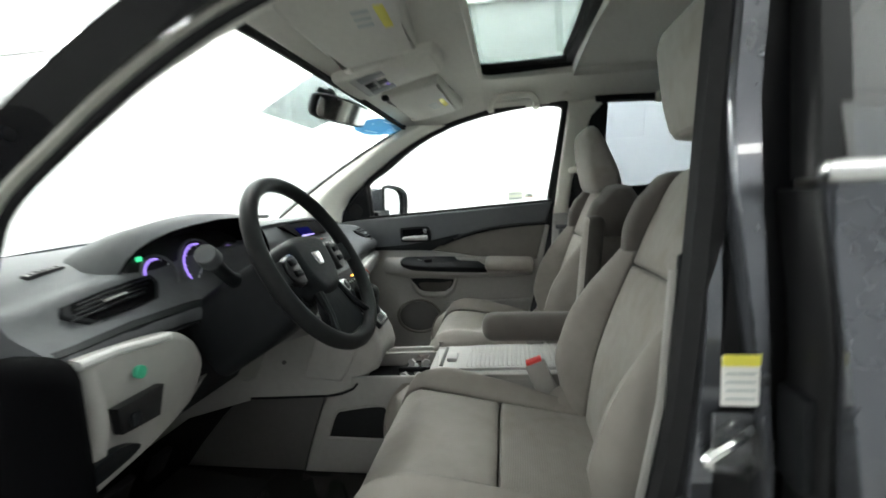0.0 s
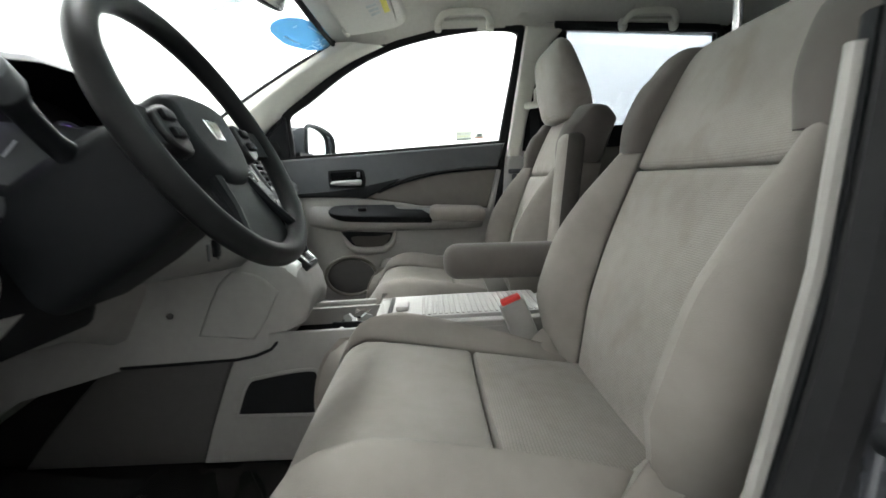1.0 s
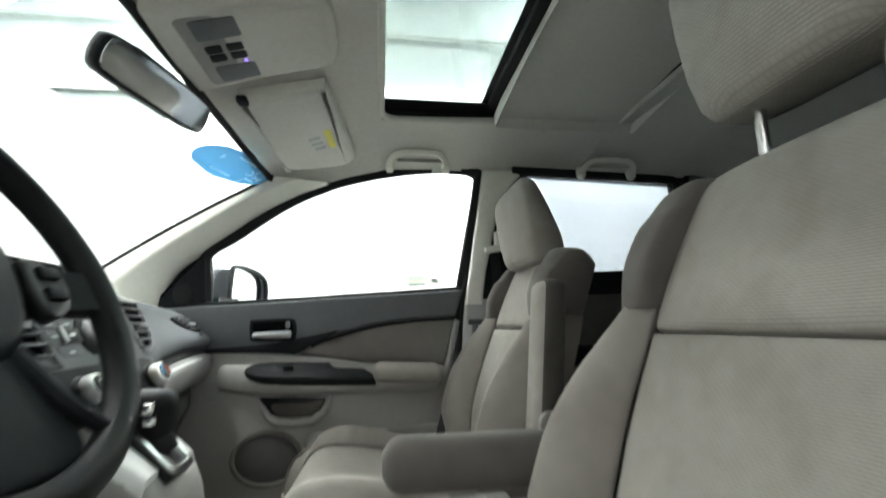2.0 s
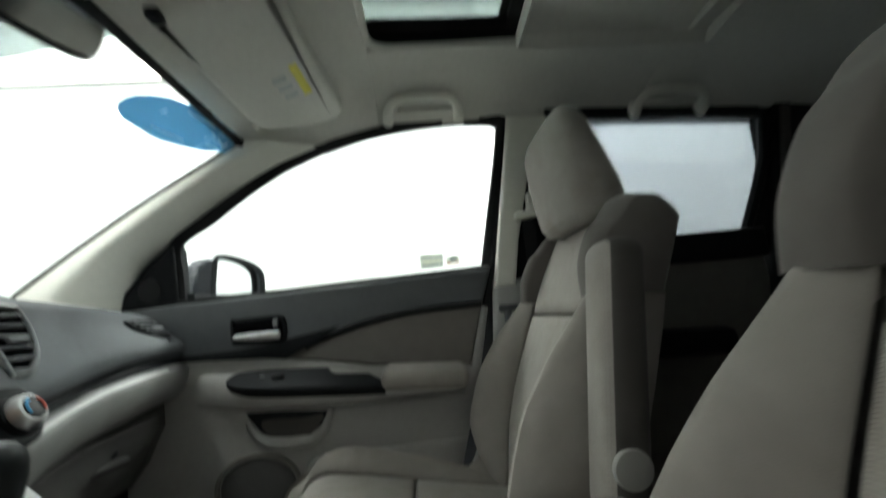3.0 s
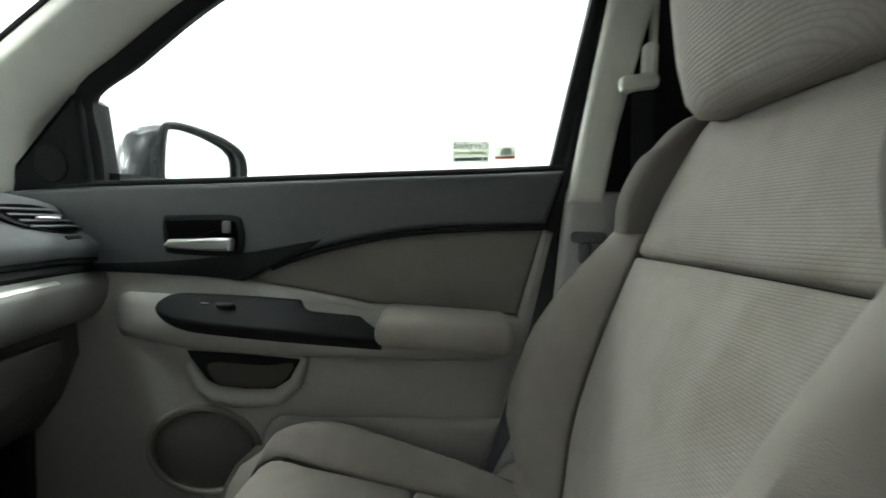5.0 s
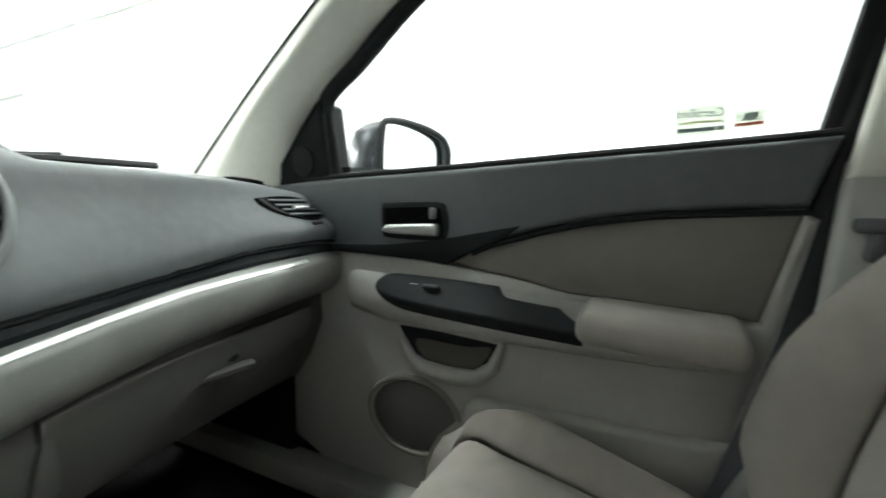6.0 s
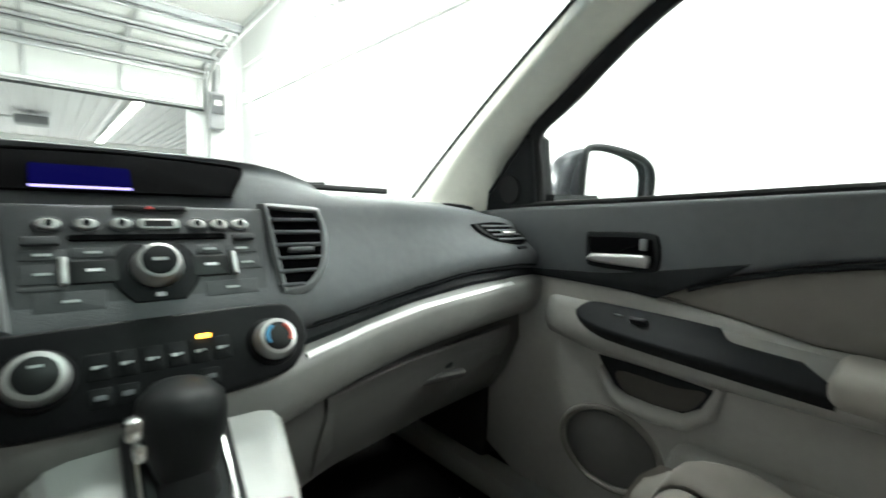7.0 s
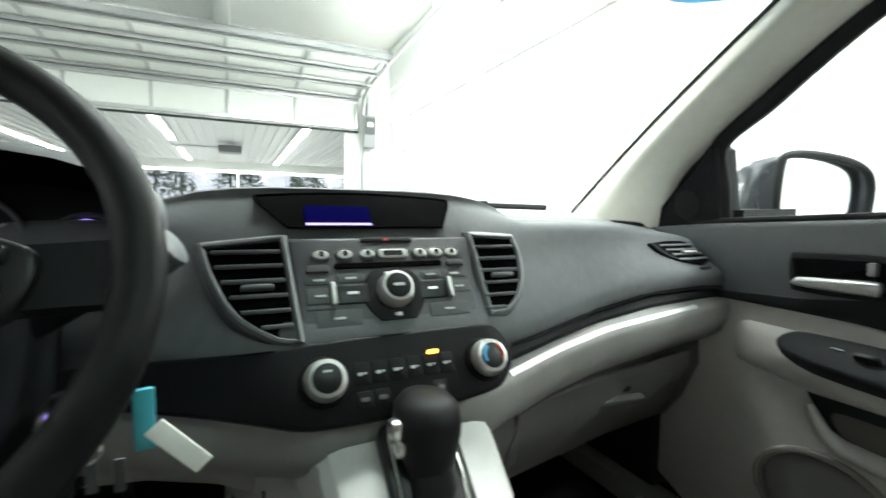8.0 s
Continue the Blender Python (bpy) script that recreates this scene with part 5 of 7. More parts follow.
        rings.append([(q.x + 0.02, yc - o * 0.9, q.z - d2), (q.x + 0.02 + 0.050 * e, yc - o, q.z - d2), (q.x + 0.02 + 0.072 * e, yc - o * 0.7, q.z - 0.004 - 0.5 * d2), (q.x + 0.02 + 0.077 * e, yc, q.z - 0.006), (q.x + 0.02 + 0.072 * e, yc + o * 0.7, q.z - 0.004 - 0.5 * d2), (q.x + 0.02 + 0.050 * e, yc + o, q.z - d2), (q.x + 0.02, yc + o * 0.9, q.z - d2)])
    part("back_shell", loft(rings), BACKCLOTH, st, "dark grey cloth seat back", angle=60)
    # headrest
    hz, head_dx = head_up - 0.012, (0.05 if arm_down else 0.0)
    hr = []
    for zz, xf, xb, w in ((0.0, 0.300, 0.352, 0.095), (0.005, 0.284, 0.372, 0.117), (0.022, 0.274, 0.384, 0.130), (0.07, 0.264, 0.372, 0.137), (0.13, 0.256, 0.346, 0.136), (0.180, 0.252, 0.322, 0.132), (0.204, 0.258, 0.308, 0.122), (0.216, 0.270, 0.295, 0.10)):
        ring = []
        for k in range(28):
            a = 2 * math.pi * k / 28
            c, si = math.cos(a), math.sin(a)
            e = 0.5
            ring.append((head_dx + (xf + xb) / 2 - (xb - xf) / 2 * math.copysign(abs(c) ** e, c), yc + w * math.copysign(abs(si) ** e, si), 1.135 + hz + zz))
        hr.append(ring)
    hd = part("headrest", loft(hr), WOVEN, st, "grey cloth headrest", angle=60)
    for sg in (1, -1):
        part("headrest_post", cyl((0.325 + head_dx, yc + sg * 0.07, 1.12), (0.325 + head_dx, yc + sg * 0.07, 1.16 + hz), 0.007), CHROME, hd, "chrome headrest post")
    # armrest towards the tunnel
    ya = yc + inner * 0.305
    if arm_down:
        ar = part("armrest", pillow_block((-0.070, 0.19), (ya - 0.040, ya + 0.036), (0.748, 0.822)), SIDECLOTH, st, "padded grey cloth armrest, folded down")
    else:
        bm = lean_block((0.194, 0.250), (ya - 0.040, ya + 0.040), (0.735, 1.062), 0.030)
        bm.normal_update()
        # Faces turned from the front get the darker cloth, as painted shade.
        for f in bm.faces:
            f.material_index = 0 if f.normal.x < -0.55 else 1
        ar = part("armrest", bm, WOVEN, st, "padded cloth armrest, folded up, woven front, sides darkened as shade", mats=(BACKCLOTH,))
        part("hinge_cap", cyl((0.226, ya + inner * 0.034, 0.803), (0.226, ya + inner * 0.046, 0.803), 0.022, bev=0.003, n=28), GREY, ar, "round grey hinge cap")
    yb = yc + inner * 0.235
    bk = part("belt_buckle", rbox((0.078, yb, 0.672), (0.052, 0.030, 0.090), 0.008, turn(0, -22, 0)), GREY, st, "grey belt buckle")
    part("buckle_button", rbox((0.060, yb, 0.7165), (0.040, 0.022, 0.010), 0.003, turn(0, -22, 0)), RED, bk, "red release button")
    return st


def pillow_block(xr, yr, zr):
    """A soft padded block."""
    c = [(a + b) / 2 for a, b in (xr, yr, zr)]
    size = [b - a for a, b in (xr, yr, zr)]
    return rbox(c, size, min(size) * 0.42, seg=5)


def lean_block(xr, yr, zr, dx):
    """A padded block whose top leans towards +x by dx."""
    bm = pillow_block(xr, yr, zr)
    for v in bm.verts:
        v.co.x += dx * (v.co.z - zr[0]) / (zr[1] - zr[0])
    return bm


seat(-0.385, 1, "grey cloth driver seat with its armrest folded down", 0.10, True, 0.008, 0.032)
seat(0.383, -1, "grey cloth passenger seat with its armrest folded up", 0.0, False, -0.012, 0.0)

bench = thing("rear_bench", (0.95, 0, 0.36), "dark grey cloth rear bench seat", "seat")
for yc in (-0.42, 0.42):
    part("cushion", pillow(lambda u, v, yc=yc: (0.74 + 0.48 * u, yc - 0.24 + 0.48 * v, 0.63 - 0.03 * u), 10, 10, 0.16, 0.05, 0.01), DOORCLOTH, bench)
    part("backrest", pillow(lambda u, v, yc=yc: (1.16 + 0.16 * u, yc - 0.25 + 0.5 * v, 0.60 + 0.56 * u), 10, 10, 0.12, 0.05, 0.01, flip=True), DOORCLOTH, bench)
    part("headrest", pillow_block((1.33, 1.42), (yc - 0.12, yc + 0.12), (1.05, 1.17)), DOORCLOTH, bench)
part("middle_cushion", pillow(lambda u, v: (0.74 + 0.46 * u, -0.17 + 0.34 * v, 0.63 - 0.03 * u), 8, 8, 0.16, 0.04, 0.01), DOORCLOTH, bench)
part("middle_backrest", pillow(lambda u, v: (1.16 + 0.16 * u, -0.16 + 0.32 * v, 0.60 + 0.52 * u), 8, 8, 0.12, 0.04, 0.01, flip=True), DOORCLOTH, bench)

belt_t = thing("seat_belt", (0.30, 0.69, 0.60), "dark belt on a beige upper anchor", "seat belt")
part("anchor", join(rbox((0.288, 0.652, 1.218), (0.060, 0.026, 0.026), 0.011, turn(0, -8, 0)), rbox((0.306, 0.660, 1.250), (0.022, 0.026, 0.060), 0.009)), BEIGE, belt_t, "beige belt anchor")
part("slide", rbox((0.318, 0.680, 1.30), (0.012, 0.012, 0.14), 0.004), BEIGE, belt_t)
part("webbing", sheet(lambda u, v: (0.278 + 0.032 * v + 0.02 * (1 - u), 0.652 + 0.004 * math.sin(6 * u), 0.62 + 0.59 * u), 12, 3, 0.002), RUBBER, belt_t, "black webbing")
part("height_button", join(rbox((0.232, 0.676, 0.985), (0.055, 0.02, 0.018), 0.006), rbox((0.226, 0.672, 0.960), (0.018, 0.02, 0.035), 0.006)), SLATE, belt_t)
rear_belt = thing("seat_belt", (1.05, 0.66, 0.6), "dark rear belt hanging beside the bench", "seat belt")
part("webbing", sheet(lambda u, v: (1.06 + 0.05 * v - 0.05 * (1 - u), 0.655 - 0.1 * (1 - u), 0.60 + 0.80 * u), 8, 3, 0.002), RUBBER, rear_belt, "black webbing")
part("anchor", rbox((1.075, 0.652, 1.405), (0.06, 0.03, 0.03), 0.010), BLACK, rear_belt, "black belt anchor")

# ---- dashboard ----
dash = thing("dashboard", (-0.8, 0, 0.6), "charcoal and grey dashboard with a central audio unit", "dashboard")
CREST = [(-0.74, -0.665, 1.004), (-0.64, -0.648, 1.024), (-0.50, -0.655, 1.038), (-0.355, -0.636, 1.044), (-0.2, -0.585, 1.045), (-0.12, -0.562, 1.043)]
FACEB = [(-0.74, -0.590, 0.920), (-0.64, -0.588, 0.926), (-0.50, -0.592, 0.921), (-0.355, -0.572, 0.906), (-0.2, -0.512, 0.899), (-0.12, -0.482, 0.897)]
LEDGE = [(-0.74, -0.575, 0.902), (-0.60, -0.561, 0.897), (-0.435, -0.540, 0.891), (-0.35, -0.528, 0.887), (-0.24, -0.500, 0.879), (-0.12, -0.455, 0.871), (-0.09, -0.445, 0.868)]


def crest(y):
    return interp(-abs(y), CREST)


def faceb(y):
    return interp(-abs(y), FACEB)


def ledge(y):
    return interp(-abs(y), LEDGE)


def top_ring(y):
    (cx, cz), (fx, fz), b = crest(y), faceb(y), ws_bottom(max(-0.715, min(0.715, y)))
    h = 0.040 * max(0, 1 - (abs(y + 0.02) / 0.26) ** 4)
    pts = spline([(b.x, y, b.z - 0.045), (b.x + 0.02, y, b.z - 0.012), (b.x * 0.4 + cx * 0.6, y, (b.z + cz) / 2 + 0.010 + h * 0.6), (cx - 0.06, y, cz + 0.008 + h), (cx - 0.035, y, cz + 0.004 + h * 0.75), (cx, y, cz), (cx + (fx - cx) * 0.35, y, cz + (fz - cz) * 0.30), (fx + 0.004, y, fz + 0.03), (fx, y, fz), (fx - 0.03, y, fz - 0.012)], 32)
    return [*pts, Vector((fx - 0.20, y, fz - 0.05)), Vector((b.x - 0.01, y, fz - 0.05))]


ys = [-0.775, -0.735, -0.70, -0.66, -0.60] + [-0.56 + 0.04 * k for k in range(29)] + [0.60, 0.66, 0.70, 0.735]
part("top_pad", loft([top_ring(y) for y in ys]), DASH, dash, "charcoal soft-grain top pad", angle=50)


def ledge_ring(y):
    (fx, fz), (lx, lz) = faceb(y), ledge(y)
    return [(fx - 0.06, y, fz - 0.004), (fx - 0.010, y, fz - 0.016), (lx - 0.020, y, lz + 0.004), (lx - 0.004, y, lz - 0.002), (lx, y, lz - 0.012), (lx - 0.004, y, lz - 0.040), (lx - 0.016, y, lz - 0.062), (lx - 0.035, y, lz - 0.078), (lx - 0.07, y, lz - 0.085), (lx - 0.16, y, lz - 0.08)]


def stretch(a, b, n):
    return [a + (b - a) * k / n for k in range(n + 1)]


part("ledge", loft([ledge_ring(y) for y in stretch(-0.12, 0.735, 54)]), LEDGEGREY, dash, "grey moulded dash ledge", angle=60)
part("driver_ledge", loft([ledge_ring(y) for y in stretch(-0.33, -0.1205, 12)]), LEDGEGREY, dash, "grey ledge beside the column", angle=60)
for a, b in ((0.13, 0.735), (-0.33, -0.13)):
    rings = []
    for y in stretch(a, b, 24):
        (fx, fz), (lx, lz) = faceb(y), ledge(y)
        p0, p1 = Vector((fx - 0.004, y, fz - 0.008)), Vector((lx - 0.020, y, lz + 0.004))
        q = p0.lerp(p1, 0.55)
        rings.append([p0 + Vector((0, 0, 0.004)), p0.lerp(p1, 0.25) + Vector((0, 0, 0.002)), q + Vector((0, 0, 0.0022)), q - Vector((0, 0, 0.004)), p0 - Vector((0, 0, 0.008))])
    # Black strip painted for the shade that the top pad throws.
    part("shadow_groove", loft(rings), BLACK, dash, "groove under the top pad, its shade painted black")
for a, b in ((0.13, 0.60), (-0.33, -0.13)):
    rings = []
    for y in stretch(a, b, 24):
        lx, lz = ledge(y)
        rings.append([(lx - 0.0115, y, lz + 0.0032), (lx - 0.007, y, lz + 0.0022), (lx - 0.0035, y, lz - 0.0012), (lx - 0.005, y, lz - 0.004), (lx - 0.0115, y, lz - 0.001)])
    part("trim_strip", loft(rings), ALU, dash, "bright silver trim strip")
rings = []
for y in stretch(0.12, 0.735, 20):
    lx, lz = ledge(y)
    rings.append([(lx - 0.055, y, lz - 0.078), (lx - 0.060, y, lz - 0.085), (lx - 0.050 - 0.02 * abs(y - 0.42), y, 0.76), (lx - 0.090, y, 0.68), (lx - 0.130, y, 0.625), (lx - 0.18, y, 0.60), (lx - 0.30, y, 0.62), (lx - 0.30, y, lz - 0.09)])
# Same grey as the ledge area; footwell shade is put into its colour.
part("glovebox_housing", loft(rings), LOWGREY, dash, "grey lower dash panel, shade put into its colour", angle=50)


def gput(y, z, d):
    lx, lz = ledge(y)
    x = interp(z, [(0.60, lx - 0.148), (0.68, lx - 0.090), (0.76, lx - 0.050 - 0.02 * abs(y - 0.42)), (0.80, lx - 0.053)])
    return Vector((x + d, y, z))


gl = part("glovebox_lid", plate(smooth_outline([(0.19, 0.785, 1), (0.40, 0.792), (0.655, 0.797, 1), (0.665, 0.70), (0.655, 0.635, 1), (0.40, 0.63), (0.20, 0.635, 1), (0.185, 0.70)], 5), gput, -0.02, 0.004, 0.004), LOWGREY, dash, "grey glovebox lid, darkened as shade")
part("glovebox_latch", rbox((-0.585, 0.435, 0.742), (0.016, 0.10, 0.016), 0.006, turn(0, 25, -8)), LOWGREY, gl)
part("latch_recess", rbox((-0.588, 0.435, 0.762), (0.012, 0.05, 0.016), 0.006, turn(0, 25, -8)), BLACK, gl)

for sg in (1, -1):
    def slot_put(u, v, d, sg=sg):
        y = sg * u
        (cx, cz), b = crest(y), ws_bottom(y)
        k = (v - cx) / (b.x * 0.4 + cx * 0.6 - cx)
        return Vector((v, y, cz + ((b.z + cz) / 2 + 0.010 - cz) * k + 0.004 * math.sin(math.pi * min(1, k)) + d))
    slot = part("demister_slot", plate(smooth_outline([(0.590, -0.770, 1), (0.660, -0.757, 1), (0.660, -0.743, 1), (0.590, -0.754, 1)], 3), slot_put, -0.004, 0.003, 0.001, 1), GLOSSBLACK, dash, "black side demister slot")
    for k in range(5):
        part("slot_rib", rbox(slot_put(0.600 + 0.0125 * k, -0.760 + 0.0023 * k, 0.003), (0.013, 0.002, 0.002), 0), SLATE, slot)

# passenger and driver side vents, flush in the dash face
def dash_face(y, s):
    (cx, cz), (fx, fz) = crest(y), faceb(y)
    return interp(s, [(0, cx, cz), (0.35, cx + (fx - cx) * 0.35 + 0.004, cz + (fz - cz) * 0.30), (0.75, fx + 0.001, fz + 0.03), (1, fx, fz)])


for s in (1, -1):
    def vput(y, v, d, s=s):
        if s > 0:
            (_, cz), (_, fz) = crest(y), faceb(y)
            drop = max(0.0, cz - (1.012 - 0.088 * (v - 0.06))) / (cz - fz)
            k = 0.35 * drop / 0.30 if drop < 0.30 else 0.35 + 0.40 * (drop - 0.30) / (0.70 - 0.03 / (cz - fz))
        else:
            k = 0.15 + 0.66 * (v - 0.1)
        x, z = dash_face(y, k)
        return Vector((x + d * 0.85, s * y, z + d * 0.45))
    wide = 0.0 if s > 0 else 0.02
    if s < 0:
        oval = smooth_outline([(0.535, 0.08, 1), (0.60, 0.05), (0.70, 0.07, 1), (0.708, 0.30), (0.690, 0.62, 1), (0.62, 0.66), (0.555, 0.62, 1), (0.532, 0.34)], 5)
    else:
        oval = smooth_outline([(0.545 - wide, 0.10, 1), (0.60, 0.06), (0.655 + wide, 0.10), (0.690 + wide, 0.30), (0.695 + wide, 0.50, 1), (0.655, 0.56), (0.595, 0.46), (0.560 - wide, 0.28)], 5)
    vent = part("side_vent", plate(oval, vput, -0.02, 0.0045, 0.004), BLACK, dash, "black side air vent")
    # No duct behind: the mouth's darkness is painted on a flat plate.
    part("vent_mouth", plate(inset(oval, 0.012), vput, 0.0, 0.0050, 0.0005, 1), DEEPBLACK, vent, "vent mouth, its depth painted as shade")
    for k in range(4):
        v, y0, y1 = 0.155 + 0.095 * k, 0.566 + 0.010 * k - wide, 0.664 + 0.008 * k + wide
        part("slat", loft([[vput(y, v - 0.022, 0.002), vput(y, v - 0.016, 0.0068), vput(y, v + 0.016, 0.0074), vput(y, v + 0.022, 0.003)] for y in stretch(y0, y1, 6)]), SLATE if s > 0 else BLACK, vent)
    part("vent_tab", loft([[vput(y, 0.29, 0.007), vput(y, 0.30, 0.012), vput(y, 0.335, 0.012), vput(y, 0.345, 0.007)] for y in (0.612, 0.62, 0.64, 0.652)]), ALU, vent, "silver vent tab")
    part("vent_switch", loft([[vput(y, 0.60, 0.001), vput(y, 0.605, 0.004), vput(y, 0.65, 0.004), vput(y, 0.66, 0.001)] for y in (0.640, 0.650, 0.670)]), BLACK, vent, "small black vent wheel")

def band_fn(u, v):
    y = -0.765 + 0.30 * u
    x, z = dash_face(y, 0.66 + 0.36 * v)
    return (x + 0.004, y, z + 0.001)


# Thin black sheet laid on the dash face in place of shade.
part("lower_band", sheet(band_fn, 12, 8, -0.004), BLACK, dash, "black band painted for shade under the driver's vent")


def passenger_band(u, v):
    y = 0.15 + 0.585 * u
    s0 = interp(y, [(0.13, 0.97), (0.35, 0.92), (0.50, 0.86), (0.735, 0.78)])
    x, z = dash_face(y, s0 + (1.02 - s0) * v)
    return (x + 0.0035, y, z + 0.001)


# Passenger side: the shade above the ledge, painted as a black sheet.
part("lower_band", sheet(passenger_band, 24, 6, -0.004), BLACK, dash, "black band painted for shade under the passenger's vent")
# centre stack: panel frame tilted back
SU = Vector((-0.534, 0, 0.845))
SN = Vector((0.845, 0, 0.534))
SO = Vector((-0.520, 0, 0.984))


def sput(y, v, d):
    return SO + Vector((0, y, 0)) + SU * v + SN * d


STILT = turn(0, -32.3, 0)
def sbox(y, v, d, wy, wv, wd, r=0.002, bm=None):
    return rbox(sput(y, v, d), (wd, wy, wv), r, STILT, bm=bm)


def outline_sym(pts):
    return pts + [(-y, v) for y, v in pts[::-1]]


stack = thing("audio_unit", tuple(sput(0, -0.06, 0)), "dark grey car audio unit with disc slot and dial", "car radio")
face = smooth_outline([(-0.113, 0.054, 1), (0.113, 0.054, 1), (0.107, 0.0), (0.100, -0.060, 1), (0.0, -0.072), (-0.102, -0.070, 1), (-0.107, 0.0)], 4)
part("faceplate", plate(face, sput, -0.05, 0.004, 0.005), AUDIO, stack, "dark grey faceplate")
for y in (-0.076, -0.05, -0.024, 0.04, 0.061, 0.082):
    b = part("preset_button", plate(circle(y, 0.031, 0.0085, 20, 0.0055), sput, 0.003, 0.0066, 0.001), ALU, stack, "silver oval preset button")
    part("button_mark", plate(circle(y, 0.031, 0.0028, 10, 0.0036), sput, 0.008, 0.009, 0.0003, 1), BLACK, b)
    part("button_ring", tube([sput(y + 0.0105 * math.cos(a), 0.031 + 0.0075 * math.sin(a), 0.0045) for a in (2 * math.pi * k / 20 for k in range(20))], 0.0010, 6, closed=True), SLATE, b)
part("clock_window", plate(round_rect(-0.011, 0.0255, 0.024, 0.0365, 0.004), sput, 0.003, 0.0065, 0.001), ALU, stack, "silver-framed small window")
part("clock_pane", plate(round_rect(-0.006, 0.0275, 0.018, 0.0345, 0.002), sput, 0.006, 0.0072, 0.0005, 1), GLOSSBLACK, stack)
part("disc_slot", plate(round_rect(-0.064, 0.0135, 0.066, 0.0205, 0.003), sput, 0.002, 0.0056, 0.001, 1), DEEPBLACK, stack, "black disc slot")
part("slot_button", plate(round_rect(-0.094, 0.010, -0.070, 0.018, 0.002), sput, 0.003, 0.0075, 0.001), AUDIO, stack)
part("slot_button", plate(round_rect(0.072, 0.012, 0.094, 0.019, 0.002), sput, 0.003, 0.0075, 0.001), AUDIO, stack)
hexo = smooth_outline([(-0.022, 0.010, 1), (0.022, 0.010, 1), (0.034, -0.006), (0.034, -0.030), (0.020, -0.050, 1), (-0.020, -0.050, 1), (-0.034, -0.030), (-0.034, -0.006)], 3)
part("dial_plate", plate(hexo, sput, 0.003, 0.0060, 0.001), BLACK, stack, "black dial surround")
part("seek_plate", plate(round_rect(-0.064, -0.028, -0.030, -0.006, 0.002), sput, 0.003, 0.0062, 0.001), GLOSSBLACK, stack)
part("seek_plate", plate(round_rect(0.030, -0.028, 0.064, -0.006, 0.002), sput, 0.003, 0.0062, 0.001), GLOSSBLACK, stack)
for y in (-0.068, 0.068):
    part("side_bar", sbox(y, -0.016, 0.007, 0.006, 0.026, 0.007, 0.002), ALU, stack, "silver bar beside the seek key")
dial = part("volume_dial", cyl(sput(0, -0.016, 0.004), sput(0, -0.016, 0.022), 0.0215, 0.0185, 36, 0.003), ALU, stack, "silver volume dial")
part("dial_face", cyl(sput(0, -0.016, 0.020), sput(0, -0.016, 0.0232), 0.0155, 0.0145, 28, 0.001), BLACK, dial, "black dial face")
part("dial_print", sbox(0, -0.016, 0.0236, 0.012, 0.003, 0.0006, 0), PALEINK, dial)
for y0, y1, v0, v1 in ((-0.096, -0.066, -0.004, 0.006), (-0.062, -0.032, -0.003, 0.007), (0.036, 0.06, -0.003, 0.007), (0.064, 0.094, -0.003, 0.007), (-0.096, -0.066, -0.026, -0.008), (0.068, 0.096, -0.022, -0.008), (-0.088, -0.040, -0.052, -0.034), (0.038, 0.088, -0.050, -0.034), (-0.096, -0.066, -0.032, -0.028)):
    k = part("key", plate(round_rect(y0, v0, y1, v1, 0.0018), sput, 0.003, 0.0048, 0.0005), AUDIO, stack)
    if v1 - v0 > 0.008:
        part("key_print", plate(round_rect((y0 + y1) / 2 - 0.006, (v0 + v1) / 2 - 0.0012, (y0 + y1) / 2 + 0.006, (v0 + v1) / 2 + 0.0012, 0.0004, 1), sput, 0.0045, 0.0054, 0.0002, 1), PALEINK, k)
for y in (-0.047, 0.047):
    part("seek_print", plate(round_rect(y - 0.006, -0.0175, y + 0.006, -0.0145, 0.0005, 1), sput, 0.006, 0.0068, 0.0002, 1), WHITEINK, stack)
part("dial_caption", plate(round_rect(-0.009, 0.004, 0.009, 0.007, 0.0005, 1), sput, 0.006, 0.0070, 0.0002, 1), WHITEINK, stack)
part("dial_caption", plate(round_rect(-0.004, -0.046, 0.004, -0.042, 0.0005, 1), sput, 0.006, 0.0070, 0.0002, 1), WHITEINK, stack)
part("hazard_slot", plate(round_rect(-0.030, 0.0465, 0.032, 0.0515, 0.001), sput, 0.003, 0.0062, 0.001), GLOSSBLACK, stack, "black hazard switch slot")
part("hazard_mark", plate([(-0.004, 0.0475), (0.004, 0.0475), (0.0, 0.0510)], sput, 0.0058, 0.0070, 0.0002, 1), RED, stack)

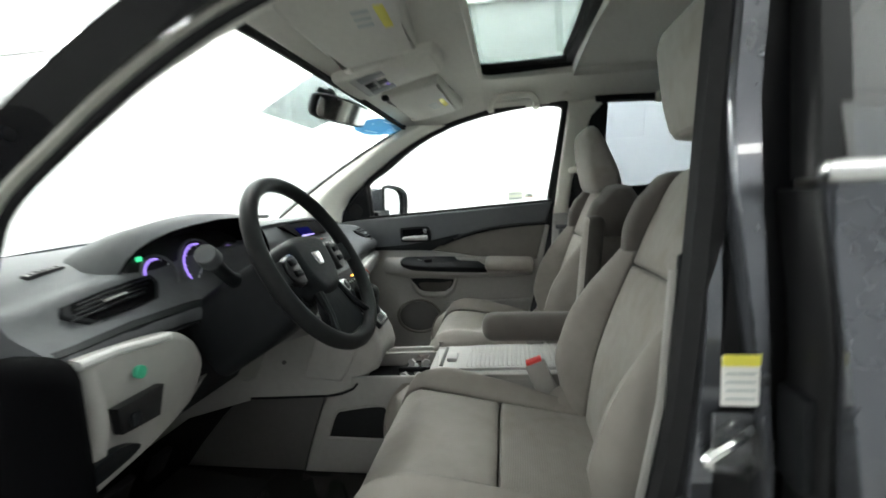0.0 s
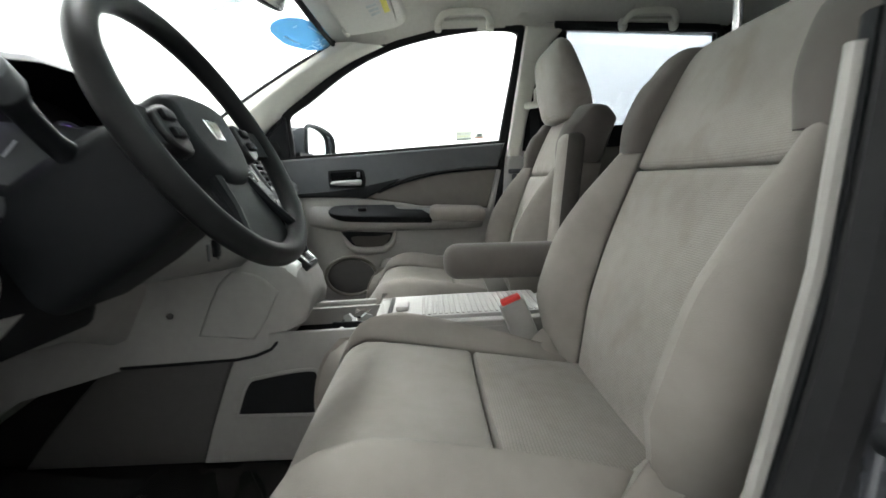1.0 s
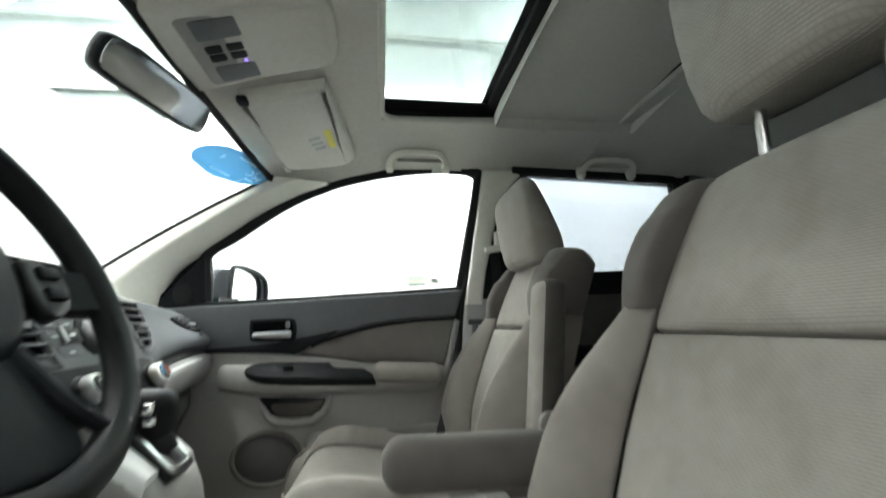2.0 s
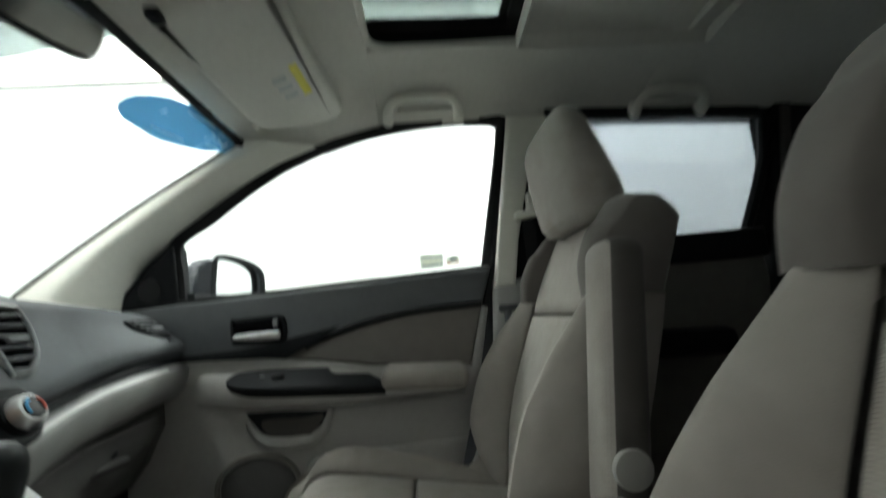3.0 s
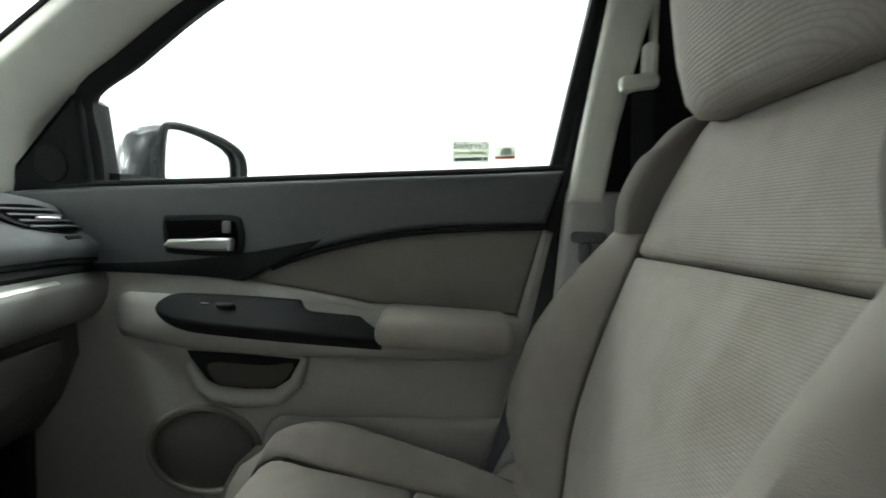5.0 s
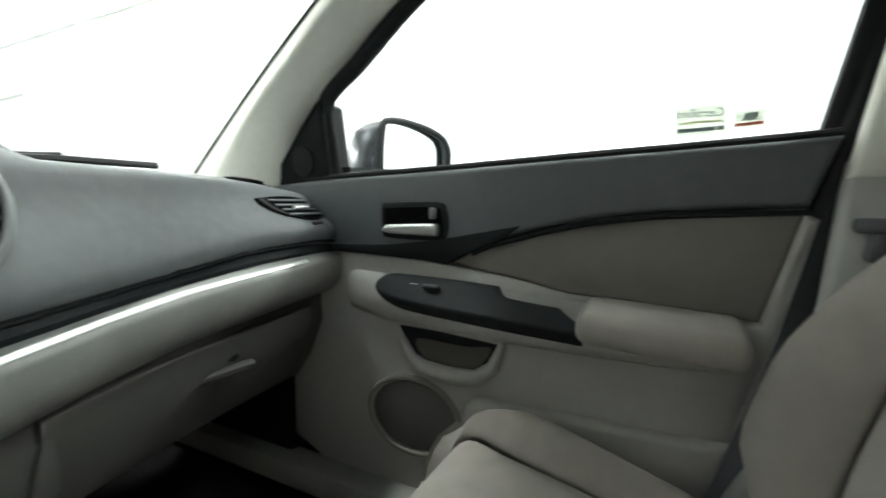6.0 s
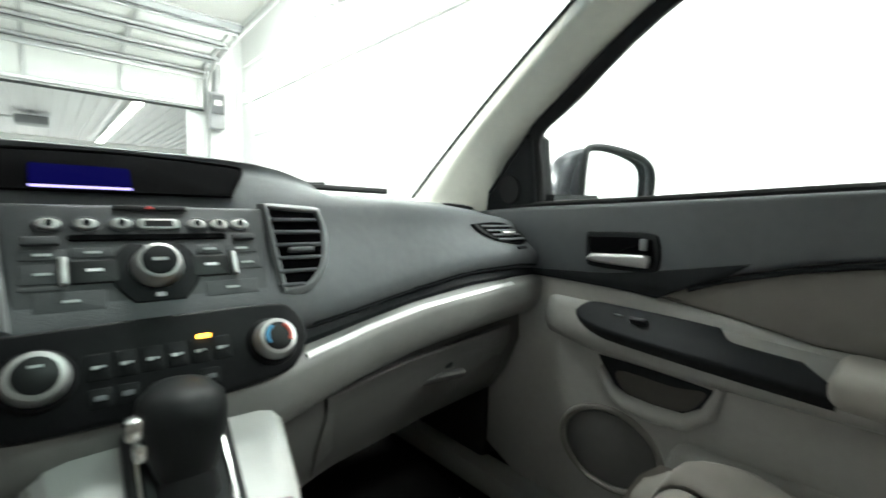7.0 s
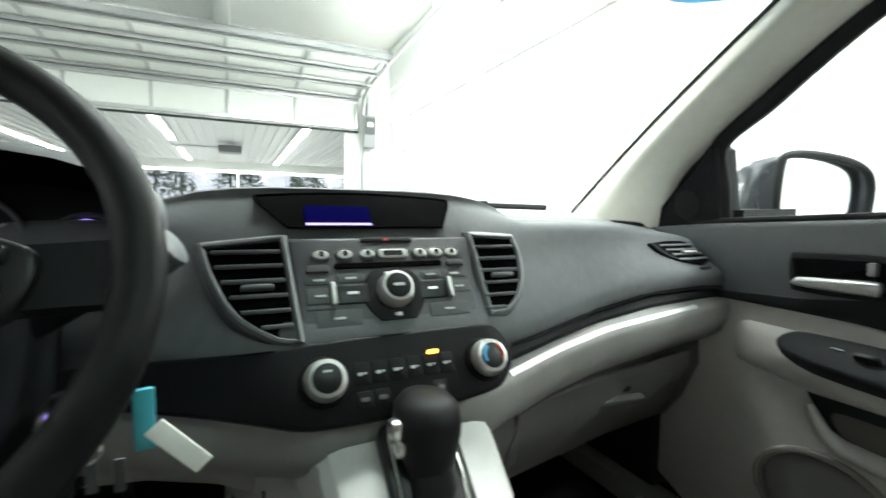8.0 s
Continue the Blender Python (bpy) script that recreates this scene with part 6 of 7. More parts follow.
# vents beside the stack
for s in (1, -1):
    if s < 0:
        hole = [(0.1175, 0.050, 1), (0.188, 0.042, 1), (0.180, 0.010), (0.160, -0.030), (0.128, -0.055), (0.1085, -0.060, 1)]
    else:
        hole = [(0.1175, 0.052, 1), (0.174, 0.048, 1), (0.176, 0.020), (0.165, -0.020), (0.142, -0.045), (0.118, -0.050, 1)]
    rim = inset(smooth_outline(hole, 5), -0.009)
    vt = part("centre_vent", plate([(s * y, v) for y, v in rim], sput, -0.05, 0.003, 0.004), SLATE, dash, "slate-framed centre air vent")
    inner = smooth_outline(hole, 5)
    # Flat near-black plate, painted as the shade inside the vent.
    part("vent_mouth", plate([(s * y, v) for y, v in inner], sput, -0.01, 0.0035, 0.0005, 1), DEEPBLACK, vt, "vent mouth, its depth painted as shade")
    part("vent_rim", tube([sput(s * y, v, 0.0045) for y, v in inset(inner, -0.004)], 0.0052, 8, closed=True, squash=0.6), FRAMEGREY, vt, "satin grey vent frame")
    for k in range(6):
        v = 0.037 - 0.0165 * k
        row = [y for y, vv in inner if abs(vv - v) < 0.02]
        outer_y = interp(-v, sorted([(-q[1], q[0]) for q in inner if q[0] > 0.126])) if k < 6 else 0.15
        y0, y1 = 0.1185 - 0.010 * (0.04 - v) / 0.1, outer_y - 0.003
        if y1 - y0 > 0.012:
            part("slat", rbox(sput(s * (y0 + y1) / 2, v, 0.004), (0.013, y1 - y0, 0.0042), 0.0015, turn(0, -10, 0)), SLATE, vt)
    part("vent_tab", sbox(s * 0.142, -0.006, 0.011, 0.030, 0.006, 0.008, 0.0025), SLATE, vt)

# display under its hood
disp = thing("information_display", (-0.63, -0.02, 1.03), "small blue display under a dark hood", "display")
hoodo = smooth_outline([(-0.139, 0.043), (-0.125, 0.050), (-0.02, 0.056), (0.085, 0.050), (0.100, 0.042), (0.090, 0.020), (0.080, 0.0, 1), (-0.108, 0.0, 1), (-0.125, 0.022)], 5)
def hput(y, v, d):
    return Vector((-0.561 + d - 0.66 * v, y, 1.043 + 0.72 * v))
part("recess", plate(hoodo, hput, -0.04, 0.006, 0.004), DEEPBLACK, disp, "black display recess")
part("hood_rim", tube([hput(y, v, 0.005) for y, v in hoodo], 0.0018, 6, closed=True), DEEPBLACK, disp, "black hood rim")
part("screen", plate(round_rect(-0.088, 0.008, -0.012, 0.034, 0.003), hput, 0.005, 0.0085, 0.0005, 1), SCREEN, disp, "glowing blue screen")
part("status_bar", plate(round_rect(-0.088, 0.003, -0.012, 0.0065, 0.001), hput, 0.005, 0.0088, 0.0005, 1), SCREENLINE, disp, "bright violet bar")

# climate panel
HO = Vector((-0.462, 0, 0.900))
HU = Vector((-0.50, 0, 0.866))
HN = Vector((0.866, 0, 0.50))
def cput(y, v, d):
    return HO + Vector((0, y, 0)) + HU * v + HN * d
HT = turn(0, -30, 0)


def fascia_put(y, v, d):
    return cput(y, v, d) + Vector((min(0.0, faceb(y)[0] + 0.484), 0, 0))


clim = thing("climate_panel", tuple(cput(0, -0.05, 0)), "gloss black climate panel with two silver dials", "climate control")
co = smooth_outline([(-0.335, 0.014, 1), (-0.25, 0.022), (-0.160, 0.029), (-0.100, 0.035), (0.0, 0.037), (0.095, 0.037), (0.118, 0.028), (0.128, 0.002), (0.116, -0.024), (0.09, -0.038), (0.0, -0.046), (-0.09, -0.046), (-0.14, -0.036), (-0.22, -0.024), (-0.335, -0.018, 1)], 5)
part("panel", plate(co, fascia_put, -0.06, 0.003, 0.004, 3), PIANOBLACK, clim, "gloss black panel")
for y in (-0.087, 0.089):
    part("dial_cup", cyl(cput(y, -0.004, 0.0), cput(y, -0.004, 0.008), 0.0245, 0.0235, 36, 0.003), PIANOBLACK, clim, "black dial cup")
    kn = part("dial", cyl(cput(y, -0.004, 0.008), cput(y, -0.004, 0.024), 0.0205, 0.0185, 40, 0.003), ALU, clim, "silver ring dial")
    part("dial_face", cyl(cput(y, -0.004, 0.022), cput(y, -0.004, 0.0255), 0.0142, 0.0138, 32, 0.001), GLOSSBLACK, kn, "black dial face")
    if y > 0:
        for m, sg in ((BLUE, -1), (REDINK, 1)):
            arc = [cput(y + 0.0115 * math.cos(a), -0.004 + 0.0115 * math.sin(a), 0.0258) for a in (math.pi / 2 - sg * q for q in (0.5, 0.9, 1.3, 1.7, 2.1))]
            part("temperature_arc", tube(arc, 0.0018, 6), m, kn, "coloured temperature arc")
    else:
        part("dial_mark", rbox(cput(y, 0.002, 0.0258), (0.0006, 0.008, 0.002), 0, HT), PALEINK, kn)
for k in range(6):
    y = -0.050 + 0.0185 * k
    bt = part("climate_button", plate(round_rect(y - 0.008, -0.012, y + 0.008, 0.010, 0.002), cput, 0.002, 0.0036, 0.0005), PIANOBLACK, clim)
    part("button_print", plate(round_rect(y - 0.0045, -0.003, y + 0.001, 0.000, 0.0008, 1), cput, 0.004, 0.0052, 0.0002, 1), PALEINK, bt)
    part("button_print", plate(round_rect(y + 0.002, -0.002, y + 0.0045, 0.000, 0.0004, 1), cput, 0.004, 0.0052, 0.0002, 1), PALEINK, bt)
for y in (-0.050, -0.032, 0.030):
    bt = part("climate_button", plate(round_rect(y - 0.008, -0.034, y + 0.008, -0.018, 0.002), cput, 0.002, 0.0036, 0.0005), PIANOBLACK, clim)
    part("button_print", plate(round_rect(y - 0.004, -0.028, y + 0.004, -0.024, 0.0008, 1), cput, 0.004, 0.0052, 0.0002, 1), SLATE, bt)
part("amber_lamp", plate(round_rect(0.022, 0.010, 0.034, 0.0135, 0.0012, 2), cput, 0.003, 0.0072, 0.0003, 1), AMBER, clim, "glowing amber indicator")

# ---- tunnel, shifter, console ----
tun = thing("centre_console", (-0.2, 0.02, 0.34), "grey plastic centre console with cup holders", "console")
def shroud_ring(x, zt, w, zb=0.60, lean=0.0):
    """A section whose foot lies further forward than its top by lean."""
    pts = [(-w - 0.022, zb), (-w - 0.016, (zt + zb) / 2), (-w - 0.004, zt - 0.022), (-w + 0.008, zt - 0.004), (-w + 0.022, zt), (0, zt + 0.003)]
    pts += [(-y, z) for y, z in pts[4::-1]]
    return [(x - lean * max(0.0, (zt - 0.03 - z) / (zt - 0.03 - zb)), y, z) for y, z in pts]


rows = [(-1.05, 0.70, 0.17, 0.45), (-0.90, 0.78, 0.155, 0.55), (-0.70, 0.86, 0.125, 0.60), (-0.58, 0.86, 0.112, 0.60), (-0.50, 0.853, 0.102, 0.60), (-0.45, 0.832, 0.094, 0.605, 0.035), (-0.40, 0.797, 0.088, 0.61, 0.06), (-0.376, 0.770, 0.084, 0.62, 0.07), (-0.363, 0.746, 0.080, 0.63, 0.072), (-0.357, 0.722, 0.076, 0.632, 0.072), (-0.360, 0.70, 0.072, 0.635, 0.07)]
part("shroud", loft([shroud_ring(*r) for r in rows]), GREY, tun, "grey shroud rising to the dash", angle=55)
rings = []
for x, zt, w in ((-0.58, 0.860, 0.112), (-0.54, 0.8575, 0.107), (-0.50, 0.853, 0.102), (-0.475, 0.844, 0.098), (-0.45, 0.832, 0.094), (-0.425, 0.816, 0.091), (-0.40, 0.797, 0.088), (-0.380, 0.780, 0.0855)):
    rings.append([(x, -w - 0.001, zt - 0.018), (x, -w + 0.008, zt - 0.001), (x, -w + 0.022, zt + 0.0032), (x, 0, zt + 0.0055), (x, w - 0.022, zt + 0.0032), (x, w - 0.008, zt - 0.001), (x, w + 0.001, zt - 0.018), (x, 0, zt - 0.02)])
SHROUD_W = [(r[0], r[2], r[1], r[3]) for r in rows]


def shroud_put(u, v, d):
    w, zt, zb = interp(u, SHROUD_W)
    return Vector((u, -interp(v, [(zb, w + 0.022), ((zt + zb) / 2, w + 0.016), (zt - 0.022, w + 0.004)]) - d, v))


part("side_pad", plate(smooth_outline([(-0.57, 0.655, 1), (-0.53, 0.752), (-0.50, 0.785, 1), (-0.45, 0.770), (-0.415, 0.735, 1), (-0.440, 0.68), (-0.465, 0.640, 1)], 4), shroud_put, -0.01, 0.005, 0.005, 4), GREY, tun, "raised pad on the shroud side", angle=60)
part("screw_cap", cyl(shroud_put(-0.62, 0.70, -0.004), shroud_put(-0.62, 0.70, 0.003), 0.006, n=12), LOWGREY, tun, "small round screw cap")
part("shroud_seam", tube([(-0.72, -0.150, 0.600), (-0.58, -0.1345, 0.600), (-0.50, -0.1245, 0.600), (-0.465, -0.1175, 0.604), (-0.435, -0.112, 0.615), (-0.42, -0.104, 0.632)], 0.0035, 6), RUBBER, tun, "dark seam under the shroud")
part("shift_surround", loft(rings), SILVERTRIM, tun, "silver-grey shift surround")
def console_side_put(u, v, d):
    return Vector((u, -0.105 - 0.02 * (0.64 - v) - d, v))


part("lower_side", plate(smooth_outline([(-0.50, 0.632, 1), (-0.34, 0.64, 1), (0.16, 0.655, 1), (0.20, 0.36, 1), (-0.60, 0.36, 1), (-0.575, 0.44), (-0.535, 0.55)], 4), console_side_put, -0.03, 0.0, 0.006), GREY, tun, "grey console side")
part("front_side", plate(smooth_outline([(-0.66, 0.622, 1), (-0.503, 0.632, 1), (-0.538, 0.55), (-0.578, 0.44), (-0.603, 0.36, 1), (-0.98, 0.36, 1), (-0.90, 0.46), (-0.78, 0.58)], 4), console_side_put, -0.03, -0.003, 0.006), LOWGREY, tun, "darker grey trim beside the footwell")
part("lower_side", plate([(-0.80, 0.60), (-0.50, 0.632), (0.16, 0.655), (0.20, 0.36), (-0.90, 0.36)], lambda u, v, d: Vector((u, 0.112 + d, v)), 0.0, 0.03, 0.006), GREY, tun, "grey console side")
# Flat black plate: the cubby's inner shade is painted, not hollowed.
cub = part("side_cubby", plate(smooth_outline([(-0.515, 0.472, 1), (-0.490, 0.535), (-0.46, 0.548), (-0.37, 0.561), (-0.345, 0.550), (-0.345, 0.480), (-0.36, 0.470, 1)], 5), lambda u, v, d: console_side_put(u, v, d), -0.01, 0.0012, 0.0005, 1), GLOSSBLACK, tun, "side cubby, its depth painted dark")
part("cubby_rim", tube([console_side_put(u, v, 0.001) for u, v in smooth_outline([(-0.520, 0.467, 1), (-0.495, 0.538), (-0.46, 0.553), (-0.37, 0.566), (-0.340, 0.552), (-0.340, 0.478), (-0.36, 0.464, 1)], 5)], 0.004, 6, closed=True), GREY, cub)
def tray(lo, hi, mat, name, label="", r=0.005, drop=0.05):
    """A bar of the console top, which rises gently towards the rear."""
    bm = bmesh.new()
    pts = round_rect(lo[0], lo[1], hi[0], hi[1], r, 3)
    return part(name, plate(pts, lambda u, v, d: Vector((u, v, 0.640 + 0.026 * (u + 0.375) + d)), -drop, 0.010, 0.004, bm=bm), mat, tun, label)


tray((-0.440, -0.108, 0), (-0.205, -0.097, 0), GREY, "well_rim", "thin grey rim of the well", 0.003)
tray((-0.440, 0.128, 0), (-0.205, 0.140, 0), GREY, "well_rim", "thin grey rim of the well", 0.003)
tray((-0.226, -0.104, 0), (0.165, -0.074, 0), GREY, "top_rail", "grey console top rail")
tray((-0.226, 0.110, 0), (0.165, 0.140, 0), GREY, "top_rail", "grey console top rail")
tray((-0.226, -0.075, 0), (-0.196, 0.111, 0), GREY, "top_bridge", "grey bridge behind the cup holders", 0.003)
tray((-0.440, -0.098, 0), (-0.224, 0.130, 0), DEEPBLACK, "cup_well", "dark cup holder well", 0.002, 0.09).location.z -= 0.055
tray((0.13, -0.075, 0), (0.165, 0.111, 0), GREY, "top_rear", "grey rear of the console top", 0.003)
for y in (-0.035, 0.070):
    part("cup_ring", tube([(-0.285 + 0.038 * math.cos(a), y + 0.038 * math.sin(a), 0.612) for a in (2 * math.pi * k / 28 for k in range(28))], 0.003, 6, closed=True), BLACK, tun)
    for k in range(3):
        a = 2.1 * k + 0.5
        part("cup_grip", loft([[(-0.285 + r * math.cos(a) - w * math.sin(a), y + r * math.sin(a) + w * math.cos(a), z) for w, z in ((-0.006, z0), (0.006, z0), (0.004, z1), (-0.004, z1))] for r, z0, z1 in ((0.040, 0.60, 0.622), (0.024, 0.60, 0.630), (0.012, 0.604, 0.622))]), LIDGREY, tun, "pale grey cup grip")
part("well_divider", rbox((-0.285, 0.017, 0.622), (0.10, 0.008, 0.016), 0.003), BLACK, tun)
lid = part("roller_lid", plate(round_rect(-0.200, -0.072, 0.16, 0.108, 0.008), lambda u, v, d: Vector((u, v, 0.645 + 0.026 * (u + 0.375) + d)), -0.01, 0.012, 0.002), LIDGREY, tun, "light grey roller shutter lid")
for k in range(22):
    x = -0.115 + 0.0125 * k
    part("lid_rib", rbox((x, 0.018, 0.6578 + 0.026 * (x + 0.375)), (0.0085, 0.165, 0.0028), 0.0012, seg=1), LIDGREY, lid)
part("lid_gap", rbox((-0.192, 0.018, 0.663), (0.010, 0.15, 0.004), 0.001), GLOSSBLACK, lid)
part("lid_handle", rbox((-0.165, 0.0, 0.668), (0.030, 0.055, 0.014), 0.005), LIDGREY, lid)
part("rear_box", rbox((0.26, 0.0, 0.52), (0.22, 0.20, 0.30), 0.02), GREY, tun, "grey rear console box")

gear = thing("gear_selector", (-0.40, 0.0, 0.80), "black leather gear knob on a gloss black gate", "gear lever")
GD = Vector((0.72, 0, -0.69))
GNv = Vector((0.69, 0, 0.72))
GO = Vector((-0.418, 0.0, 0.822))
def gateput(y, v, d):
    return GO + Vector((0, y, 0)) - GD * v + GNv * d
gt = part("gate", plate(round_rect(-0.040, -0.075, 0.040, 0.040, 0.010), gateput, -0.01, 0.006, 0.003), GLOSSBLACK, gear, "gloss black shift gate")
part("gate_rim", tube([gateput(y, v, 0.006) for y, v in round_rect(-0.031, -0.066, 0.031, 0.032, 0.008)], 0.0025, 6, closed=True), CHROME, gt, "chrome gate rim")
part("gate_slot", plate(round_rect(-0.010, -0.060, 0.012, 0.026, 0.004), gateput, 0.004, 0.0072, 0.0005, 1), RUBBER, gt)
part("lever_boot", cyl((-0.395, 0.0, 0.80), (-0.405, 0, 0.845), 0.022, 0.016, 20, 0.004), RUBBER, gear)
kr = []
for h, r1, r2 in ((0.0, 0.013, 0.014), (0.012, 0.017, 0.018), (0.03, 0.021, 0.023), (0.05, 0.0245, 0.028), (0.066, 0.0255, 0.030), (0.078, 0.024, 0.029), (0.087, 0.018, 0.023), (0.091, 0.008, 0.011)):
    kr.append([(-0.402 - 0.16 * h + 1.2 * r2 * math.cos(a), 1.28 * r1 * math.sin(a), 0.812 + 0.86 * h) for a in (2 * math.pi * k / 24 for k in range(24))])
part("knob", loft(kr), LEATHER, gear, "black leather gear knob", angle=70)
part("release_button", rbox((-0.404, -0.034, 0.866), (0.017, 0.014, 0.018), 0.005), CHROME, gear, "chrome release button")
part("button_plate", rbox((-0.402, -0.031, 0.849), (0.018, 0.010, 0.016), 0.004), CHROME, gear)

# ---- driver's side ----
WC = Vector((-0.381, -0.398, 1.019))
TILTW = radians(28.5)
WUv = Vector((-math.sin(TILTW), 0, math.cos(TILTW)))
WN = Vector((math.cos(TILTW), 0, math.sin(TILTW)))
def wput(y, v, d):
    return WC + Vector((0, y, 0)) + WUv * v + WN * d
wheel = thing("steering_wheel", tuple(WC), "black three-spoke steering wheel with grey switches", "steering wheel")
part("rim", tube([wput(0.180 * math.cos(a), 0.180 * math.sin(a), 0.0) for a in (2 * math.pi * k / 72 for k in range(72))], 0.0158, 14, closed=True, squash=1.0), LEATHER, wheel, "black leather wheel rim")
hub = smooth_outline([(-0.078, 0.036), (-0.055, 0.058), (0.0, 0.064), (0.055, 0.058), (0.078, 0.036), (0.072, -0.02), (0.045, -0.062), (0.0, -0.072), (-0.045, -0.062), (-0.072, -0.02)], 5)
hb2 = part("hub_pad", plate(hub, wput, -0.05, 0.006, 0.022, 6), BLACK, wheel, "black hub pad")
em = smooth_outline([(-0.017, 0.013), (-0.012, 0.015), (0.012, 0.015), (0.017, 0.013), (0.012, -0.012), (0.009, -0.014), (-0.009, -0.014), (-0.012, -0.012)], 3)
part("emblem", plate(em, lambda y, v, d: wput(y, v + 0.004, d), 0.004, 0.0085, 0.002), CHROME, hb2, "plain chrome emblem")
for sg in (1, -1):
    sp = part("spoke", loft([[wput(sg * 0.06, 0.030, -0.012), wput(sg * 0.06, 0.030, -0.030), wput(sg * 0.06, -0.022, -0.034), wput(sg * 0.06, -0.022, -0.012)], [wput(sg * 0.11, 0.022, -0.004), wput(sg * 0.11, 0.022, -0.022), wput(sg * 0.11, -0.020, -0.022), wput(sg * 0.11, -0.020, -0.004)], [wput(sg * 0.166, 0.022, 0.004), wput(sg * 0.166, 0.022, -0.008), wput(sg * 0.166, -0.022, -0.008), wput(sg * 0.166, -0.022, 0.004)]]), BLACK, wheel, "black wheel spoke")
    part("switch_pod", plate(smooth_outline([(sg * 0.082, 0.026), (sg * 0.120, 0.020), (sg * 0.128, 0.0), (sg * 0.115, -0.026), (sg * 0.084, -0.030)], 4), wput, -0.010, 0.004, 0.004), GLOSSBLACK, sp, "black wheel switch pod")
    for v in (0.012, -0.010):
        part("switch", rbox(wput(sg * 0.102, v, 0.006), (0.008, 0.024, 0.013), 0.003, turn(0, -28.5, 0)), BLACK, sp)
    part("lower_spoke", tube([wput(sg * 0.045, -0.060, -0.012), wput(sg * 0.062, -0.105, -0.004), wput(sg * 0.092, -0.146, 0.002)], [0.011, 0.008, 0.007], 8), BLACK, wheel, "black lower spoke")
part("lower_bridge", plate(smooth_outline([(-0.046, -0.066), (0.046, -0.066), (0.074, -0.150), (0.0, -0.163), (-0.074, -0.150)], 4), wput, -0.022, -0.006, 0.005), BLACK, wheel, "black lower spoke bridge")
column = thing("steering_column", tuple(wput(0, -0.05, -0.2)), "black steering column shroud with stalks and key", "steering column")
cr = []
for d, w, h0, h1 in ((-0.04, 0.062, -0.075, 0.055), (-0.09, 0.080, -0.095, 0.060), (-0.16, 0.088, -0.105, 0.058), (-0.26, 0.09, -0.11, 0.05)):
    cr.append([wput(y, v, d) for y, v in round_rect(-w, h0, w, h1, 0.035, 4)])
part("shroud", loft(cr), BLACK, column, "black column shroud", angle=50)
for sg, low in ((1, 0.035), (-1, 0.0)):
    stk = part("stalk", tube([(-0.515, WC.y + sg * 0.06, 0.988 - low), (-0.512, WC.y + sg * 0.10, 1.008 - low), (-0.502, WC.y + sg * 0.145, 1.036 - low), (-0.496, WC.y + sg * 0.165, 1.049 - low)], [0.017, 0.0125, 0.013, 0.019], 12), BLACK, column, "black control stalk")
    part("stalk_tip", cyl((-0.496, WC.y + sg * 0.164, 1.048 - low), (-0.489, WC.y + sg * 0.190, 1.064 - low), 0.0195, 0.018, 20, 0.004), SLATE, stk, "dark grey stalk end")
part("ignition", cyl((-0.490, -0.300, 0.888), (-0.462, -0.288, 0.894), 0.014, bev=0.002), ALU, column, "silver ignition ring")
part("ignition_glow", tube([(-0.461, -0.2875 + 0.010 * math.sin(a), 0.894 + 0.010 * math.cos(a)) for a in (2 * math.pi * k / 20 for k in range(20))], 0.002, 6, closed=True), VIOLET, column)
keys = thing("car_key", (-0.40, -0.27, 0.82), "black car key with a teal tag and a paper tag", "key")
part("key_head", rbox((-0.440, -0.272, 0.905), (0.018, 0.030, 0.042), 0.007), GLOSSBLACK, keys, "black key head")
part("key_ring", tube([(-0.438, -0.268 + 0.012 * math.cos(a), 0.880 + 0.012 * math.sin(a)) for a in (2 * math.pi * k / 20 for k in range(20))], 0.0015, 6, closed=True), CHROME, keys, "thin steel ring")
part("teal_tag", rbox((-0.418, -0.225, 0.905), (0.005, 0.014, 0.050), 0.002, turn(0, 8, 8)), TEAL, keys, "teal plastic tag")
part("paper_tag", rbox((-0.408, -0.202, 0.884), (0.003, 0.050, 0.015), 0.001, turn(-50, 0, 8)), PAPER, keys, "white paper tag")
part("fob", rbox((-0.445, -0.285, 0.855), (0.010, 0.018, 0.030), 0.004), BLACK, keys, "dark fob")
for q in (-0.27, -0.25):
    part("spare_key", rbox((-0.462 + 0.3 * (q + 0.26), q, 0.845), (0.003, 0.008, 0.028), 0.001), SLATE, keys, "small spare key")

clus = thing("instrument_cluster", (-0.68, -0.40, 0.98), "dark instrument cluster glowing violet under a hood", "instrument cluster")
def hoodring(x, w, zt, zb):
    pts = []
    for k in range(17):
        a = math.pi * k / 16
        c, s_ = math.cos(a), math.sin(a)
        pts.append((x, -0.395 - w * math.copysign(abs(c) ** 0.7, c), zb + (zt - zb) * abs(s_) ** 0.7))
    return pts
def hood_section(x, w, zt, k=1.0):
    pts = [(-0.41 + (q[1] + 0.395) * k, 0.985 + (q[2] - 0.985) * (1 - (1 - k) * 1.3)) for q in hoodring(x, w, zt, 0.985)]
    return [(x - 0.085 * max(0.0, (-0.40 - y) / 0.2) ** 1.3, y, z - 0.02 * max(0.0, (-0.40 - y) / 0.2)) for y, z in pts]


hr2 = [hood_section(-0.93, 0.09, 1.03), hood_section(-0.82, 0.135, 1.072), hood_section(-0.72, 0.175, 1.110), hood_section(-0.64, 0.194, 1.127), hood_section(-0.592, 0.191, 1.124), hood_section(-0.578, 0.189, 1.117, 0.985), hood_section(-0.584, 0.189, 1.114, 0.95), hood_section(-0.70, 0.178, 1.085, 0.92)]
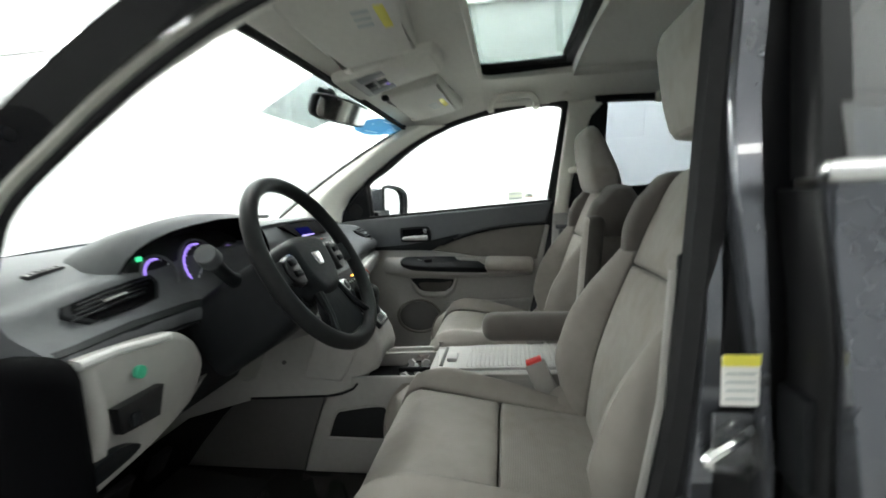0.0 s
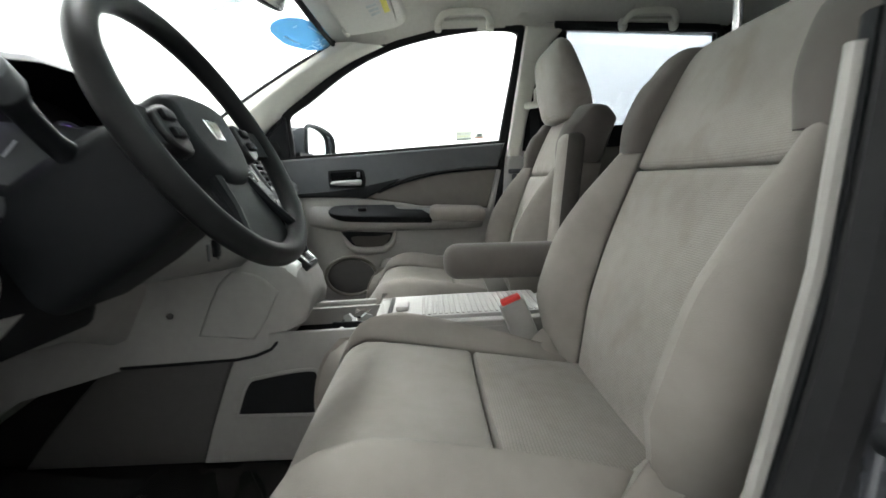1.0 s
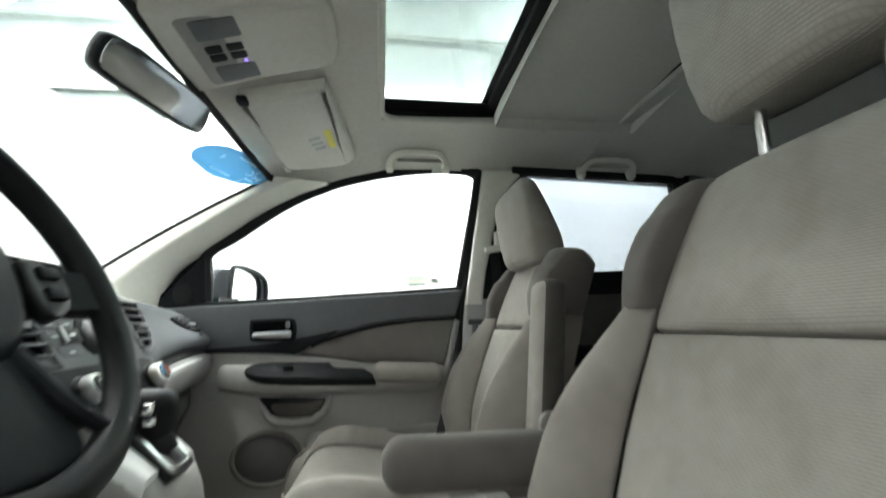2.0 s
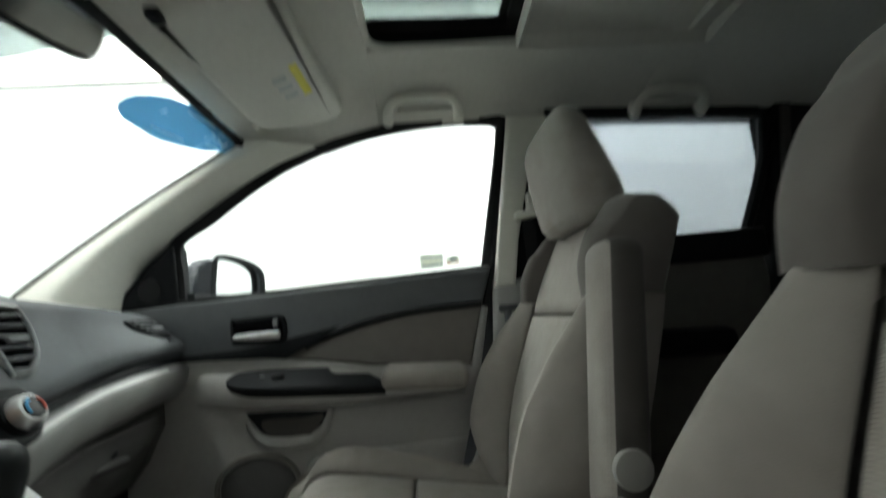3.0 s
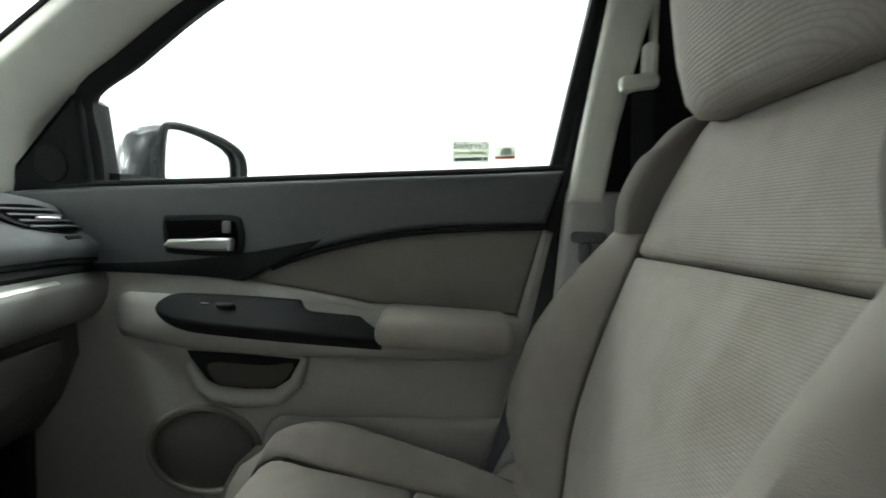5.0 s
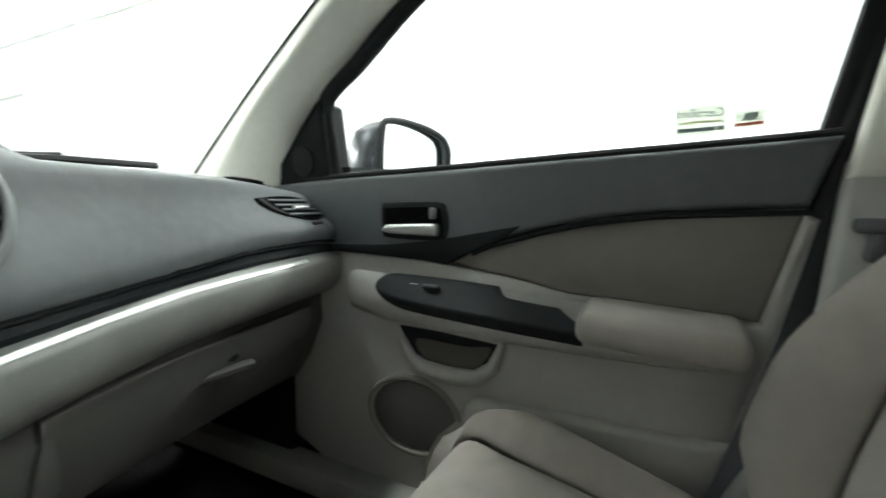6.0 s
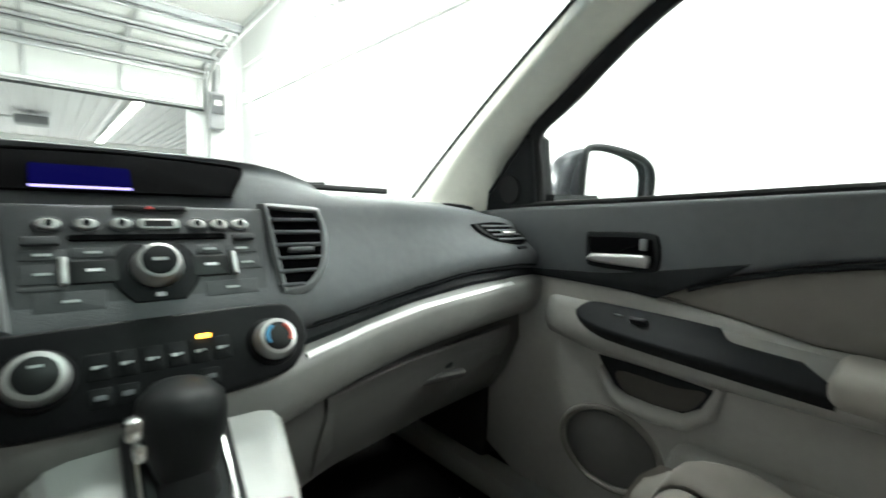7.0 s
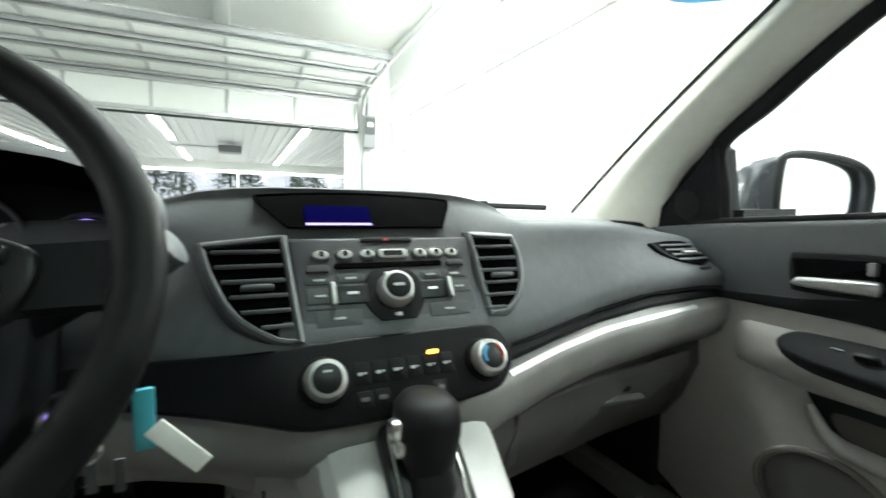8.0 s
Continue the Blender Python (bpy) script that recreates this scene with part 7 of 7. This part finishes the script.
part("hood", loft(hr2[:6], closed=False), DASH, clus, "charcoal meter hood", angle=60)
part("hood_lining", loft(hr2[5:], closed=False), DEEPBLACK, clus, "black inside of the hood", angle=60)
def clput(y, v, d):
    return Vector((-0.622 - 0.3 * v + d - 0.12 * max(0.0, -y - 0.02), -0.41 + y, 0.970 + v))
part("bezel", plate(smooth_outline([(-0.160, 0.0), (-0.165, 0.06), (-0.135, 0.112), (-0.05, 0.122), (0.05, 0.122), (0.135, 0.112), (0.165, 0.06), (0.160, 0.0), (0.10, -0.03), (-0.10, -0.03)], 5), clput, -0.02, 0.006, 0.004), GLOSSBLACK, clus, "black cluster face")
for y, r in ((0.0, 0.056), (-0.105, 0.036), (0.105, 0.036)):
    g = part("gauge_ring", tube([clput(y + r * math.cos(a), 0.048 + r * math.sin(a), 0.009) for a in (2 * math.pi * k / 32 for k in range(32))], 0.003, 6, closed=True), SLATE, clus, "dark gauge ring")
    part("gauge_arc", tube([clput(y + r * 0.82 * math.cos(a), 0.048 + r * 0.82 * math.sin(a), 0.009) for a in (3.6 - 0.25 * k for k in range(10))], 0.0022, 6), VIOLET, g, "violet glowing arc")
for k in range(11):
    a = 3.9 - 0.47 * k
    c, s_ = math.cos(a), math.sin(a)
    part("gauge_tick", tube([clput(0.040 * c, 0.048 + 0.040 * s_, 0.009), clput(0.046 * c, 0.048 + 0.046 * s_, 0.009)], 0.0009, 5), WHITEINK, clus)
part("needle", tube([clput(0.0, 0.048, 0.011), clput(-0.028, 0.026, 0.011)], 0.0014, 5), WHITEINK, clus, "white gauge needle")
for k in range(7):
    for y in (-0.105, 0.105):
        a = 3.6 - 0.5 * k
        part("gauge_tick", tube([clput(y + 0.027 * math.cos(a), 0.048 + 0.027 * math.sin(a), 0.009), clput(y + 0.031 * math.cos(a), 0.048 + 0.031 * math.sin(a), 0.009)], 0.0008, 5), WHITEINK, clus)
part("trip_window", plate(round_rect(-0.018, 0.012, 0.018, 0.024, 0.002), clput, 0.006, 0.009, 0.0005, 1), VIOLET, clus, "violet trip display")
part("eco_lamp", rbox(clput(-0.135, 0.082, 0.010), (0.002, 0.012, 0.008), 0), GREENGLOW, clus, "green glowing lamp")

knee = thing("knee_panel", (-0.58, -0.55, 0.55), "grey lower dash panel beside the steering column", "dash panel")
def kput(y, v, d):
    lx = -0.552 - 0.10 * max(0.0, y + 0.64)
    x = lx + interp(v, [(0.66, -0.105), (0.72, -0.055), (0.76, -0.030), (0.80, -0.010), (0.86, 0.0), (0.90, 0.0), (0.935, -0.012), (0.95, -0.03)])
    return Vector((x + d, y, v))
part("panel", plate(smooth_outline([(-0.755, 0.945, 1), (-0.68, 0.942), (-0.590, 0.932), (-0.548, 0.910), (-0.522, 0.860), (-0.535, 0.815), (-0.575, 0.775), (-0.66, 0.745), (-0.755, 0.720, 1)], 6), kput, -0.06, 0.004, 0.016, 4), GREY, knee, "grey knee panel")
part("top_strip", tube([kput(y, 0.938 - 0.10 * max(0, y + 0.70), 0.004) for y in (-0.76, -0.70, -0.65, -0.60)], 0.007, 8), SILVERTRIM, knee, "silver-grey upper strip")
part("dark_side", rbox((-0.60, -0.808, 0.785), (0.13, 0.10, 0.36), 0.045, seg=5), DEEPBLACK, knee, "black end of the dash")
part("switch_bank", plate(smooth_outline([(-0.727, 0.862, 1), (-0.64, 0.862, 1), (-0.646, 0.812, 1), (-0.717, 0.818, 1)], 3), kput, -0.01, 0.0065, 0.002), GLOSSBLACK, knee, "black switch bank")
part("switch", rbox(kput(-0.70, 0.835, 0.010), (0.010, 0.018, 0.022), 0.004), BLACK, knee)
part("green_switch", cyl(kput(-0.684, 0.900, 0.002), kput(-0.684, 0.900, 0.012), 0.010, bev=0.002), GREEN, knee, "round green switch")
# Opening drawn as a flat plate with its shade as black colour.
part("coin_pocket", plate(smooth_outline([(-0.765, 0.79), (-0.72, 0.80), (-0.675, 0.778), (-0.70, 0.762), (-0.765, 0.755)], 4), kput, -0.01, 0.0055, 0.001), BLACK, knee, "pocket opening, its depth painted dark")
# Added black block; it stands for the shade below the column.
part("column_surround", rbox((-0.685, -0.46, 0.84), (0.14, 0.30, 0.20), 0.03), BLACK, knee, "black filler standing for shade under the steering column")
rings = []
for y, x0, zt, zb in ((-0.60, -0.585, 0.80, 0.715), (-0.53, -0.60, 0.81, 0.715), (-0.45, -0.615, 0.82, 0.720), (-0.36, -0.63, 0.83, 0.715), (-0.27, -0.64, 0.84, 0.700), (-0.19, -0.645, 0.85, 0.672), (-0.135, -0.65, 0.855, 0.64)):
    rings.append([(x0 - 0.02, y, zt), (x0, y, zt - 0.02), (x0 - 0.012, y, (zt + zb) / 2), (x0 - 0.055, y, zb + 0.012), (x0 - 0.080, y, zb), (x0 - 0.16, y, zb + 0.01), (x0 - 0.16, y, zt)])
part("lower_cover", loft(rings), GREY, knee, "grey cover under the steering column", angle=50)
for yy, w in ((-0.34, 0.055), (-0.47, 0.09)):
    ped = thing("pedal", (-0.86, yy, 0.50), "black rubber-faced pedal under the dash", "pedal", "pedals")
    part("pad", rbox((-0.86, yy, 0.52), (0.02, w, 0.075), 0.008, turn(0, 30, 0)), RUBBER, ped)
    part("arm", rbox((-0.92, yy, 0.62), (0.02, 0.014, 0.20), 0.004, turn(0, 25, 0)), BLACK, ped)

for s, nm in ((-1, "dark driver floor mat under a clear film"), (1, "dark passenger floor mat")):
    mat_t = thing("floor_mat", (-0.55, 0.40 * s, 0.346), nm, "floor mat", "floor mats")
    part("mat", pillow(lambda u, v, s=s: (-0.95 + 0.68 * u, s * 0.40 + 0.24 * (2 * v - 1), 0.372 + 0.10 * max(0, 0.3 - u)), 14, 14, 0.02, 0.012, 0.0), CARPET, mat_t)
    rg = random.Random(11)
    film = lambda u, v, s=s: (-0.66 + 0.36 * u, s * 0.36 + 0.20 * (2 * v - 1), 0.388 + 0.008 * math.sin(17 * u + 5 * v) * math.sin(13 * v + 3 * u) + 0.004 * math.sin(41 * u * v))
    part("clear_film", sheet(film, 30, 30, 0.0008), POLY, mat_t, "crumpled clear protective film")
    for k in range(5):
        part("mat_rib", rbox((-0.60 + 0.035 * k, s * 0.36, 0.382), (0.010, 0.12, 0.008), 0.003), RUBBER, mat_t)

# ---- roof fittings ----
for s in (1, -1):
    vis = thing("sun_visor", (-0.27, 0.38 * s, 1.44), "beige sun visor folded up, with a warning label", "sun visor", "sun visors")
    def viput(x, y, d, s=s):
        return Vector((x, s * y, 1.452 + 0.20 * (x + 0.36) - 0.03 * (y - 0.15) + 0.018 - d))
    vo = smooth_outline([(-0.374, 0.188), (-0.355, 0.168), (-0.215, 0.165), (-0.193, 0.185), (-0.172, 0.40), (-0.156, 0.535), (-0.160, 0.578), (-0.190, 0.603), (-0.235, 0.604), (-0.318, 0.588), (-0.352, 0.560), (-0.366, 0.40)], 5)
    part("body", plate(vo, viput, -0.010, 0.019, 0.013, 4), LINER, vis, "beige visor body")
    part("clip", rbox(viput(-0.365, 0.17, 0.016), (0.022, 0.03, 0.016), 0.005), BLACK if s > 0 else BEIGE, vis)
    lb = part("label", plate([(-0.275, 0.365), (-0.205, 0.345), (-0.198, 0.455), (-0.270, 0.48)], viput, 0.016, 0.0188, 0.0003, 1), PAPER, vis, "white warning label")
    part("label_stripe", plate([(-0.222, 0.350), (-0.205, 0.345), (-0.198, 0.455), (-0.216, 0.461)], viput, 0.0185, 0.0192, 0.0002, 1), YELLOW, lb, "yellow label stripe")
    for k in range(3):
        part("label_print", plate([(-0.265 + 0.004 * k, 0.385 + 0.03 * k), (-0.235 + 0.004 * k, 0.377 + 0.03 * k), (-0.234 + 0.004 * k, 0.395 + 0.03 * k), (-0.264 + 0.004 * k, 0.403 + 0.03 * k)], viput, 0.0185, 0.0191, 0.0002, 1), PALEINK, lb)
    hin = part("hinge", cyl(viput(-0.355, 0.555, 0.008), viput(-0.355, 0.60, 0.004), 0.010, bev=0.002), BEIGE, vis)
    gr = thing("grab_handle", (0.05, 0.60 * s, 1.47), "beige folding grab handle above the door", "grab handle", "grab handles")
    gh = [(-0.05, 0.630, 1.472), (-0.047, 0.598, 1.490), (-0.030, 0.585, 1.507), (0.0, 0.580, 1.513), (0.045, 0.579, 1.515), (0.09, 0.580, 1.514), (0.114, 0.585, 1.508), (0.130, 0.600, 1.490), (0.134, 0.630, 1.474)]
    part("bar", tube([sided(q, s) for q in spline(gh, 24)], 0.011, 8, squash=0.8), BEIGE, gr, "beige grip bar")
    for x in (-0.048, 0.132):
        part("foot", rbox((x, s * 0.622, 1.483), (0.026, 0.03, 0.040), 0.008, turn(-s * 25, 0, 0)), BEIGE, gr)
    part("backplate", rbox((0.05, s * 0.628, 1.508), (0.15, 0.012, 0.035), 0.006, turn(-s * 35, 0, 0)), LINER, gr)
    g2 = copy_thing(gr, Matrix.Translation((0.695, 0.60 * s, 1.466)))
ohc = thing("overhead_console", (-0.32, 0, 1.44), "beige overhead console with map lights", "overhead console")
def oput(x, y, d):
    return Vector((x, y, head_z(x, y) - d))
part("body", plate(smooth_outline([(-0.43, -0.115, 1), (-0.20, -0.10), (-0.165, -0.08), (-0.155, 0.0), (-0.165, 0.08), (-0.20, 0.10), (-0.43, 0.115, 1), (-0.435, 0.0)], 5), oput, -0.004, 0.026, 0.012), LINER, ohc, "beige console body")
part("control_field", plate(round_rect(-0.395, -0.095, -0.285, 0.095, 0.012), oput, 0.02, 0.0285, 0.002), GREY, ohc, "grey control field")
for y in (-0.062, 0.062):
    part("map_light", plate(round_rect(-0.375, y - 0.025, -0.305, y + 0.025, 0.006), oput, 0.026, 0.0305, 0.002), SLATE, ohc, "dark map light lens")
for k in range(4):
    part("button", plate(round_rect(-0.372 + 0.034 * (k % 2), -0.022 + 0.024 * (k // 2), -0.346 + 0.034 * (k % 2), -0.002 + 0.024 * (k // 2), 0.003), oput, 0.026, 0.031, 0.001), BLACK, ohc)
part("night_lamp", rbox(oput(-0.318, 0.03, 0.0312), (0.006, 0.006, 0.002), 0), VIOLET, ohc, "tiny violet lamp")
part("glasses_lid", plate(round_rect(-0.275, -0.085, -0.175, 0.085, 0.014), oput, 0.02, 0.0285, 0.003), LINER, ohc, "beige glasses case lid")
im = thing("interior_mirror", (-0.46, 0.02, 1.37), "black interior mirror hung from the windscreen", "mirror")
mo = smooth_outline([(-0.125, 0.020), (-0.105, 0.034), (0.0, 0.038), (0.105, 0.034), (0.125, 0.020), (0.125, -0.018), (0.10, -0.032), (0.0, -0.034), (-0.10, -0.032), (-0.125, -0.018)], 4)
MR = Matrix.Translation((-0.465, 0.03, 1.395)) @ turn(0, 22, -14).to_4x4()
def imput(y, v, d):
    return MR @ Vector((d, y, v))
part("housing", loft([[imput(y * k, v * k, d) for y, v in mo] for k, d in ((0.97, 0.012), (1.0, 0.006), (0.98, -0.012), (0.80, -0.034), (0.45, -0.042))]), BLACK, im, "black mirror housing", angle=60)
part("mirror_glass", plate(inset(mo, 0.006), imput, 0.008, 0.0135, 0.001, 1), MIRROR, im, "silver mirror glass")
part("arm", tube([imput(0, 0, -0.035), (-0.50, 0.01, 1.42), (-0.475, 0.0, 1.446)], [0.012, 0.010, 0.014], 10), BLACK, im, "black mirror arm")
part("mount", rbox((-0.49, 0.0, 1.438), (0.05, 0.045, 0.02), 0.006, turn(0, 35, 0)), BLACK, im)

# blue oval sticker on the windscreen
deco = thing("windscreen_sticker", (-0.47, 0.48, 1.36), "blue oval sticker inside the windscreen corner", "sticker")
def wsat(u, v):
    return ws_bottom(-0.72 + 1.44 * v).lerp(ws_top(-0.595 + 1.19 * v), u) + Vector((-0.02, 0, 0.03)) * math.sin(math.pi * u)
def decput(a, b, d):
    return wsat(0.925 + b + 0.26 * a, 0.883 + a) + Vector((0.006 + d, 0, -0.004 - d))
RA, RB = 0.114, 0.078


def half_width(b):
    return RA * math.sqrt(max(0.0, 1 - (b / RB) ** 2))


def oval_band(b0, b1, a0=-9.0, a1=9.0):
    bs = [b0 + (b1 - b0) * k / 8 for k in range(9)]
    return [(max(a0, -half_width(b)), b) for b in bs] + [(min(a1, half_width(b)), b) for b in bs[::-1]]


part("film", plate(oval_band(-RB * 0.995, RB * 0.995), decput, 0, 0.001, 0.0002, 1), BLUEFILM, deco, "blue vinyl oval")
part("heading", lettering("Certified", 0.056, lambda u, v, d: decput(0.062 - u * 0.60, -0.004 + v * 0.75, 0.0016 + d)), BLUEPRINT, deco, "pale mirrored heading")
for b0, b1, a0, a1 in ((-0.050, -0.042, -0.036, 0.030), (-0.026, -0.018, 0.066, 0.096), (-0.010, 0.014, 0.074, 0.078), (-0.010, 0.014, 0.092, 0.096), (0.000, 0.005, 0.078, 0.092), (0.044, 0.050, -0.030, 0.034)):
    part("print", plate([(a0, b0), (a1, b0), (a1, b1), (a0, b1)], decput, 0.0014, 0.0022, 0.0002, 1), BLUEPRINT, deco, "pale printed bar")
part("divider", plate([(0.0625, -0.055), (0.0645, -0.055), (0.0645, 0.050), (0.0625, 0.050)], decput, 0.0014, 0.0022, 0.0002, 1), BLUEPRINT, deco, "thin pale dividing line")
wip = thing("wiper", (-1.1, 0.5, 1.06), "black wiper resting at the windscreen base", "wiper")
part("blade", tube([(-1.16, 0.18, 1.075), (-1.10, 0.45, 1.085), (-1.065, 0.64, 1.082)], 0.008, 6), RUBBER, wip)
part("arm", tube([(-1.24, 0.10, 1.05), (-1.15, 0.35, 1.085), (-1.10, 0.47, 1.092)], 0.007, 6), BLACK, wip)
